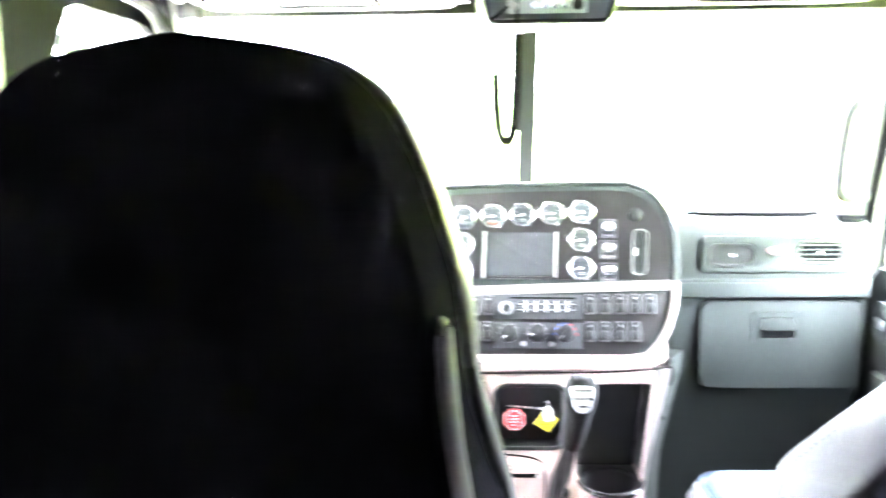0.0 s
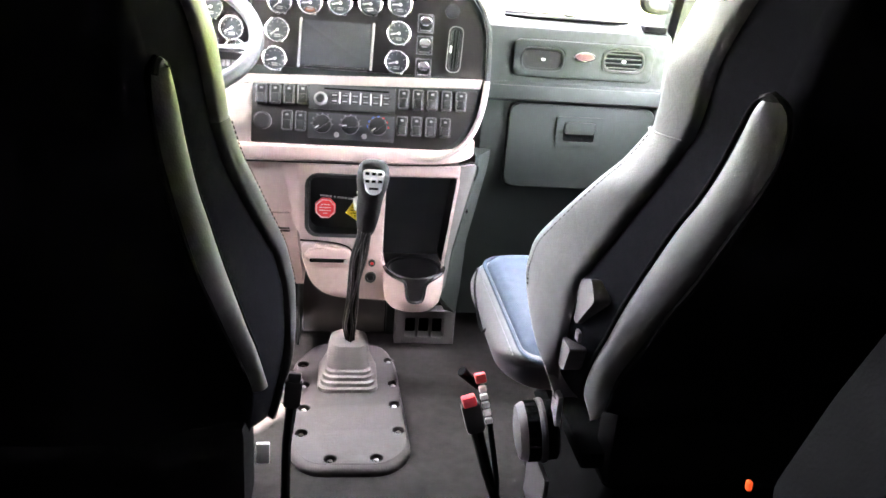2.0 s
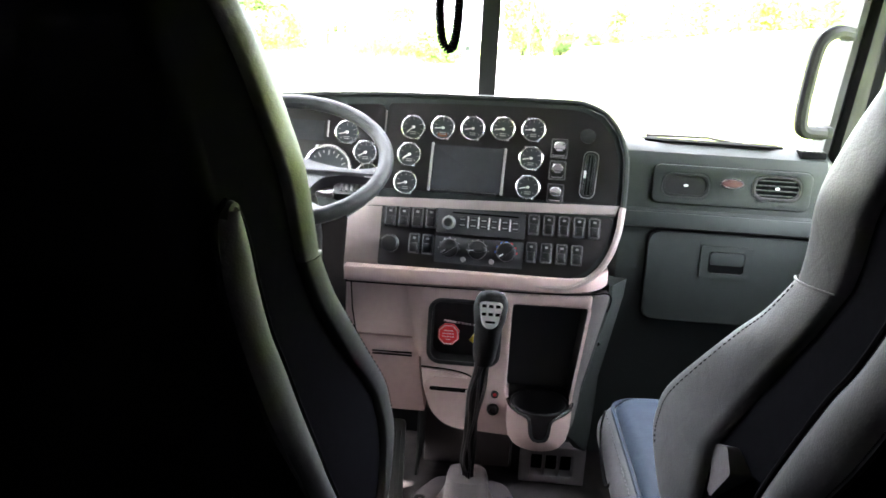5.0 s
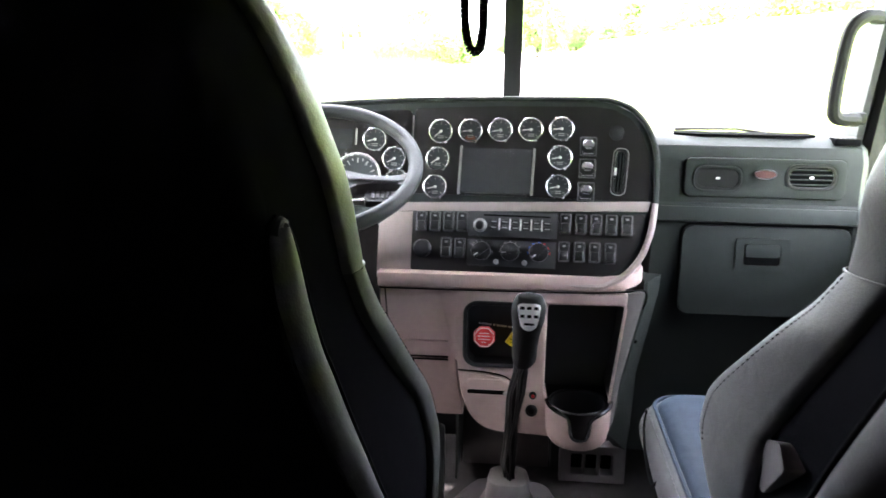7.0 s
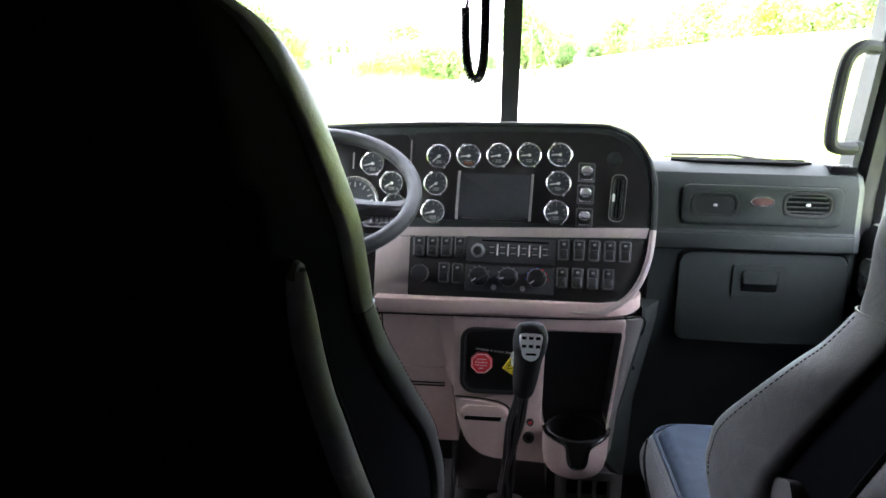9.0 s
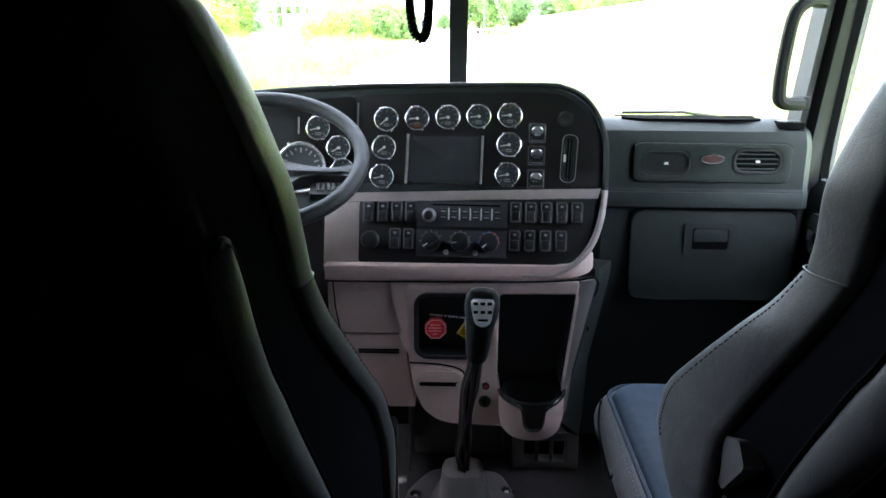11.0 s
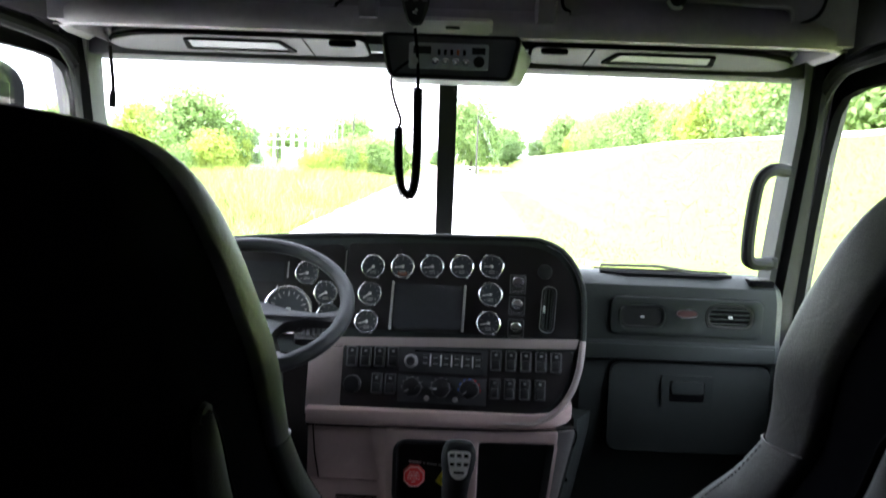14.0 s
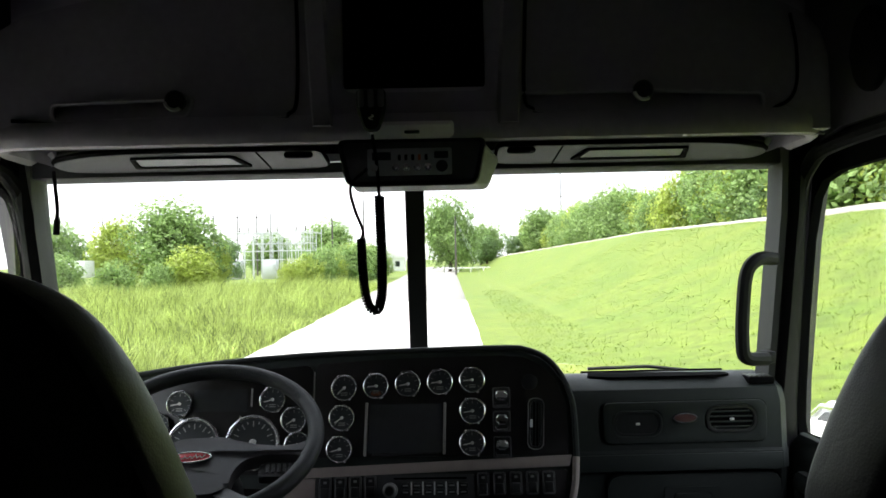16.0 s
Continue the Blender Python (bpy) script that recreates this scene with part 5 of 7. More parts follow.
# ---- seats ----
# height, then how far in from the aisle side and how far back from the seam lie the front edge, the two ends of the black gusset and the rear edge
SEAT_ROWS = [
    (0.455, -0.05, 0.09, -0.047, 0.124, -0.007, 0.085, 0.02, 0.058), (0.53, -0.08, 0.16, -0.047, 0.124, -0.006, 0.08, 0.028, 0.041), (0.61, -0.09, 0.226, -0.047, 0.106, -0.004, 0.035, 0.033, -0.005), (0.66, -0.088, 0.225, -0.042, 0.1, -0.002, 0.01, 0.036, -0.035),
    (0.70, -0.08, 0.211, -0.034, 0.075, 0.003, -0.006, 0.038, -0.06), (0.775, -0.06, 0.135, -0.015, 0.031, 0.012, -0.044, 0.042, -0.112), (0.84, -0.037, 0.071, -0.003, -0.016, 0.02, -0.08, 0.048, -0.146), (0.88, -0.016, 0.038, 0.006, -0.043, 0.027, -0.105, 0.053, -0.165), (0.931, 0.0, 0.0, 0.018, -0.07, 0.034, -0.13, 0.06, -0.188)]
HEAD_ROWS = [
    (0.931, 0.002, 0.0, 0.02, -0.07, 0.034, -0.13, 0.06, -0.188), (0.97, 0.003, -0.014, 0.023, -0.086, 0.041, -0.147, 0.067, -0.202), (1.03, 0.009, -0.033, 0.03, -0.112, 0.05, -0.17, 0.077, -0.217), (1.08, 0.022, -0.048, 0.043, -0.13, 0.064, -0.185, 0.09, -0.226), (1.13, 0.037, -0.063, 0.058, -0.146, 0.08, -0.198, 0.106, -0.23),
    (1.175, 0.055, -0.078, 0.076, -0.158, 0.097, -0.203, 0.122, -0.23), (1.21, 0.076, -0.093, 0.096, -0.165, 0.116, -0.204, 0.14, -0.226), (1.233, 0.1, -0.113, 0.118, -0.17, 0.136, -0.2, 0.158, -0.219), (1.247, 0.128, -0.138, 0.143, -0.172, 0.157, -0.192, 0.174, -0.208), (1.257, 0.17, -0.158, 0.177, -0.174, 0.184, -0.184, 0.193, -0.194), (1.262, 0.205, -0.166, 0.209, -0.174, 0.213, -0.178, 0.217, -0.184), (1.264, 0.228, -0.17, 0.23, -0.174, 0.232, -0.177, 0.234, -0.18)]


def eased(rows, steps):
    """More rows between the given ones, on smooth curves."""
    pick = lambda i: rows[max(0, min(len(rows) - 1, i))]
    out = []
    for i in range(len(rows) - 1):
        for j in range(steps):
            u = j / steps
            out.append(tuple(0.5 * (2 * q + (r - p) * u + (2 * p - 5 * q + 4 * r - w) * u * u + (3 * q - p - 3 * r + w) * u**3) for p, q, r, w in zip(pick(i - 1), pick(i), pick(i + 1), pick(i + 2))))
    return out + [rows[-1]]


def seat(name, seam, inner, cushion_in, label, flare=1.0, wrap=1.0, low=0.0, high=0.0, slim=1.0, head_in=0.0, rear_in=0.0, foot=0.0, hinges=True):
    """An air-ride seat; seam is where the cross seam meets the aisle-side edge of its back, inner the side (-1, 1) that faces the aisle; wrap is the share of leather on the sides, low and high move the sides in at the foot and the rear edge in at the top, slim narrows the rear strip, head_in and rear_in shift the head and the strip's top, foot draws the lowest part in."""
    W = 0.25
    cx, y0, dz = seam[0] - inner * W, seam[1], seam[2] - 0.931
    st = thing(name, (cx, y0 + 0.3, 0.0), label, "seat", "cab seats")
    at = Matrix.Translation((cx, y0, dz))

    def place(side, u, y, z):
        """u runs from the edge of the given side towards the middle."""
        return at @ Vector((side * (W - min(u, W)), y, z))

    def strip(rows, side, first, last, swell, count=8, tuck=0.004):
        """A padded band between two of the columns (0 front edge ... 3 rear edge)."""
        rings = []
        for z, *c in rows:
            a_, b_ = Vector((c[2 * first], c[2 * first + 1])), Vector((c[2 * last], c[2 * last + 1]))
            d = b_ - a_
            n = Vector((d.y, -d.x)).normalized() if d.length > 1e-6 else Vector((-1, 0))
            if n.x > 0:
                n = -n
            line = []
            for k in range(count + 1):
                f = k / count
                off = swell * math.sin(math.pi * f) ** 0.5 - tuck
                p = a_ + d * f + n * off
                line.append(place(side, p.x, p.y, z))
            rings.append(line)
        return rings

    def front_roll(rows, side):
        """The rounded front edge and the side panel behind it, to the gusset."""
        rings = []
        for z, *c in rows:
            f, g = Vector((c[0], c[1])), Vector((c[2], c[3]))
            d = g - f
            n = Vector((d.y, -d.x)).normalized()
            if n.x > 0:
                n = -n
            deep = min(0.05, d.length * 0.5)
            pts = [f + Vector((0.11, -0.035)), f + Vector((0.06, 0.0)), f + Vector((0.03, 0.012)), f + Vector((0.012, 0.011)), f + Vector((0.002, 0.005))]
            pts += [f + d * k + n * (0.007 * math.sin(math.pi * k) ** 0.6) for k in (0.04, 0.12, 0.25, 0.4, 0.55, 0.7, 0.85, 0.95)]
            pts += [g - n * 0.006, g + d.normalized() * 0.004 - n * deep * 0.4]
            rings.append([place(side, p.x, p.y, z) for p in pts])
        return rings

    def flared(rows):
        """The rows with their taper towards front and rear scaled."""
        out = []
        for z, *c in rows:
            rise = min(1.0, max(0.0, (z - 0.94) / 0.13))
            u0 = c[0] * (flare if z < 0.94 else 1.0) + head_in * rise * rise * (3 - 2 * rise) + foot * max(0.0, 0.57 - z)
            share = wrap + (1 - wrap) * 0.55 * min(1.0, max(0.0, (z - 0.7) / 0.2))
            f = 1 - min(1.0, max(0.0, (0.95 - z) / 0.45)) ** 2
            top_ = min(1.0, max(0.0, (1.24 - z) / 0.2))
            line = [z, u0 + low * (1 - f), c[1], u0 + low * (1 - f) + (c[2] - c[0]) * flare * share, c[1] + (c[3] - c[1]) * share]
            for k in (4, 6):
                u_, y_ = (c[k] - c[0]) * flare, c[k + 1] + rear_in * f * top_
                if k == 6:
                    u_, y_ = line[5] + (u_ - (c[4] - c[0]) * flare) * slim - u0 - low * (1 - f) - high * f * top_, line[6] + (c[7] - c[5]) * slim
                line += [u0 + u_ + low * (1 - f) + high * f * top_, y_]
            out.append(tuple(line))
        return out

    back, head = eased(flared(SEAT_ROWS), 5), eased(flared(HEAD_ROWS), 4)
    for side in (inner, -inner):
        part("side_panel", loft(front_roll(back, side), closed=False), GREY_LEATHER if hinges else BLACK_LEATHER, st, "leather side of the back cushion", angle=1.2)
        part("head_side", loft(front_roll(head, side), closed=False), GREY_LEATHER, st, "grey leather side of the head section", angle=1.2)
        part("gusset", loft(strip(back + head[1:], side, 1, 3, 0.004, 10, 0.01 if wrap == 1.0 else 0.006), closed=False), BLUE_BLACK_CLOTH, st, "black cloth gusset", angle=1.2)
        seam_line = [place(side, p[0], p[1] * (0.45 + 0.55 * wrap if p[1] < -0.03 else 1.0), 0.9315) for p in ((0.06, 0.002), (0.03, 0.014), (0.01, 0.012), (-0.001, 0.003), (-0.003 * flare, -0.02), (0.004 * flare, -0.045), (0.016 * flare, -0.066), (0.02 * flare, -0.072))]
        part("cross_seam", tube(smooth_path(seam_line[:-1], 4), 0.0017, 8), GREY_LEATHER, st, "raised cross seam")
        b_ = bmesh.new()
        edge = smooth_path([place(side, c[0] - 0.005 + 0.13 * (c[2] - c[0]), c[1] + 0.13 * (c[3] - c[1]), z) for z, *c in back[10:-1]], 3)
        for p, q in zip(edge[::2], edge[1::2]):
            tube([p, q], 0.0009, 4, bm=b_)
        part("stitching", b_, DEEP_BLACK, st, "dark stitched seam")
        # padded strip along the rear edge, rounded at the top and pointed at the foot
        cut_rows = eased(flared(([] if not hinges else [(0.44, 0.0, 0.0, 0.0, 0.0, 0.006, 0.062, 0.008, 0.058), (0.47, 0.0, 0.0, 0.0, 0.0, -0.008, 0.092, 0.022, 0.052)]) + [r for r in SEAT_ROWS[1:-1]] + [SEAT_ROWS[-1], (0.975, 0, 0, 0, 0, 0.041, -0.148, 0.066, -0.197), (1.002, 0, 0, 0, 0, 0.047, -0.162, 0.067, -0.197), (1.014, 0, 0, 0, 0, 0.053, -0.172, 0.064, -0.19)]), 4)
        band = part("edge_strip", loft(strip(cut_rows, side, 2, 3, 0.016, 10, 0.003), closed=False), GREY_LEATHER, st, "grey leather strip along the back's edge", angle=1.2)
        rear_pts = [place(side, c[6] + 0.001, c[7] - 0.004, z) for z, *c in cut_rows[3:]]
        front_pts = [place(side, c[4] - 0.002, c[5] + 0.003, z) for z, *c in cut_rows[3:]]
        part("strip_piping", tube(front_pts + [place(side, (cut_rows[-1][5] + cut_rows[-1][7]) / 2, (cut_rows[-1][6] + cut_rows[-1][8]) / 2, 1.021)] + rear_pts[::-1], 0.0032, 6), DEEP_BLACK, band, "black piping")
        part("strip_tab", tube(smooth_path([place(side, u_ - 0.003, y_, z_) for u_, y_, z_ in ((cut_rows[-1][5], cut_rows[-1][6], 1.014), ((cut_rows[-1][5] + cut_rows[-1][7]) / 2, (cut_rows[-1][6] + cut_rows[-1][8]) / 2, 1.017), (cut_rows[-1][7], cut_rows[-1][8], 1.006))], 4), 0.005, 8), SOFT_BLACK, band)
        if side == inner and hinges:
            for line_, out_ in (([(-0.934, 0.663), (-1.0, 0.69), (-1.026, 0.665), (-0.96, 0.595), (-0.916, 0.605)], 0.366), ([(-0.9, 0.556), (-0.973, 0.556), (-0.953, 0.507), (-0.877, 0.498)], 0.358)):
                cover = prism(rounded(line_, 0.008, 3), 0.03, Matrix.Translation((out_, 0, 0)) @ YZ, 0.004, 3)
                part("hinge_cover", cover, PLATE_GREY, st, "grey plastic hinge cover")
            part("hinge_tag", box((0.364, -0.985, 0.575), (0.37, -0.968, 0.592), 0.002), SWITCH_EDGE, st, "small grey tag")
    rear = []
    for z, *c in back + head[1:]:
        u, y_ = c[6], c[7]
        half_ = W - u
        line = [place(inner, u - 0.004, y_ + 0.03, z)]
        for k in range(25):
            f = -1 + 2 * k / 24
            line.append(at @ Vector((-inner * half_ * f, y_ - 0.034 * (1 - abs(f) ** 2.6) - 0.003, z)))
        line.append(place(-inner, u - 0.004, y_ + 0.03, z))
        rear.append(line)
    part("back_panel", loft(rear, closed=False), BLUE_BLACK_CLOTH, st, "black cloth back panel", angle=1.2)
    front = []
    for z, *c in back + head[1:]:
        front.append([place(inner, c[0] + 0.1, c[1] - 0.032, z), at @ Vector((0, c[1] - 0.055, z)), place(-inner, c[0] + 0.1, c[1] - 0.032, z)])
    part("front_panel", loft(front, closed=False), BLUE_LEATHER, st, "blue-grey leather front of the back", angle=1.2)
    part("top_cap", loft([[at @ Vector((0.055 * math.cos(q) * k, -0.178 + 0.016 * math.sin(q) * k, z)) for q in (2 * math.pi * j / 16 for j in range(16))] for k, z in ((0.45, 1.262), (0.25, 1.2645), (0.05, 1.265))]), BLUE_BLACK_CLOTH, st)

    def padded(name_, rows, mat_, label_=""):
        rings = []
        for hw, yf, yr, z, r in eased(rows, 4):
            out = min(hw, 0.24)
            rings.append([(x + inner * (hw - out) / 2, y, z) for x, y in rrect(hw + out, yf - yr, r, 7, 0, (yf + yr) / 2)])
        return part(name_, loft(rings, m=at), mat_, st, label_, angle=1.0)

    c = cushion_in
    padded("seat_cushion", [(c - 0.075, 0.61, 0.3, 0.352, 0.05), (c - 0.045, 0.64, 0.28, 0.362, 0.06), (c - 0.012, 0.658, 0.26, 0.392, 0.07), (c, 0.665, 0.25, 0.425, 0.07), (c - 0.003, 0.665, 0.2, 0.455, 0.07), (c - 0.02, 0.65, 0.16, 0.48, 0.06), (c - 0.045, 0.63, 0.15, 0.489, 0.05)], GREY_LEATHER, "grey leather cushion side")
    padded("cushion_top", [(c - 0.03, 0.645, 0.16, 0.484, 0.06), (c - 0.04, 0.635, 0.165, 0.498, 0.06), (c - 0.075, 0.6, 0.16, 0.506, 0.05), (0.12, 0.5, 0.2, 0.51, 0.05)], BLUE_LEATHER, "blue-grey leather cushion top")
    hw, out = c - 0.025, 0.24
    ring_ = [(x + inner * (hw - min(hw, out)) / 2, y, 0.486) for x, y in rrect(hw + min(hw, out), 0.5, 0.06, 7, 0, 0.4)]
    part("cushion_piping", tube([at @ Vector(p) for p in ring_], 0.0042, 6, closed=True), BLUE_LEATHER, st)
    b_ = bmesh.new()
    stitch = [at @ Vector((inner * (c - 0.012), 0.2 + 0.4 * i / 59, 0.478)) for i in range(60)]
    for p, q in zip(stitch[::2], stitch[1::2]):
        tube([p, q], 0.0012, 4, bm=b_)
    part("cushion_stitching", b_, SWITCH_EDGE, st, "pale twin stitching")
    arc = smooth_path([(c - 0.014, 0.61, 0.474), (c - 0.002, 0.56, 0.452), (c + 0.002, 0.5, 0.43), (c + 0.002, 0.43, 0.415), (c, 0.4, 0.425), (c - 0.006, 0.385, 0.45)], 6)
    part("side_seam", tube([at @ Vector((inner * p.x, p.y, p.z)) for p in arc], 0.0034, 6), DEEP_BLACK, st, "dark curved side seam")
    base = [(0.2, 0.56, 0.06, 0.0, 0.02), (0.2, 0.56, 0.06, 0.04, 0.02)]
    for i in range(5):
        base += [(0.185, 0.54, 0.09, 0.06 + 0.054 * i, 0.02), (0.2, 0.56, 0.07, 0.086 + 0.054 * i, 0.02)]
    part("suspension_bellows", loft([[(x, y, z - dz) for x, y in rrect(2 * hw_, yf - yr, r, 5, 0, (yf + yr) / 2)] for hw_, yf, yr, z, r in base], m=at), DEEP_BLACK, st, "black ribbed suspension cover")
    part("seat_pan", box((-0.24, 0.08, 0.325), (0.24, 0.58, 0.358), 0.008, m=at), DEEP_BLACK, st)
    part("back_foot", box((-0.2 if hinges else -0.262, 0.06 if hinges else 0.03, 0.3), (0.2 if hinges else 0.262, 0.14, 0.48), 0.02, m=at), DEEP_BLACK, st, "black bracket between back and pan")
    return st


seat("driver_seat", (-0.144, -1.113, 0.935), 1, 0.25, "black cloth driver seat with grey leather edges", flare=0.43, wrap=0.35, low=-0.045, high=0.009, slim=0.85, rear_in=-0.02, foot=0.22, hinges=False)
seat("passenger_seat", (0.397, -1.051, 0.931), -1, 0.36, "grey leather passenger seat with a blue-grey cushion", low=0.008, high=-0.018, slim=0.95, head_in=-0.019, rear_in=-0.054)

adjuster = thing("recline_knob", (0.33, -0.85, 0.33), "black ribbed recline knob on the passenger seat", "knob")
KN = facing((0.368, -0.93, 0.38), (0, 1, 0), (-1, 0.05, -0.12)) @ Matrix.Diagonal((0.9, 0.9, 1.0, 1.0))
part("hub", lathe([(0.05, 0.0), (0.056, 0.004), (0.056, 0.022), (0.05, 0.024)], 32, KN), DEEP_BLACK, adjuster)
part("ring", lathe([(0.05, 0.02), (0.06, 0.021), (0.062, 0.026), (0.06, 0.031), (0.05, 0.032)], 32, KN), PLATE_GREY, adjuster, "grey ring")
part("drum", lathe([(0.052, 0.03), (0.056, 0.032), (0.055, 0.052), (0.05, 0.054)], 32, KN), DEEP_BLACK, adjuster, "black ribbed drum")
for i in range(20):
    part("rib", box((0.054, -0.0028, 0.032), (0.0575, 0.0028, 0.053), 0.001, m=KN @ Matrix.Rotation(math.pi * i / 10, 4, "Z")), DEEP_BLACK, adjuster)
# Grey of the cap stands in for specular shine on its edge.
part("cap", lathe([(0.05, 0.052), (0.056, 0.053), (0.056, 0.058), (0.05, 0.066), (0.03, 0.07), (0.0, 0.071)], 32, KN), PLATE_GREY, adjuster, "domed cap greyed for its specular shine")
part("bracket", box((0.352, -0.968, 0.37), (0.362, -0.935, 0.465), 0.003), BARE_METAL, adjuster, "bare steel bracket")
part("seat_rail", box((0.345, -0.98, 0.2), (0.355, -0.86, 0.31), 0.004), PLATE_GREY, adjuster, "grey rail under the knob")


def buckle(name, p, lean, body, label):
    k = thing(name, p, label, "buckle", "seat belt buckles")
    m = facing(p, (1, 0, 0), lean)
    part("case", prism(rrect(0.034, 0.062, 0.008), 0.018, m @ Matrix.Rotation(radians(90), 4, "X") @ Matrix.Translation((0, 0.03, -0.009)), 0.004), BLACK_PLASTIC, k, "black buckle case")
    part("button", box((-0.013, -0.0125, 0.052), (0.013, 0.0105, 0.072), 0.004, m=m), body, k)
    part("stalk", tube([m @ Vector((0, 0, 0.0)), m @ Vector((0, 0.0, -0.08)), m @ Vector((0.01, 0.03, -0.2))], [0.012, 0.01, 0.01], 8), DEEP_BLACK, k)
    return k


buckle("seat_belt_buckle", (0.255, -0.82, 0.3), (-0.3, 0.25, 1), RED, "black seat belt buckle with a red button")
buckle("seat_belt_buckle", (-0.095, -0.66, 0.25), (0.1, 0.3, 1), BLACK_PLASTIC, "black seat belt buckle beside the driver seat")
chain = thing("cable_tie_bundle", (0.275, -0.84, 0.32), "white ribbed cable cover beside the seat buckle", "cable")
for i in range(5):
    part("link", box((-0.007, -0.005, 0.016 * i), (0.007, 0.005, 0.016 * i + 0.011), 0.003, m=facing((0.278, -0.815, 0.315), (1, 0, 0), (-0.25, 0.2, 1))), WHITE, chain)
part("red_end", box((-0.01, -0.007, 0.082), (0.01, 0.007, 0.1), 0.003, m=facing((0.278, -0.815, 0.315), (1, 0, 0), (-0.25, 0.2, 1))), RED, chain)
part("cord", tube([(0.28, -0.81, 0.315), (0.3, -0.84, 0.2), (0.3, -0.9, 0.02), (0.3, -0.95, 0.004)], 0.006, 6), DEEP_BLACK, chain)
single("air_lever", tube([(0.262, -0.76, 0.36), (0.225, -0.77, 0.4)], [0.006, 0.01], 8), DEEP_BLACK, "short black air valve lever on the seat base", "lever")
single("seat_label", box((-0.141, -0.885, 0.279), (-0.118, -0.876, 0.319), 0.003), WHITE, "small white label on the driver seat base", "label")
locker = thing("sleeper_locker", (0.72, -1.5, 0.0), "grey sleeper locker behind the passenger seat", "locker")
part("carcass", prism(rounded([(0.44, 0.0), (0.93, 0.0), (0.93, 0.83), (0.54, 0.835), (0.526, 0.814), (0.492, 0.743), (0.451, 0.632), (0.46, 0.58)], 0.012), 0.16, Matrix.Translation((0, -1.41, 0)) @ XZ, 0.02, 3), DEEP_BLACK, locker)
part("door_line", box((0.58, -1.574, 0.1), (0.9, -1.57, 0.5), 0.001), DASH_DARK, locker)
single("red_reflector", box((0.46, -1.355, 0.581), (0.466, -1.347, 0.593), 0.0025), material("red_marker_lamp", (0.9, 0.09, 0.02), 0.3, bump=0, emit=0.008), "small glowing red marker lamp near the floor", "marker lamp")

# ---- overhead ----
overhead = thing("overhead_console", (0.0, -0.3, 1.5), "charcoal overhead console with two lockers and an open cubby", "overhead console")
OFACE = Matrix.Translation((0, -0.33, 0)) @ XZ
left_slot = rounded([(-0.665, 0.045), (-0.41, 0.052), (-0.4, 0.085), (-0.665, 0.078)], 0.014)
right_slot = rounded([(0.21, 0.047), (0.675, 0.04), (0.675, 0.074), (0.45, 0.082), (0.21, 0.082)], 0.014)
shift = lambda pts: [(x, y + 1.497) for x, y in pts]
crown = [(0.8, 1.5), (0.802, 1.58), (0.8, 1.64), (0.788, 1.685), (0.765, 1.715), (0.72, 1.742), (0.62, 1.766), (0.45, 1.797), (0.25, 1.85), (0.1, 1.885)]
crown = crown + [(-x, z) for x, z in crown[::-1]]
part("face_panel", holed(crown, [shift(left_slot), shift(right_slot), rrect(0.27, 0.26, 0.02, 3, 0.015, 1.715)], 0.022, OFACE), LINER_HALF_SHADE, overhead)
for line in (left_slot, right_slot):
    # Black plate behind the slot stands in for the recess's shade.
    part("slot_back", prism(shift([(x, y) for x, y in line]), 0.002, Matrix.Translation((0, -0.322, 0)) @ XZ), DEEP_BLACK, overhead)
    edge = [Vector((x, -0.353, y)) for x, y in shift(line)]
    part("slot_rim", tube(edge, 0.004, 6, closed=True), ROOF_LINER, overhead)
# Cubby floor and back are blackened to paint the shade inside.
part("cubby", box((-0.15, -0.32, 1.56), (0.18, -0.1, 1.565)), DEEP_BLACK, overhead, "floor of the open cubby, blackened for the shade inside")
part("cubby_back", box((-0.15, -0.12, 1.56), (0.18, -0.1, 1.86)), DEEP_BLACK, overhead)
part("shell", loft([[(x * k, y_, 1.5 + (z - 1.5) * k) for x, z in crown] for k, y_ in ((0.985, -0.352), (0.997, -0.347), (1.002, -0.335), (1.002, 0.0))], closed=False), LINER_HALF_SHADE, overhead, "charcoal shell with rounded ends")
lip_rings = []
for x, back_ in ((-0.815, 0.2), (-0.81, 0.1), (-0.795, 0.04), (-0.765, 0.01), (-0.7, 0.0), (-0.5, 0.0), (0.0, 0.0), (0.5, 0.0), (0.7, 0.0), (0.765, 0.01), (0.795, 0.04), (0.81, 0.1), (0.815, 0.2)):
    lip_rings.append([(x, min(y + back_, -0.02), z) for y, z in ((-0.06, 1.6), (-0.06, 1.54), (-0.2, 1.528), (-0.3, 1.508), (-0.335, 1.493), (-0.348, 1.4905), (-0.357, 1.4935), (-0.3625, 1.502), (-0.364, 1.514), (-0.361, 1.53), (-0.3545, 1.545), (-0.34, 1.548), (-0.32, 1.6))])
part("lower_lip", loft(lip_rings), ROOF_LINER, overhead, "rounded lower lip of the overhead console")
# Added plate, darker than the lip, paints the shadow beneath it.
part("underside", loft([[(x, y, z) for y, z in ((-0.328, 1.4915), (-0.3, 1.503), (-0.2, 1.523), (-0.2, 1.5265), (-0.3, 1.5065), (-0.33, 1.495))] for x in (-0.8, 0.8)]), LINER_SHADE, overhead, "plate coloured dark for the shadow under the lip")
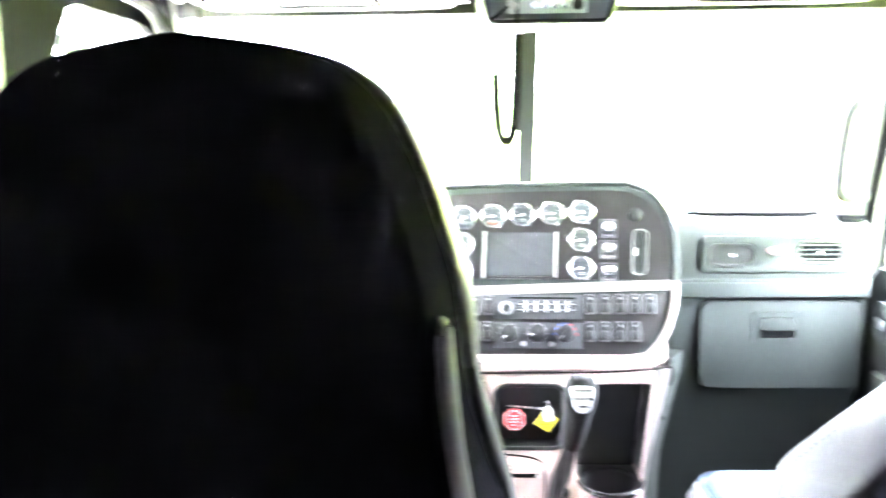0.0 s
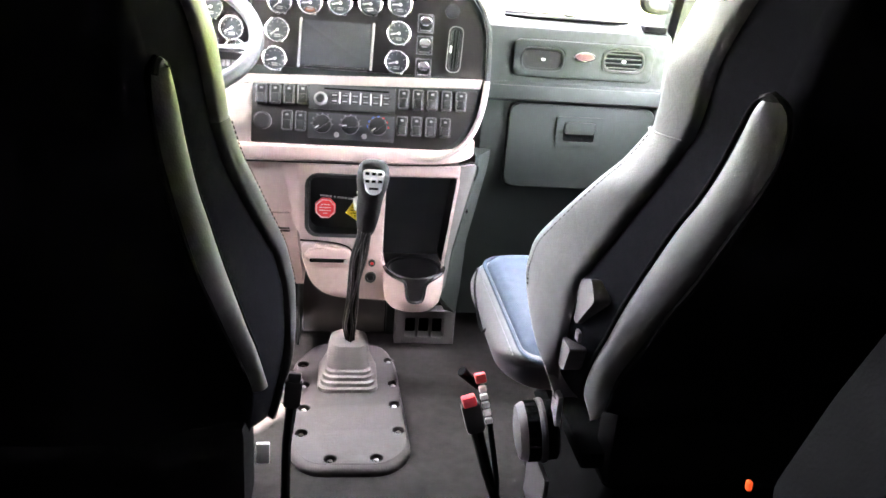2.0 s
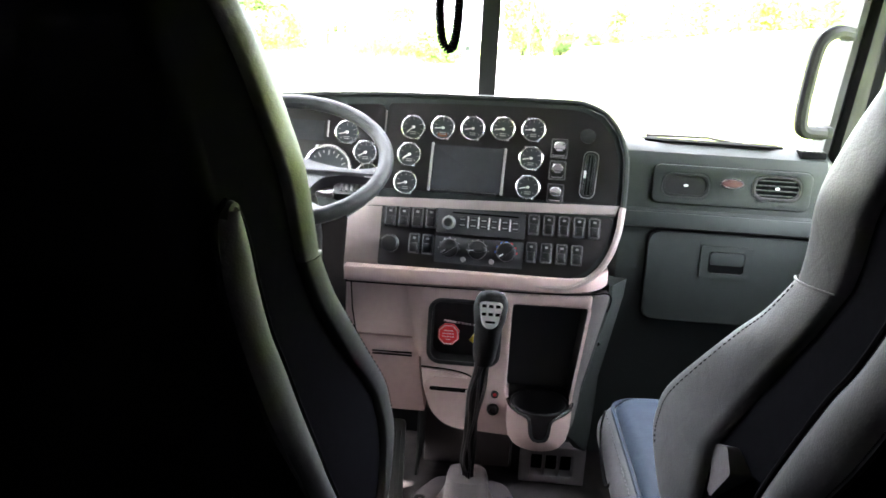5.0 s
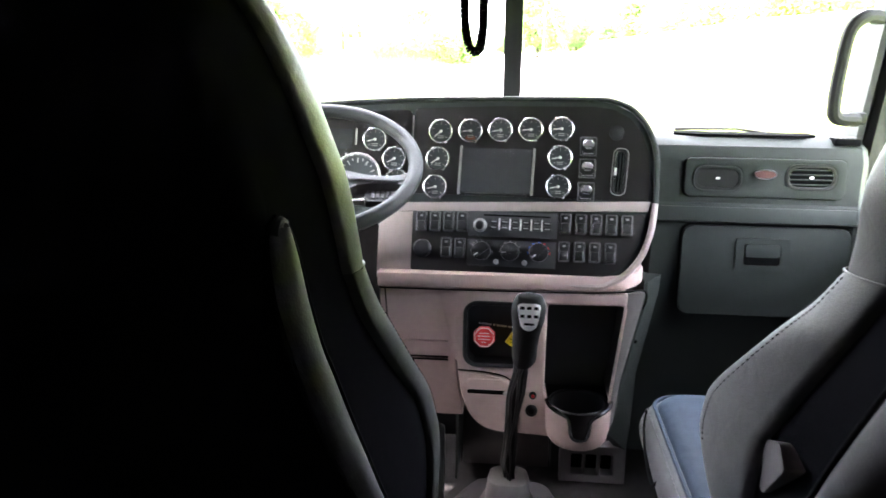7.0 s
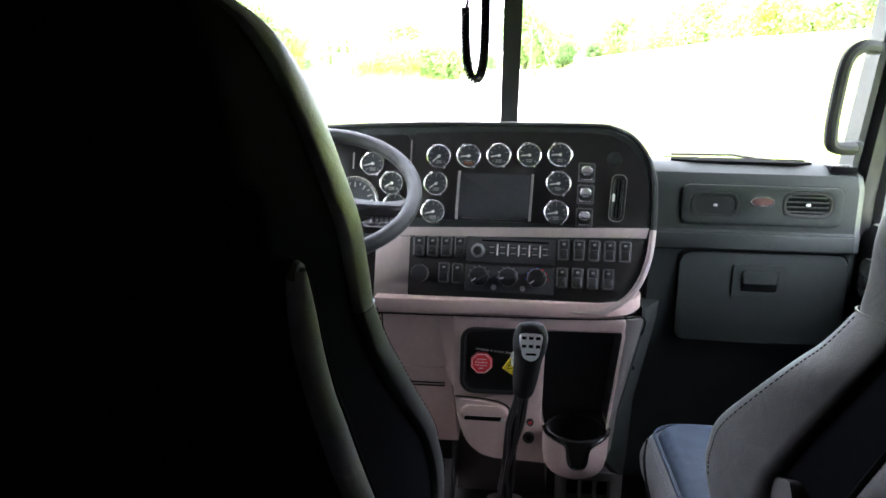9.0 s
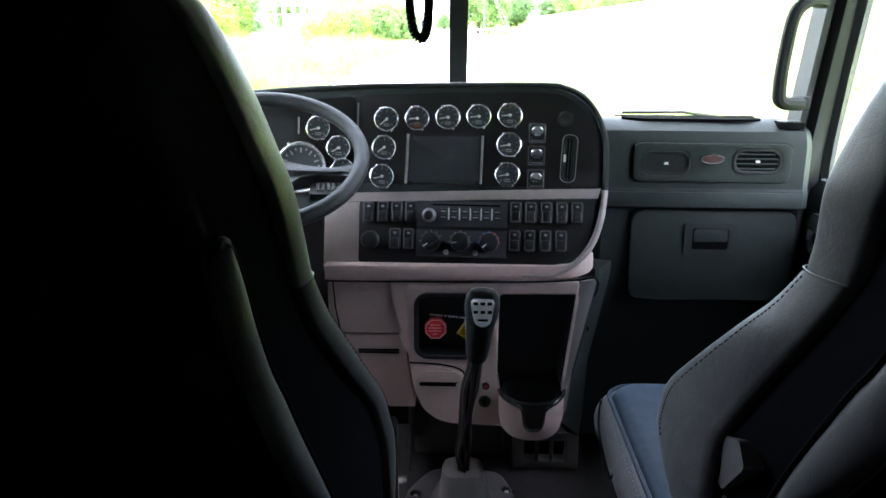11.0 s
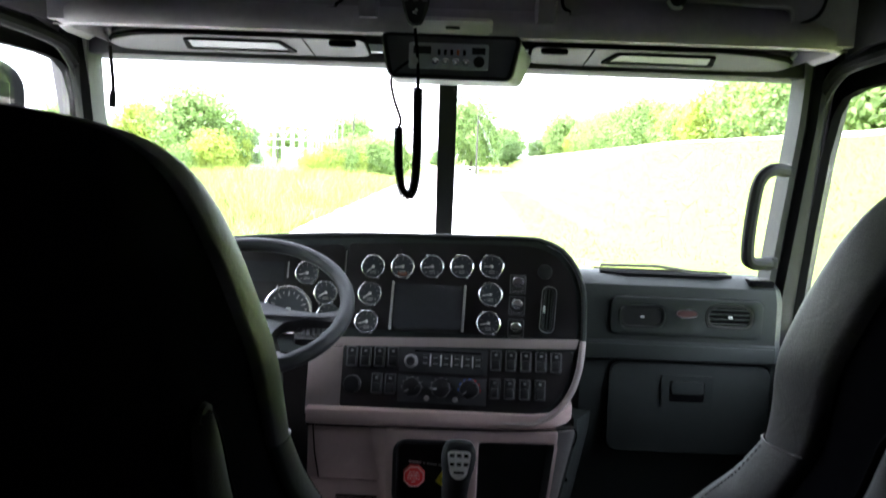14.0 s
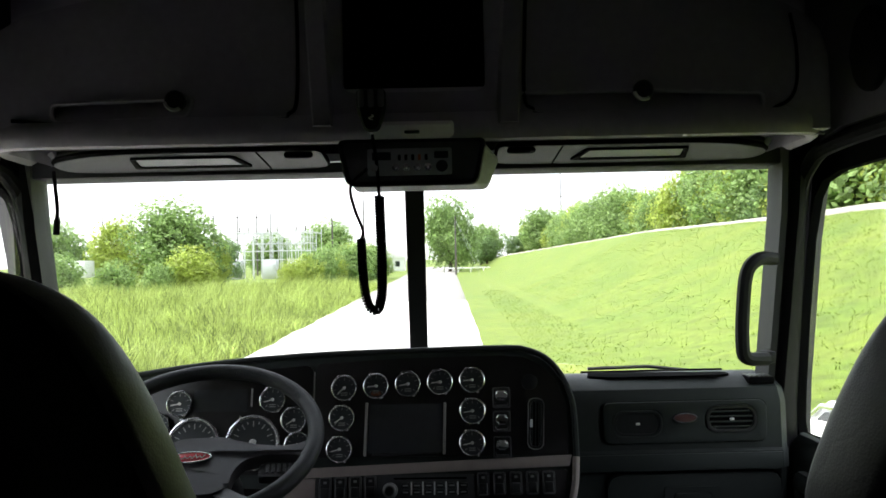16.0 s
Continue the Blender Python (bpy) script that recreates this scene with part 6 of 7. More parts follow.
for seam in ([(-0.206, 1.84), (-0.203, 1.7), (-0.206, 1.575), (-0.222, 1.548), (-0.26, 1.538), (-0.6, 1.5365), (-0.74, 1.545)], [(0.232, 1.83), (0.226, 1.7), (0.222, 1.575), (0.238, 1.548), (0.28, 1.5375), (0.62, 1.5365), (0.7, 1.543), (0.735, 1.575), (0.74, 1.65), (0.73, 1.72)]):
    part("locker_seam", tube(smooth_path([(x, -0.3535, z) for x, z in seam], 4), 0.0035, 6), DEEP_BLACK, overhead, "dark seam round a locker door")
for x0, x1, top in ((-0.178, -0.135, -0.2), (0.168, 0.212, 0.225)):
    s = -1 if x0 < 0 else 1
    post = loft([[(x0, -0.352, 1.52), (x1, -0.352, 1.52), (x1 - 0.006, -0.378, 1.52), (x0 + 0.006, -0.378, 1.52)],
                 [(x0 + s * 0.012, -0.35, 1.75), (x1 + s * 0.012, -0.35, 1.75), (x1 + s * 0.012 - 0.006, -0.37, 1.75), (x0 + s * 0.012 + 0.006, -0.37, 1.75)],
                 [(x0 + s * 0.018, -0.35, 1.85), (x1 + s * 0.018, -0.35, 1.85), (x1 + s * 0.018 - 0.006, -0.365, 1.85), (x0 + s * 0.018 + 0.006, -0.365, 1.85)]])
    part("divider", post, LINER_HALF_SHADE, overhead, "grey upright beside the open cubby")
for x, z in ((-0.432, 1.576), (0.445, 1.578)):
    m = facing((x, -0.352, z), (1, 0, 0), (0, -1, -0.1))
    latch = part("latch", lathe([(0.019, 0.0), (0.019, 0.012), (0.015, 0.016), (0.0, 0.015)], 22, m), BLACK_PLASTIC, overhead, "round black latch")
    # White arc paints the highlight on the latch's lower rim.
    part("latch_glint", tube([m @ Vector((0.017 * math.cos(t), 0.017 * math.sin(t), 0.013)) for t in [math.pi * (1.05 + 0.65 * i / 14) for i in range(15)]], 0.0042, 6), WHITE, latch, "white crescent painted as a highlight")
single("speaker", prism(ellipse(0.13, 0.17, 28), 0.014, facing((0.927, -0.28, 1.67), (0, 1, 0), (-1, 0, 0)), 0.006, 3), SOFT_BLACK, "dark oval speaker grille above the door", "speaker")


def sun_visor(s):
    v = thing("sun_visor", (s * 0.47, -0.15, 1.49), "grey vinyl sun visor folded up under the header", "sun visor", "sun visors")
    m = Matrix.Translation((s * 0.475, -0.15, 1.502)) @ Matrix.Rotation(radians(-5), 4, "X")
    line = [(-0.29, -0.05), (-0.28, -0.068), (0.1, -0.068), (0.2, -0.05), (0.28, -0.005), (0.3, 0.03), (0.29, 0.085), (0.2, 0.1), (-0.2, 0.1), (-0.29, 0.085)]
    edge = rounded([(s * e_, y_) for e_, y_ in line][::s], 0.03, 5)
    part("pad", prism(edge, 0.018, m, 0.006, 3, base=-0.009), VISOR_CLOTH, v)
    part("vanity_mirror", prism(rounded([(-0.1, -0.035), (0.1, -0.035), (0.112, 0.038), (-0.112, 0.038)], 0.008), 0.003, m @ Matrix.Translation((s * 0.0, -0.002, -0.0115))), LID_GLOSS, v, "glossy closed vanity mirror lid")
    part("mirror_frame", holed(rounded([(-0.108, -0.041), (0.108, -0.041), (0.128, 0.052), (-0.128, 0.052)], 0.01), [rounded([(-0.099, -0.034), (0.099, -0.034), (0.111, 0.037), (-0.111, 0.037)], 0.008)], 0.005, m @ Matrix.Translation((s * 0.0, -0.002, -0.0135))), DEEP_BLACK, v)
    part("piping", tube([m @ Vector((x, y, -0.002)) for x, y in edge], 0.0065, 6, closed=True), DEEP_BLACK, v, "black edge piping")
    part("seam", box((-s * 0.16 - 0.0015, -0.064, -0.0105), (-s * 0.16 + 0.0015, 0.09, -0.0085), m=m), DEEP_BLACK, v)
    part("clip", tube([m @ Vector((-s * 0.245 + 0.024 * math.cos(q), -0.055 - 0.014 * math.sin(q), -0.014 - 0.004 * math.sin(q))) for q in (math.pi * k / 10 for k in range(11))], 0.0065, 8), DEEP_BLACK, v, "black arched visor clip")
    part("clip_seat", prism(ellipse(0.034, 0.02, 18, -s * 0.245, -0.055), 0.004, m @ Matrix.Translation((0, 0, -0.0125))), SOFT_BLACK, v)
    part("pivot", tube([m @ Vector((s * 0.26, 0.07, 0.012)), m @ Vector((s * 0.31, 0.07, 0.012)), m @ Vector((s * 0.325, 0.06, 0.03))], 0.006, 8), WHITE, v, "pale pivot arm")
    part("rod_bracket", box((-s * 0.3 - 0.022, 0.05, -0.004), (-s * 0.3 + 0.022, 0.066, 0.014), 0.004, m=m), GALVANISED, v, "bright rod bracket")


sun_visor(-1)
sun_visor(1)
dome = thing("dome_lamp", (0.022, -0.36, 1.51), "frosted dome lamp, unlit, on the overhead console", "lamp")
part("lens", prism(rrect(0.155, 0.028, 0.008), 0.016, facing((0.01, -0.37, 1.513), (1, 0, 0), (0, -1, -0.7)), 0.006, 3), LENS_GREY, dome)
part("switch", box((-0.014, -0.003, 0.014), (0.014, 0.003, 0.019), 0.002, m=facing((0.01, -0.37, 1.513), (1, 0, 0), (0, -1, -0.7))), DASH_DARK, dome)

cb_tray = thing("radio_tray", (0.02, -0.25, 1.4), "dark moulded tray that holds the two-way radio", "tray")
front = [(x, -0.352, z) for x, z in rounded([(-0.128, 1.494), (-0.112, 1.412), (0.128, 1.412), (0.145, 1.494)], 0.014, 4)]
back = [(x, -0.1, z) for x, z in rounded([(-0.14, 1.497), (-0.125, 1.424), (0.165, 1.424), (0.195, 1.497)], 0.014, 4)]
part("shell", loft([front, back]), DASH_GREY, cb_tray)
part("front_rim", tube([Vector(p) + Vector((0, -0.002, 0)) for p in front], 0.005, 6, closed=True), SOFT_BLACK, cb_tray)
part("front_recess", prism(rounded([(-0.122, 1.49), (-0.107, 1.417), (0.123, 1.417), (0.139, 1.49)], 0.012, 4), 0.002, Matrix.Translation((0, -0.352, 0)) @ XZ), BAND_GREY, cb_tray)
cb = thing("two_way_radio", (0.005, -0.36, 1.43), "grey two-way radio with four chrome knobs and a display", "radio")
CB = facing((0.004, -0.354, 1.452), (1, 0, 0), (0, -1, 0))
part("faceplate", prism(rrect(0.158, 0.05, 0.004), 0.008, CB, 0.002), RADIO_FACE, cb)
part("display", box((-0.07, 0.003, 0.008), (-0.035, 0.018, 0.0095), m=CB), SCREEN, cb, "dark display window")
part("meter", box((0.046, 0.005, 0.008), (0.072, 0.018, 0.0095), m=CB), SCREEN, cb, "dark signal meter")
for i in range(5):
    part("push_key", box((-0.022 + 0.0125 * i, 0.002, 0.008), (-0.0165 + 0.0125 * i, 0.013, 0.011), 0.001, m=CB), AMBER_LENS if i == 3 else DEEP_BLACK, cb)
for x in (-0.066, -0.026, -0.006, 0.014, 0.034):
    part("knob", lathe([(0.0075, 0.008), (0.007, 0.02), (0.004, 0.022), (0.0, 0.022)], 14, CB @ Matrix.Translation((x, -0.012, 0))), CHROME if x > -0.05 else BARE_METAL, cb, "small chrome knob")
part("speaker_dial", lathe([(0.011, 0.008), (0.011, 0.014), (0.0, 0.015)], 18, CB @ Matrix.Translation((0.06, -0.01, 0))), BLACK_PLASTIC, cb)

mic = thing("radio_microphone", (-0.063, -0.385, 1.5), "black hand microphone on its hook with a coiled cord", "microphone")
MIC = facing((-0.063, -0.39, 1.546), (1, 0, 0), (0, -1, -0.1))
rings = [[MIC @ Vector((x, y, z)) for x, y in rounded([(-w * 0.5, -0.042 * k), (w * 0.5, -0.042 * k), (w, 0.0), (w, 0.036 * k), (-w, 0.036 * k), (-w, 0.0)], 0.01, 3)] for w, k, z in ((0.022, 0.9, -0.014), (0.027, 1.0, -0.008), (0.027, 1.0, 0.008), (0.021, 0.9, 0.014))]
part("body", loft(rings), SOFT_BLACK, mic)
for x in (-0.018, 0.0, 0.018):
    part("grip_pad", prism(rrect(0.011, 0.032, 0.004), 0.003, MIC @ Matrix.Translation((x, 0.018, 0.0125)), 0.001), BAND_GREY, mic)
part("mark", tube([MIC @ Vector((0.005 * math.sin(2.2 * t), -0.012 - 0.0028 * t, 0.015)) for t in [i * 0.4 for i in range(9)]], 0.0012, 5), PRINT, mic, "pale curled mark")
part("hook", box((-0.075, -0.378, 1.555), (-0.051, -0.352, 1.58), 0.004), BARE_METAL, mic)
CORD = smooth_path([(-0.063, -0.385, 1.5), (-0.056, -0.365, 1.43), (-0.055, -0.33, 1.33), (-0.056, -0.3, 1.23), (-0.062, -0.285, 1.185), (-0.073, -0.275, 1.172), (-0.087, -0.28, 1.188), (-0.094, -0.285, 1.24), (-0.096, -0.29, 1.315)], 24)
coil = CORD[34:]
run = [0.0]
for p, q in zip(coil, coil[1:]):
    run.append(run[-1] + (q - p).length)
STEP = 0.0054 / 8
dense, k = [], 0
for i in range(int(run[-1] / STEP)):
    while run[k + 1] < i * STEP:
        k += 1
    dense.append(coil[k].lerp(coil[k + 1], (i * STEP - run[k]) / max(1e-9, run[k + 1] - run[k])))
helix = []
for i in range(2, len(dense) - 2):
    d = (dense[i + 2] - dense[i - 2]).normalized()
    n1 = d.cross(Vector((0.3, 1, 0.1))).normalized()
    n2 = d.cross(n1)
    t = i * 2 * math.pi / 8
    helix.append(dense[i] + 0.0078 * (math.cos(t) * n1 + math.sin(t) * n2))
part("coiled_cord", tube(helix, 0.0027, 5), DEEP_BLACK, mic, "black coiled cord")
part("straight_cord", tube(CORD[:36], 0.0035, 6), DEEP_BLACK, mic)
part("plug_cord", tube(smooth_path([(-0.096, -0.29, 1.312), (-0.092, -0.295, 1.33), (-0.105, -0.32, 1.37), (-0.108, -0.35, 1.41), (-0.075, -0.375, 1.438)], 6), 0.003, 6), DEEP_BLACK, mic)

grab = thing("grab_handle", (0.77, -0.08, 1.15), "dark grab handle on the windscreen pillar", "handle")
part("grip", tube(smooth_path([(0.812, -0.045, 1.258), (0.768, -0.075, 1.258), (0.737, -0.085, 1.228), (0.726, -0.085, 1.15), (0.722, -0.085, 1.075), (0.732, -0.08, 1.04), (0.785, -0.06, 1.034)], 6), 0.0155, 10), SOFT_BLACK, grab)
for p, w in (((0.815, -0.04, 1.258), 0.014), ((0.8, -0.035, 1.036), 0.014)):
    part("mount", box((p[0] - w, p[1] - 0.012, p[2] - w), (p[0] + w, p[1] + 0.03, p[2] + w), 0.008), SOFT_BLACK, grab)
single("hanging_cord", tube(smooth_path([(-0.785, -0.1, 1.485), (-0.78, -0.1, 1.435), (-0.777, -0.1, 1.395), (-0.78, -0.1, 1.345)], 5), [0.004] * 12 + [0.007] * 4, 6), DEEP_BLACK, "dark cord hanging from the visor pivot", "cord")
wiper = thing("windscreen_wiper", (0.56, 0.3, 1.0), "black wiper resting at the foot of the windscreen", "wiper")
part("blade", box((0.42, 0.236, 0.966), (0.79, 0.246, 0.978), 0.003), DEEP_BLACK, wiper)
part("arm", tube([(0.44, 0.25, 0.983), (0.6, 0.246, 0.986), (0.79, 0.26, 0.962)], 0.005, 6), BLACK_PLASTIC, wiper)

mirror_arm = [(-1.0, 0.3, 1.57), (-1.35, 0.6, 1.6), (-1.64, 0.72, 1.6), (-1.64, 0.72, 1.5)]
side_mirror = thing("side_mirror", (-1.62, 0.72, 1.3), "dark rounded exterior mirror outside the driver window", "mirror")
MIR = facing((-1.62, 0.72, 1.31), (1, 0.12, 0), (0.12, -1, 0))
part("housing", prism(rrect(0.27, 0.5, 0.115, 9), 0.12, MIR, 0.03, 4, base=-0.1), DEEP_BLACK, side_mirror, "dark plastic housing")
part("mirror_pane", prism(rrect(0.2, 0.43, 0.085, 9), 0.004, MIR @ Matrix.Translation((0, 0, 0.0205))), MIRROR, side_mirror, "mirror glass")
part("arm", tube(smooth_path(mirror_arm, 5), 0.018, 8), SOFT_BLACK, side_mirror)

# ---- outside: ground, road, bank ----
def bank_crest(y):
    return 18.8 - 5.2 * min(1.0, max(0.0, (y - 42) / 100.0))


def height(x, y):
    """Flat verge on the left, a grassed flood bank on the right."""
    z = GROUND + (0.06 if x < 2 else 0.025) * math.sin(x * 0.35 + 1) * math.sin(y * 0.21) * min(1.0, abs(x + 1.5) / 12)
    foot, crest, top = 4.6 + 0.02 * min(150, max(0, y)), bank_crest(y), 4.45 - 0.017 * min(100, max(0, y - 62))
    if foot < x:
        t = min(1.0, (x - foot) / (crest - foot))
        t = t * t * (3 - 2 * t) * 0.5 + t * 0.5
        z += top * t
        if x > crest + 6:
            z -= min(top, (x - crest - 6) * 0.3)
    return z


xs = sorted({*[-2500, -1200, -600, -300, -150, -90, -60], *[-40 + 1.25 * i for i in range(62)], *[38, 45, 60, 90, 150, 300, 600, 1200, 2500]})
ys = sorted({*[-600, -200, -80, -30, -10], *[2.5 * i for i in range(72)], *[190, 210, 240, 300, 400, 600, 1000, 1800, 3500]})
b = bmesh.new()
grid = [[b.verts.new((x, y, height(x, y))) for x in xs] for y in ys]
for r0, r1 in zip(grid, grid[1:]):
    for i in range(len(xs) - 1):
        b.faces.new((r0[i], r0[i + 1], r1[i + 1], r1[i]))
ground = put("ground", shaded(b, "ground", GRASS, 3.0), Matrix.Identity(4))
tagged(ground, "bright green mown grass rising to a flood bank", "ground", kind="structure")


def ribbon(x0, x1, y_list, lift):
    b_ = bmesh.new()
    rows = []
    for y in y_list:
        a_, c_ = x0(y), x1(y)
        rows.append([b_.verts.new((a_ + (c_ - a_) * k, y, height(a_ + (c_ - a_) * k, y) + (lift if 0 < k < 1 else -0.12))) for k in (0, 0.01, 0.2, 0.4, 0.6, 0.8, 0.99, 1)])
    for r0_, r1_ in zip(rows, rows[1:]):
        for i in range(7):
            b_.faces.new((r0_[i], r0_[i + 1], r1_[i + 1], r1_[i]))
    return b_


wob = lambda y, k: 0.16 * math.sin(y * 0.9 + k) + 0.1 * math.sin(y * 2.3 + 2 * k)
road_y = [-60, -30, -10, *[0.6 * i for i in range(0, 180)], *[108 + 6 * i for i in range(24)]]
lane_left, lane_right = (lambda y: -5.1 + 0.35 * wob(y, 0.3)), (lambda y: 1.05 + 0.0175 * y + 0.12 * wob(y * 0.5, 1.7))
road = put("road", shaded(ribbon(lane_left, lane_right, [y for y in road_y if y < 45.5], 0.03), "road", CONCRETE, 3.0), Matrix.Identity(4))
tagged(road, "pale sunlit concrete lane between grass verges", "road", kind="structure")
lane = put("road_far", shaded(ribbon(lane_left, lane_right, [y for y in road_y if y > 44.9], 0.03), "road_far", LANE_GREY, 3.0), Matrix.Identity(4))
tagged(lane, "grey worn asphalt lane beyond the concrete", "road", kind="structure")
track_y = [-20 + 2 * i for i in range(110)]
track = put("crest_track", shaded(ribbon(lambda y: bank_crest(y) - 0.7 - 1.4 * min(1.0, max(0.0, (58 - y) / 34)) + 1.4 * wob(y, 1.1), lambda y: bank_crest(y) + 3.2 + wob(y, 0.2), track_y, 0.05), "crest_track", GRAVEL, 3.0), Matrix.Identity(4))
tagged(track, "pale gravel track along the top of the bank", "track", kind="structure")


# ---- trees and undergrowth ----
def leaf_crown(rng, blobs, count, size):
    """Many small leaf faces scattered over the shells of uneven clumps."""
    verts, faces = [], []
    total = sum(r * r for *_, r in blobs)
    for cx, cy, cz, r in blobs:
        for _ in range(int(count * r * r / total)):
            d = Vector((rng.gauss(0, 1), rng.gauss(0, 1), rng.gauss(0, 1))).normalized()
            rr = r * (0.55 + 0.5 * rng.random() ** 0.5) * (1 + 0.25 * math.sin(7 * d.x + 5 * d.z + cx))
            p = Vector((cx, cy, cz)) + d * rr
            n = (d + Vector((rng.uniform(-0.8, 0.8), rng.uniform(-0.8, 0.8), rng.uniform(-0.2, 0.9)))).normalized()
            u = n.orthogonal().normalized()
            w = n.cross(u)
            q = rng.uniform(0, 6.3)
            u, w = math.cos(q) * u + math.sin(q) * w, math.cos(q) * w - math.sin(q) * u
            s_ = size * rng.uniform(0.6, 1.4)
            k = len(verts)
            verts += [p - u * s_, p + w * s_ * 0.55, p + u * s_, p - w * s_ * 0.55]
            faces.append((k, k + 1, k + 2, k + 3))
    return verts, faces


def tree_template(name, seed, tall, wide, leaf, count, size, label, low=0.25):
    rng = random.Random(seed)
    t = thing(name, (0, 0, 0), label, "tree", "trees")
    b_ = bmesh.new()
    trunk = [Vector((0, 0, -0.5)), Vector((0.1, 0.05, tall * 0.2)), Vector((rng.uniform(-0.3, 0.3), 0.1, tall * 0.45)), Vector((rng.uniform(-0.5, 0.5), 0.2, tall * 0.75))]
    path = smooth_path(trunk, 4)
    tube(path, [tall * 0.028 * (1 - 0.8 * i / (len(path) - 1)) + 0.02 for i in range(len(path))], 8, bm=b_)
    blobs = []
    for i in range(13):
        h = tall * (low + (0.92 - low) * (i + 0.5) / 13)
        f = math.sin(math.pi * min(1.0, 0.18 + 0.8 * (i + 0.5) / 13)) ** 0.7
        q = i * 2.4 + rng.uniform(-0.4, 0.4)
        d = wide * 0.34 * f * rng.uniform(0.5, 1.1)
        c = Vector((d * math.cos(q), d * math.sin(q), h))
        blobs.append((*c, wide * 0.21 * rng.uniform(0.75, 1.25)))
        start = path[min(len(path) - 1, int(len(path) * min(0.95, h / tall * 0.9)))]
        tube(smooth_path([start, start.lerp(c, 0.5) + Vector((0, 0, 0.15)), c], 3), [tall * 0.009, tall * 0.008, tall * 0.007, tall * 0.006, tall * 0.005, tall * 0.004, tall * 0.003], 5, bm=b_)
    part("trunk", b_, BARK, t, m=Matrix.Identity(4))
    for i in range(20):
        p = blobs[rng.randrange(13)]
        blobs.append((p[0] + rng.gauss(0, wide * 0.1), p[1] + rng.gauss(0, wide * 0.1), p[2] + rng.gauss(0, tall * 0.045), wide * 0.09))
    v, f = leaf_crown(rng, blobs, count, size)
    me = bpy.data.meshes.new("crown")
    me.from_pydata(v, [], f)
    me.materials.append(leaf)
    put("crown", me, Matrix.Identity(4), t)
    return t


def stand(template, x, y, k=1.0, turn=0.0, wide=1.0, first=False):
    m = Matrix.Translation((x, y, height(x, y) - 0.1)) @ Matrix.Rotation(turn, 4, "Z") @ Matrix.Diagonal((k * wide, k * wide, k, 1))
    if first:
        template.matrix_basis = m
        return template
    return copy_thing(template, m)


OAK = tree_template("tree", 3, 9.5, 10.0, LEAF_MID, 15000, 0.19, "broad mid-green tree in full leaf")
LIME = tree_template("tree", 7, 8.0, 8.5, LEAF_YELLOW, 9000, 0.17, "yellow-green bushy tree in full leaf", 0.12)
DARK = tree_template("tree", 11, 9.0, 7.5, LEAF_DARK, 9000, 0.17, "dark green tree in full leaf", 0.15)
SHRUB = tree_template("bush", 19, 3.4, 5.0, LEAF_YELLOW, 5000, 0.12, "low yellow-green wayside bush in leaf", 0.08)
THICKET = tree_template("bush", 23, 3.6, 4.6, LEAF_MID, 5000, 0.12, "low mid-green wayside bush in leaf", 0.08)
for o in (SHRUB, THICKET):
    tagged(o, category="bush", group="bushes")

# left of the road
stand(OAK, -26.6, 79, 0.88, 0.4, 1.22, first=True)
stand(LIME, -37.6, 92, 0.98, 1.0, 1.0, first=True)
stand(LIME, -24.0, 82, 0.6, 3.0, 1.15)
stand(DARK, -23.6, 86, 0.6, 2.0, 1.1, first=True)
for tpl, x, y, k, turn, w in ((OAK, -46.5, 94, 0.92, 0.3, 1.0), (LIME, -33.0, 93, 0.75, 0.3, 1.1), (DARK, -39.6, 77, 0.42, 0.3, 1.5), (THICKET, -35.5, 72, 0.8, 0.2, 1.3), (THICKET, -31, 63, 0.9, 0.5, 1.2), (THICKET, -27.5, 66, 0.75, 1.5, 1.2), (SHRUB, -23.2, 74, 1.1, 2.0, 1.1), (THICKET, -25.5, 71, 0.7, 0.9, 1.2),
                              (OAK, -21, 152, 1.15, 2.2, 1.1), (DARK, -27, 165, 1.0, 0.9, 1.3), (DARK, -15, 190, 0.95, 0.2, 1.3), (OAK, -41, 190, 0.9, 0.7, 1.3), (DARK, -50, 170, 0.75, 1.9, 1.4), (LIME, -62, 150, 0.8, 2.9, 1.4), (DARK, -30, 210, 1.0, 2.9, 1.4), (OAK, -37, 175, 1.0, 1.9, 1.3), (DARK, -31, 168, 0.95, 2.9, 1.4), (DARK, -72, 165, 0.95, 1.2, 1.4)):
    stand(tpl, x, y, k, turn, w)
rng = random.Random(5)
for i in range(14):
    f = i / 13
    stand(THICKET if i % 3 else SHRUB, -15.0 + 6.4 * f + rng.uniform(-0.8, 0.8), 77 + 26 * f + rng.uniform(-3, 3), rng.uniform(0.9, 1.12) * (0.7 + 0.6 * f), rng.uniform(0, 6), 0.95)
stand(SHRUB, -8.5, 105, 1.0, 1.0, 1.2, first=True)
stand(THICKET, -10, 112, 1.0, 1.0, 1.2, first=True)
# beyond the end of the lane
for tpl, x, y, k, turn, w in ((OAK, 2.6, 150, 1.6, 0.6, 0.75), (DARK, 10.5, 160, 1.05, 1.2, 1.3), (DARK, 17, 168, 0.85, 2.2, 1.3), (OAK, 10, 172, 1.0, 2.9, 1.2), (LIME, 24, 185, 0.9, 0.5, 1.2), (DARK, -5, 200, 0.8, 0.5, 1.3)):
    stand(tpl, x, y, k, turn, w)
# along the top of the bank
rng = random.Random(9)
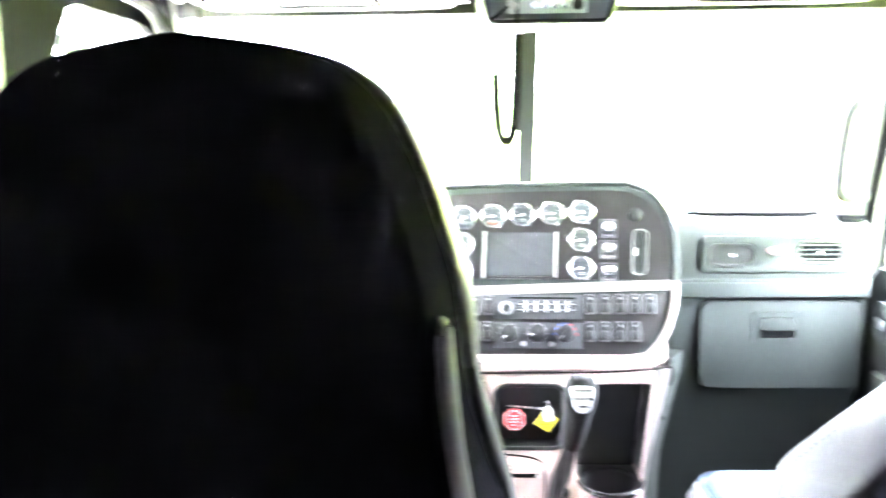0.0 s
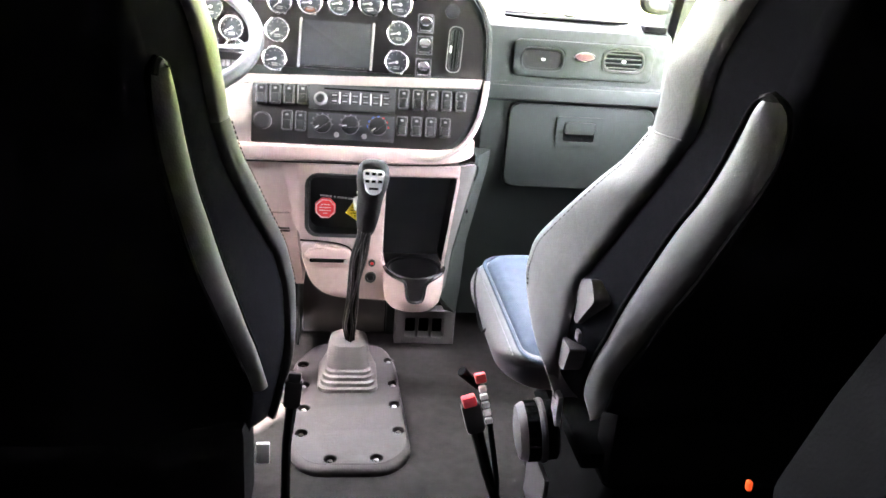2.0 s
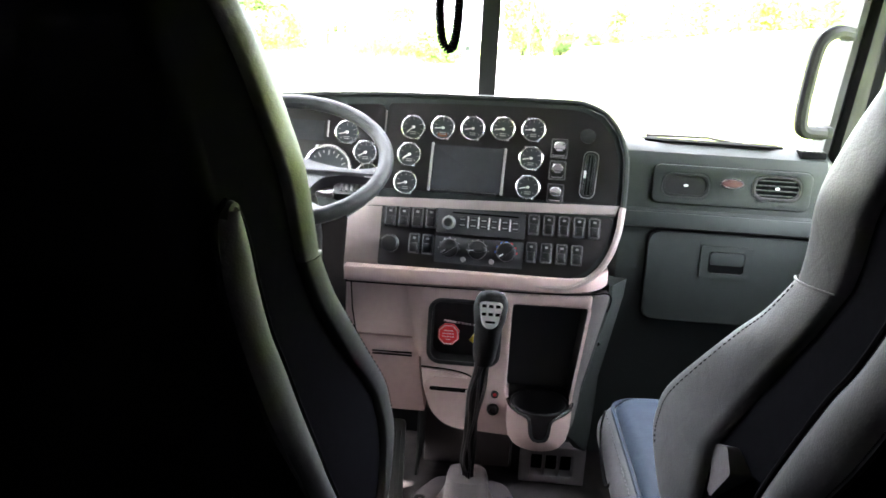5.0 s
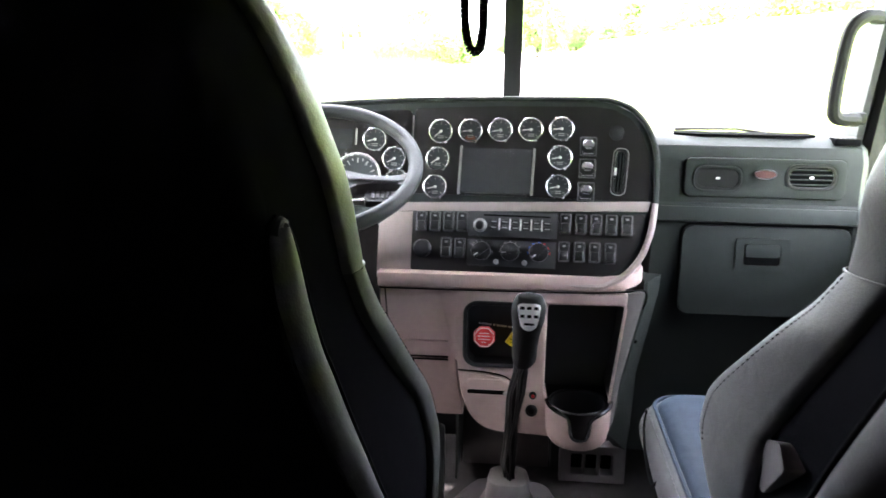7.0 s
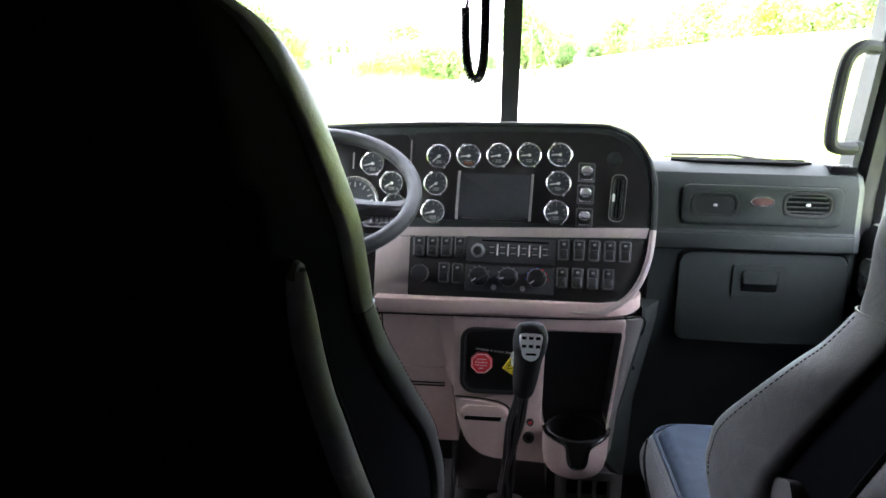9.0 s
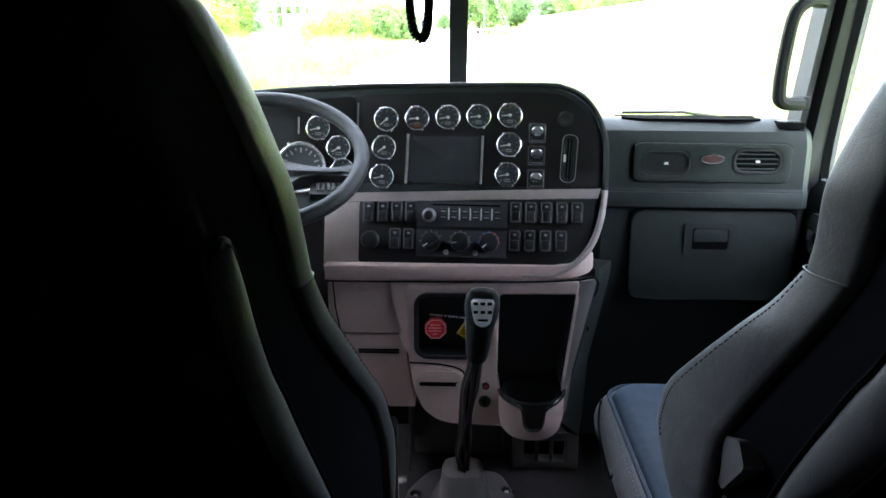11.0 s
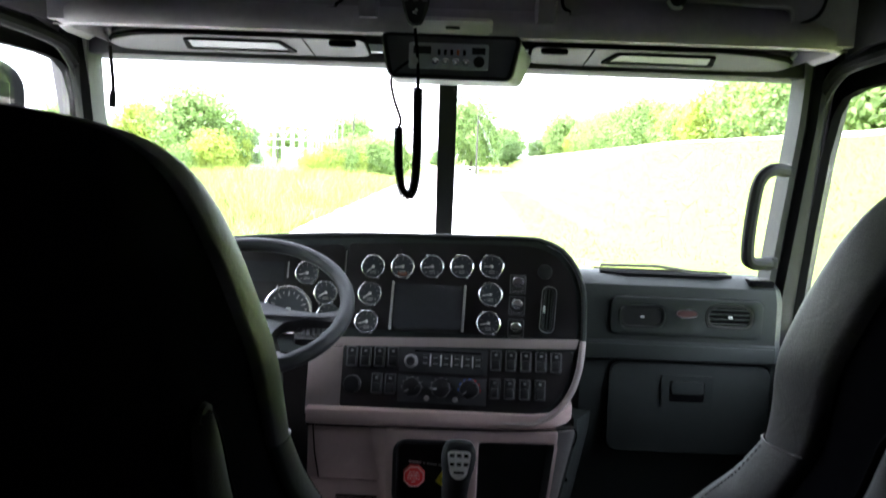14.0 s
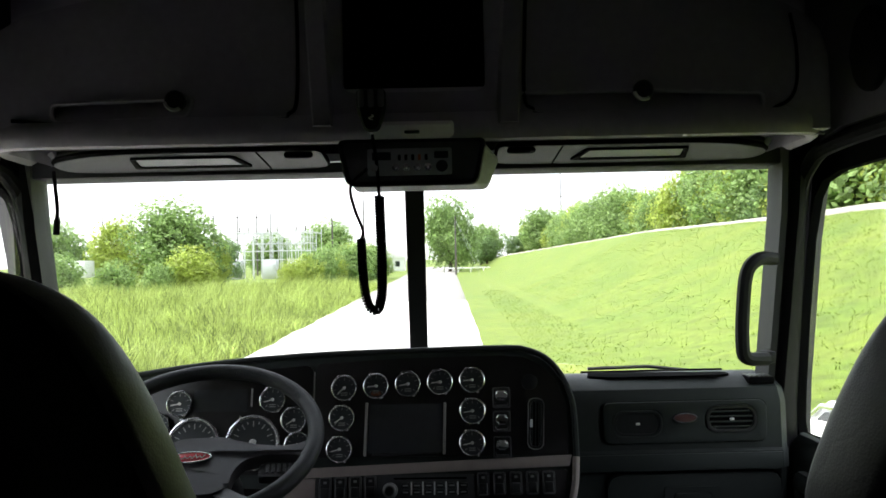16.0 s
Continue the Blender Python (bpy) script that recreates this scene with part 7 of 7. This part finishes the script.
for i in range(50):
    y = 20 + 3.2 * i + rng.uniform(-1.2, 1.2)
    tpl = (LIME, OAK, LIME, OAK, LIME, DARK, OAK)[i % 7]
    k = (1.0 - 0.25 * min(1.0, max(0.0, (y - 58) / 18)) + 0.05 * min(1.0, max(0.0, (y - 125) / 30))) * rng.uniform(0.98, 1.34)
    m = Matrix.Translation((bank_crest(y) + 8.0 + rng.uniform(-0.8, 2.5), y, GROUND + 2.6)) @ Matrix.Rotation(rng.uniform(0, 6), 4, "Z") @ Matrix.Diagonal((k * 0.95, k * 0.95, k, 1))
    copy_thing(tpl, m)

# tall grass on the left verge
rng = random.Random(31)
verts, faces = [], []
for i in range(80000):
    y = 14 + 62 * rng.random() ** 1.6
    x = -5.1 - 0.2 * rng.random() - (26 + 0.2 * y) * rng.random() ** 1.3
    z = height(x, y)
    edge = min(1.0, (-5.0 - x) / 2.5)
    clump = math.sin(x * 0.7 + 2 * math.sin(y * 0.23)) + 0.8 * math.sin(x * 1.9 + 1.3 * math.sin(y * 0.61 + 1)) * math.sin(y * 0.8 + x * 0.3)
    h = rng.uniform(0.3, 0.95) * (0.35 + 0.65 * edge) * (0.85 + 0.42 * clump) + 0.05
    if y > 40 and rng.random() < 0.25:
        h += rng.uniform(0.2, 0.7) * edge
    q, w = rng.uniform(0, 6.3), rng.uniform(0.007, 0.02)
    lean = Vector((rng.gauss(0, 0.45), rng.gauss(0, 0.45), 0)) * h
    u = Vector((math.cos(q), math.sin(q), 0)) * w
    p = Vector((x, y, z - 0.02))
    k = len(verts)
    mid = p + lean * 0.35 + Vector((0, 0, h * 0.6))
    verts += [p - u, p + u, mid + u * 0.8, mid - u * 0.8, p + lean + Vector((0, 0, h))]
    faces += [(k, k + 1, k + 2, k + 3), (k + 3, k + 2, k + 4)]
me = bpy.data.meshes.new("tall_grass")
me.from_pydata(verts, [], faces)
me.materials.append(TALL_GRASS)
tagged(put("tall_grass", me, Matrix.Identity(4)), "tall yellow-green grass along the verge", "grass", kind="stuff")
# tufts on the bank
verts, faces = [], []
for i in range(36000):
    y = 5 + 55 * rng.random() ** 1.5
    x = 2.2 + 0.02 * y + 15 * rng.random()
    z = height(x, y)
    q, w, h = rng.uniform(0, 6.3), rng.uniform(0.015, 0.03), rng.uniform(0.02, 0.06)
    u = Vector((math.cos(q), math.sin(q), 0)) * w
    p = Vector((x, y, z - 0.01))
    k = len(verts)
    verts += [p - u, p + u, p + Vector((rng.gauss(0, 0.04), rng.gauss(0, 0.04), h))]
    faces.append((k, k + 1, k + 2))
me = bpy.data.meshes.new("bank_grass")
me.from_pydata(verts, [], faces)
me.materials.append(GRASS_BLADE)
tagged(put("bank_grass", me, Matrix.Identity(4)), "short green grass tufts on the bank", "grass", kind="stuff")

# ---- far things ----
def pole(x, y, tall, arms, label):
    p = thing("utility_pole", (x, y, GROUND), label, "pole", "utility poles")
    part("mast", tube([(x, y, GROUND - 0.3), (x, y, GROUND + tall)], [0.16, 0.1], 8), WOOD_POLE, p)
    for z, w in arms:
        part("crossarm", box((x - w, y - 0.06, GROUND + z - 0.07), (x + w, y + 0.06, GROUND + z + 0.07)), WOOD_POLE, p)


pole(23.5, 145, 18.5, ((18.2, 1.1), (13.6, 1.0), (9.8, 1.0)), "tall grey pole with short crossarms")
pole(-15.7, 118, 9.3, (), "leaning pale utility pole")
pole(-42.6, 150, 12.0, ((11.6, 0.8),), "wooden pole of a two-pole line frame")
pole(-38.1, 150, 12.4, ((11.3, 5.2),), "wooden pole with a long crossarm")
pole(-34.4, 150, 12.2, (), "bare wooden utility pole")
pole(-31.7, 150, 12.2, (), "bare wooden utility pole")
pole(-64, 150, 12.2, (), "bare wooden utility pole")
pole(-12.0, 130, 14.5, (), "thin wooden utility pole by the lane")
pole(3.0, 118, 9.0, (), "pale pole with guy wires at the end of the lane")
for dx in (3.6, 4.4):
    single("guy_wire", tube([(3.0, 118, GROUND + 8.4), (3.0 + dx, 117, GROUND)], 0.016, 5), GALVANISED, "pale steel guy wire", "wire", "guy wires")

substation = thing("substation", (-26.5, 130, GROUND), "pale steel lattice of an electrical substation", "substation")
bays = [-33.5 + 1.5 * i for i in range(10)]
for x in bays:
    for gy in (124, 130, 136):
        part("column", box((x - 0.06, gy - 0.06, GROUND), (x + 0.06, gy + 0.06, GROUND + (7.4 if gy < 136 else 8.2))), GALVANISED, substation)
for gz in (3.0, 4.4, 5.6, 6.6, 7.4):
    for gy in (124, 130):
        part("beam", box((-33.7, gy - 0.05, GROUND + gz - 0.05), (-19.8, gy + 0.05, GROUND + gz + 0.05)), GALVANISED, substation)
for i, x in enumerate(bays):
    part("tie", box((x - 0.06, 124, GROUND + 7.3), (x + 0.06, 136, GROUND + 7.45)), GALVANISED, substation)
    if i < 9:
        rise = ((4.4, 6.6), (6.6, 4.4))[i % 2]
        part("brace", tube([(x, 124, GROUND + rise[0]), (x + 1.5, 124, GROUND + rise[1])], 0.05, 4), GALVANISED, substation)
        part("brace", tube([(x, 130, GROUND + rise[1]), (x + 1.5, 130, GROUND + rise[0])], 0.05, 4), GALVANISED, substation)
        part("insulator", lathe([(0.07, 0), (0.16, 0.15), (0.07, 0.3), (0.16, 0.45), (0.07, 0.6), (0.12, 0.8), (0.0, 1.0)], 8, Matrix.Translation((x + 0.75, 124, GROUND + 7.45))), WOOD_POLE if i % 3 else GALVANISED, substation)
for x in (-31.5, -26.0, -22.0):
    part("transformer", box((x - 1.1, 121, GROUND), (x + 1.1, 123, GROUND + 3.0), 0.1), GALVANISED, substation)
    part("transformer_fin", box((x - 0.8, 120.7, GROUND + 0.5), (x + 0.8, 121, GROUND + 2.4), 0.05), GALVANISED, substation)

shed = thing("white_house", (-9.5, 175, GROUND), "small white house with a grey roof beside the lane", "house")
part("wall", box((-13.0, 173, GROUND), (-7.0, 180, GROUND + 3.0)), SIDING, shed)
part("roof", loft([[(-13.4, 172.6, GROUND + 2.95), (-6.6, 172.6, GROUND + 2.95), (-10, 172.6, GROUND + 5.0)], [(-13.4, 180.4, GROUND + 2.95), (-6.6, 180.4, GROUND + 2.95), (-10, 180.4, GROUND + 5.0)]]), SIDING, shed)
for x in (-11.6, -8.6):
    part("window", box((x - 0.5, 172.95, GROUND + 1.0), (x + 0.5, 173.02, GROUND + 2.2)), DARK_GLASS, shed)
trailer = thing("white_trailer", (-40.5, 92, GROUND), "white box trailer behind the trees", "trailer")
part("box_body", box((-42.4, 86.0, GROUND + 1.3), (-39.0, 88.5, GROUND + 3.2), 0.05), SIDING, trailer)
for x in (-41.8, -40.6):
    part("wheel", lathe([(0.0, -0.12), (0.45, -0.12), (0.48, 0.0), (0.45, 0.12), (0.0, 0.12)], 16, facing((x, 86.2, GROUND + 0.48), (1, 0, 0), (0, -1, 0))), DEEP_BLACK, trailer)
fence = thing("lane_barrier", (8, 135, GROUND), "low white barrier at the end of the lane", "barrier")
for i in range(7):
    part("post", box((1.5 + 2.2 * i, 134.9, GROUND), (1.65 + 2.2 * i, 135.05, GROUND + 1.0)), SIDING, fence)
part("rail", box((1.5, 134.88, GROUND + 0.75), (14.9, 134.95, GROUND + 0.95)), SIDING, fence)


def parked_car(x, y):
    """A white saloon, its nose pointing ahead."""
    z0 = height(x, y)
    c = thing("parked_car", (x, y, z0), "white car parked on the grass beside the truck", "car")
    at = Matrix.Translation((x, y, z0))
    side = [(-2.2, 0.45), (-2.25, 0.75), (-2.15, 0.95), (-1.6, 1.0), (-0.9, 1.38), (-0.2, 1.46), (0.35, 1.4), (1.1, 1.0), (2.0, 0.85), (2.25, 0.7), (2.25, 0.4), (1.8, 0.25), (-1.8, 0.25)]
    rings = []
    for u, k in ((-0.88, 0.9), (-0.84, 0.98), (-0.6, 1.0), (0.6, 1.0), (0.84, 0.98), (0.88, 0.9)):
        rings.append([at @ Vector((u * (0.82 if z > 1.1 else 1.0), y_, (0.6 + (z - 0.6) * k) * 1.08)) for y_, z in side])
    part("body", loft(rings), TRUCK_PAINT, c, "white painted body")
    for s in (-1, 1):
        glass = [(-1.35, 1.11), (-0.8, 1.43), (-0.2, 1.49), (0.3, 1.43), (0.85, 1.1)]
        part("side_window", prism(glass[::-1] if s > 0 else glass, 0.01, at @ Matrix.Translation((s * 0.745 if s > 0 else s * 0.755, 0, 0.0)) @ YZ), DARK_GLASS, c, "dark side glass")
        part("window_rail", tube([at @ Vector((s * 0.75, y_, z)) for y_, z in ((-1.4, 1.12), (-0.8, 1.46), (-0.2, 1.52), (0.35, 1.46), (0.95, 1.1))], 0.02, 6), CHROME, c)
        for wy in (-1.4, 1.4):
            w = part("wheel", lathe([(0.0, -0.1), (0.3, -0.1), (0.32, 0.0), (0.3, 0.1), (0.0, 0.1)], 20, at @ facing((s * 0.82, wy, 0.31), (0, 1, 0), (s, 0, 0))), DEEP_BLACK, c)
            part("rim", lathe([(0.2, 0.1), (0.19, 0.12), (0.05, 0.11), (0.0, 0.12)], 18, at @ facing((s * 0.82, wy, 0.31), (0, 1, 0), (s, 0, 0))), BARE_METAL, w)
    part("windscreen", loft([[at @ Vector(p) for p in ((-0.66, 1.04, 1.115), (0.66, 1.04, 1.115), (0.6, 0.42, 1.48), (-0.6, 0.42, 1.48))], [at @ Vector(p) for p in ((-0.66, 1.06, 1.125), (0.66, 1.06, 1.125), (0.6, 0.44, 1.492), (-0.6, 0.44, 1.492))]]), DARK_GLASS, c)
    return c


parked_car(3.4, 3.2)

# the lane and everything along it climb gently ahead of the truck
SLOPE = Matrix.Rotation(radians(1.1), 4, "X")
OUTDOORS = {"ground", "road", "road_far", "crest_track", "tree", "bush", "tall_grass", "bank_grass", "utility_pole", "guy_wire", "substation", "white_house", "white_trailer", "lane_barrier", "parked_car"}
for ob in list(bpy.data.objects):
    if ob.parent is None and ob.name.split(".")[0] in OUTDOORS:
        ob.matrix_basis = SLOPE @ ob.matrix_basis
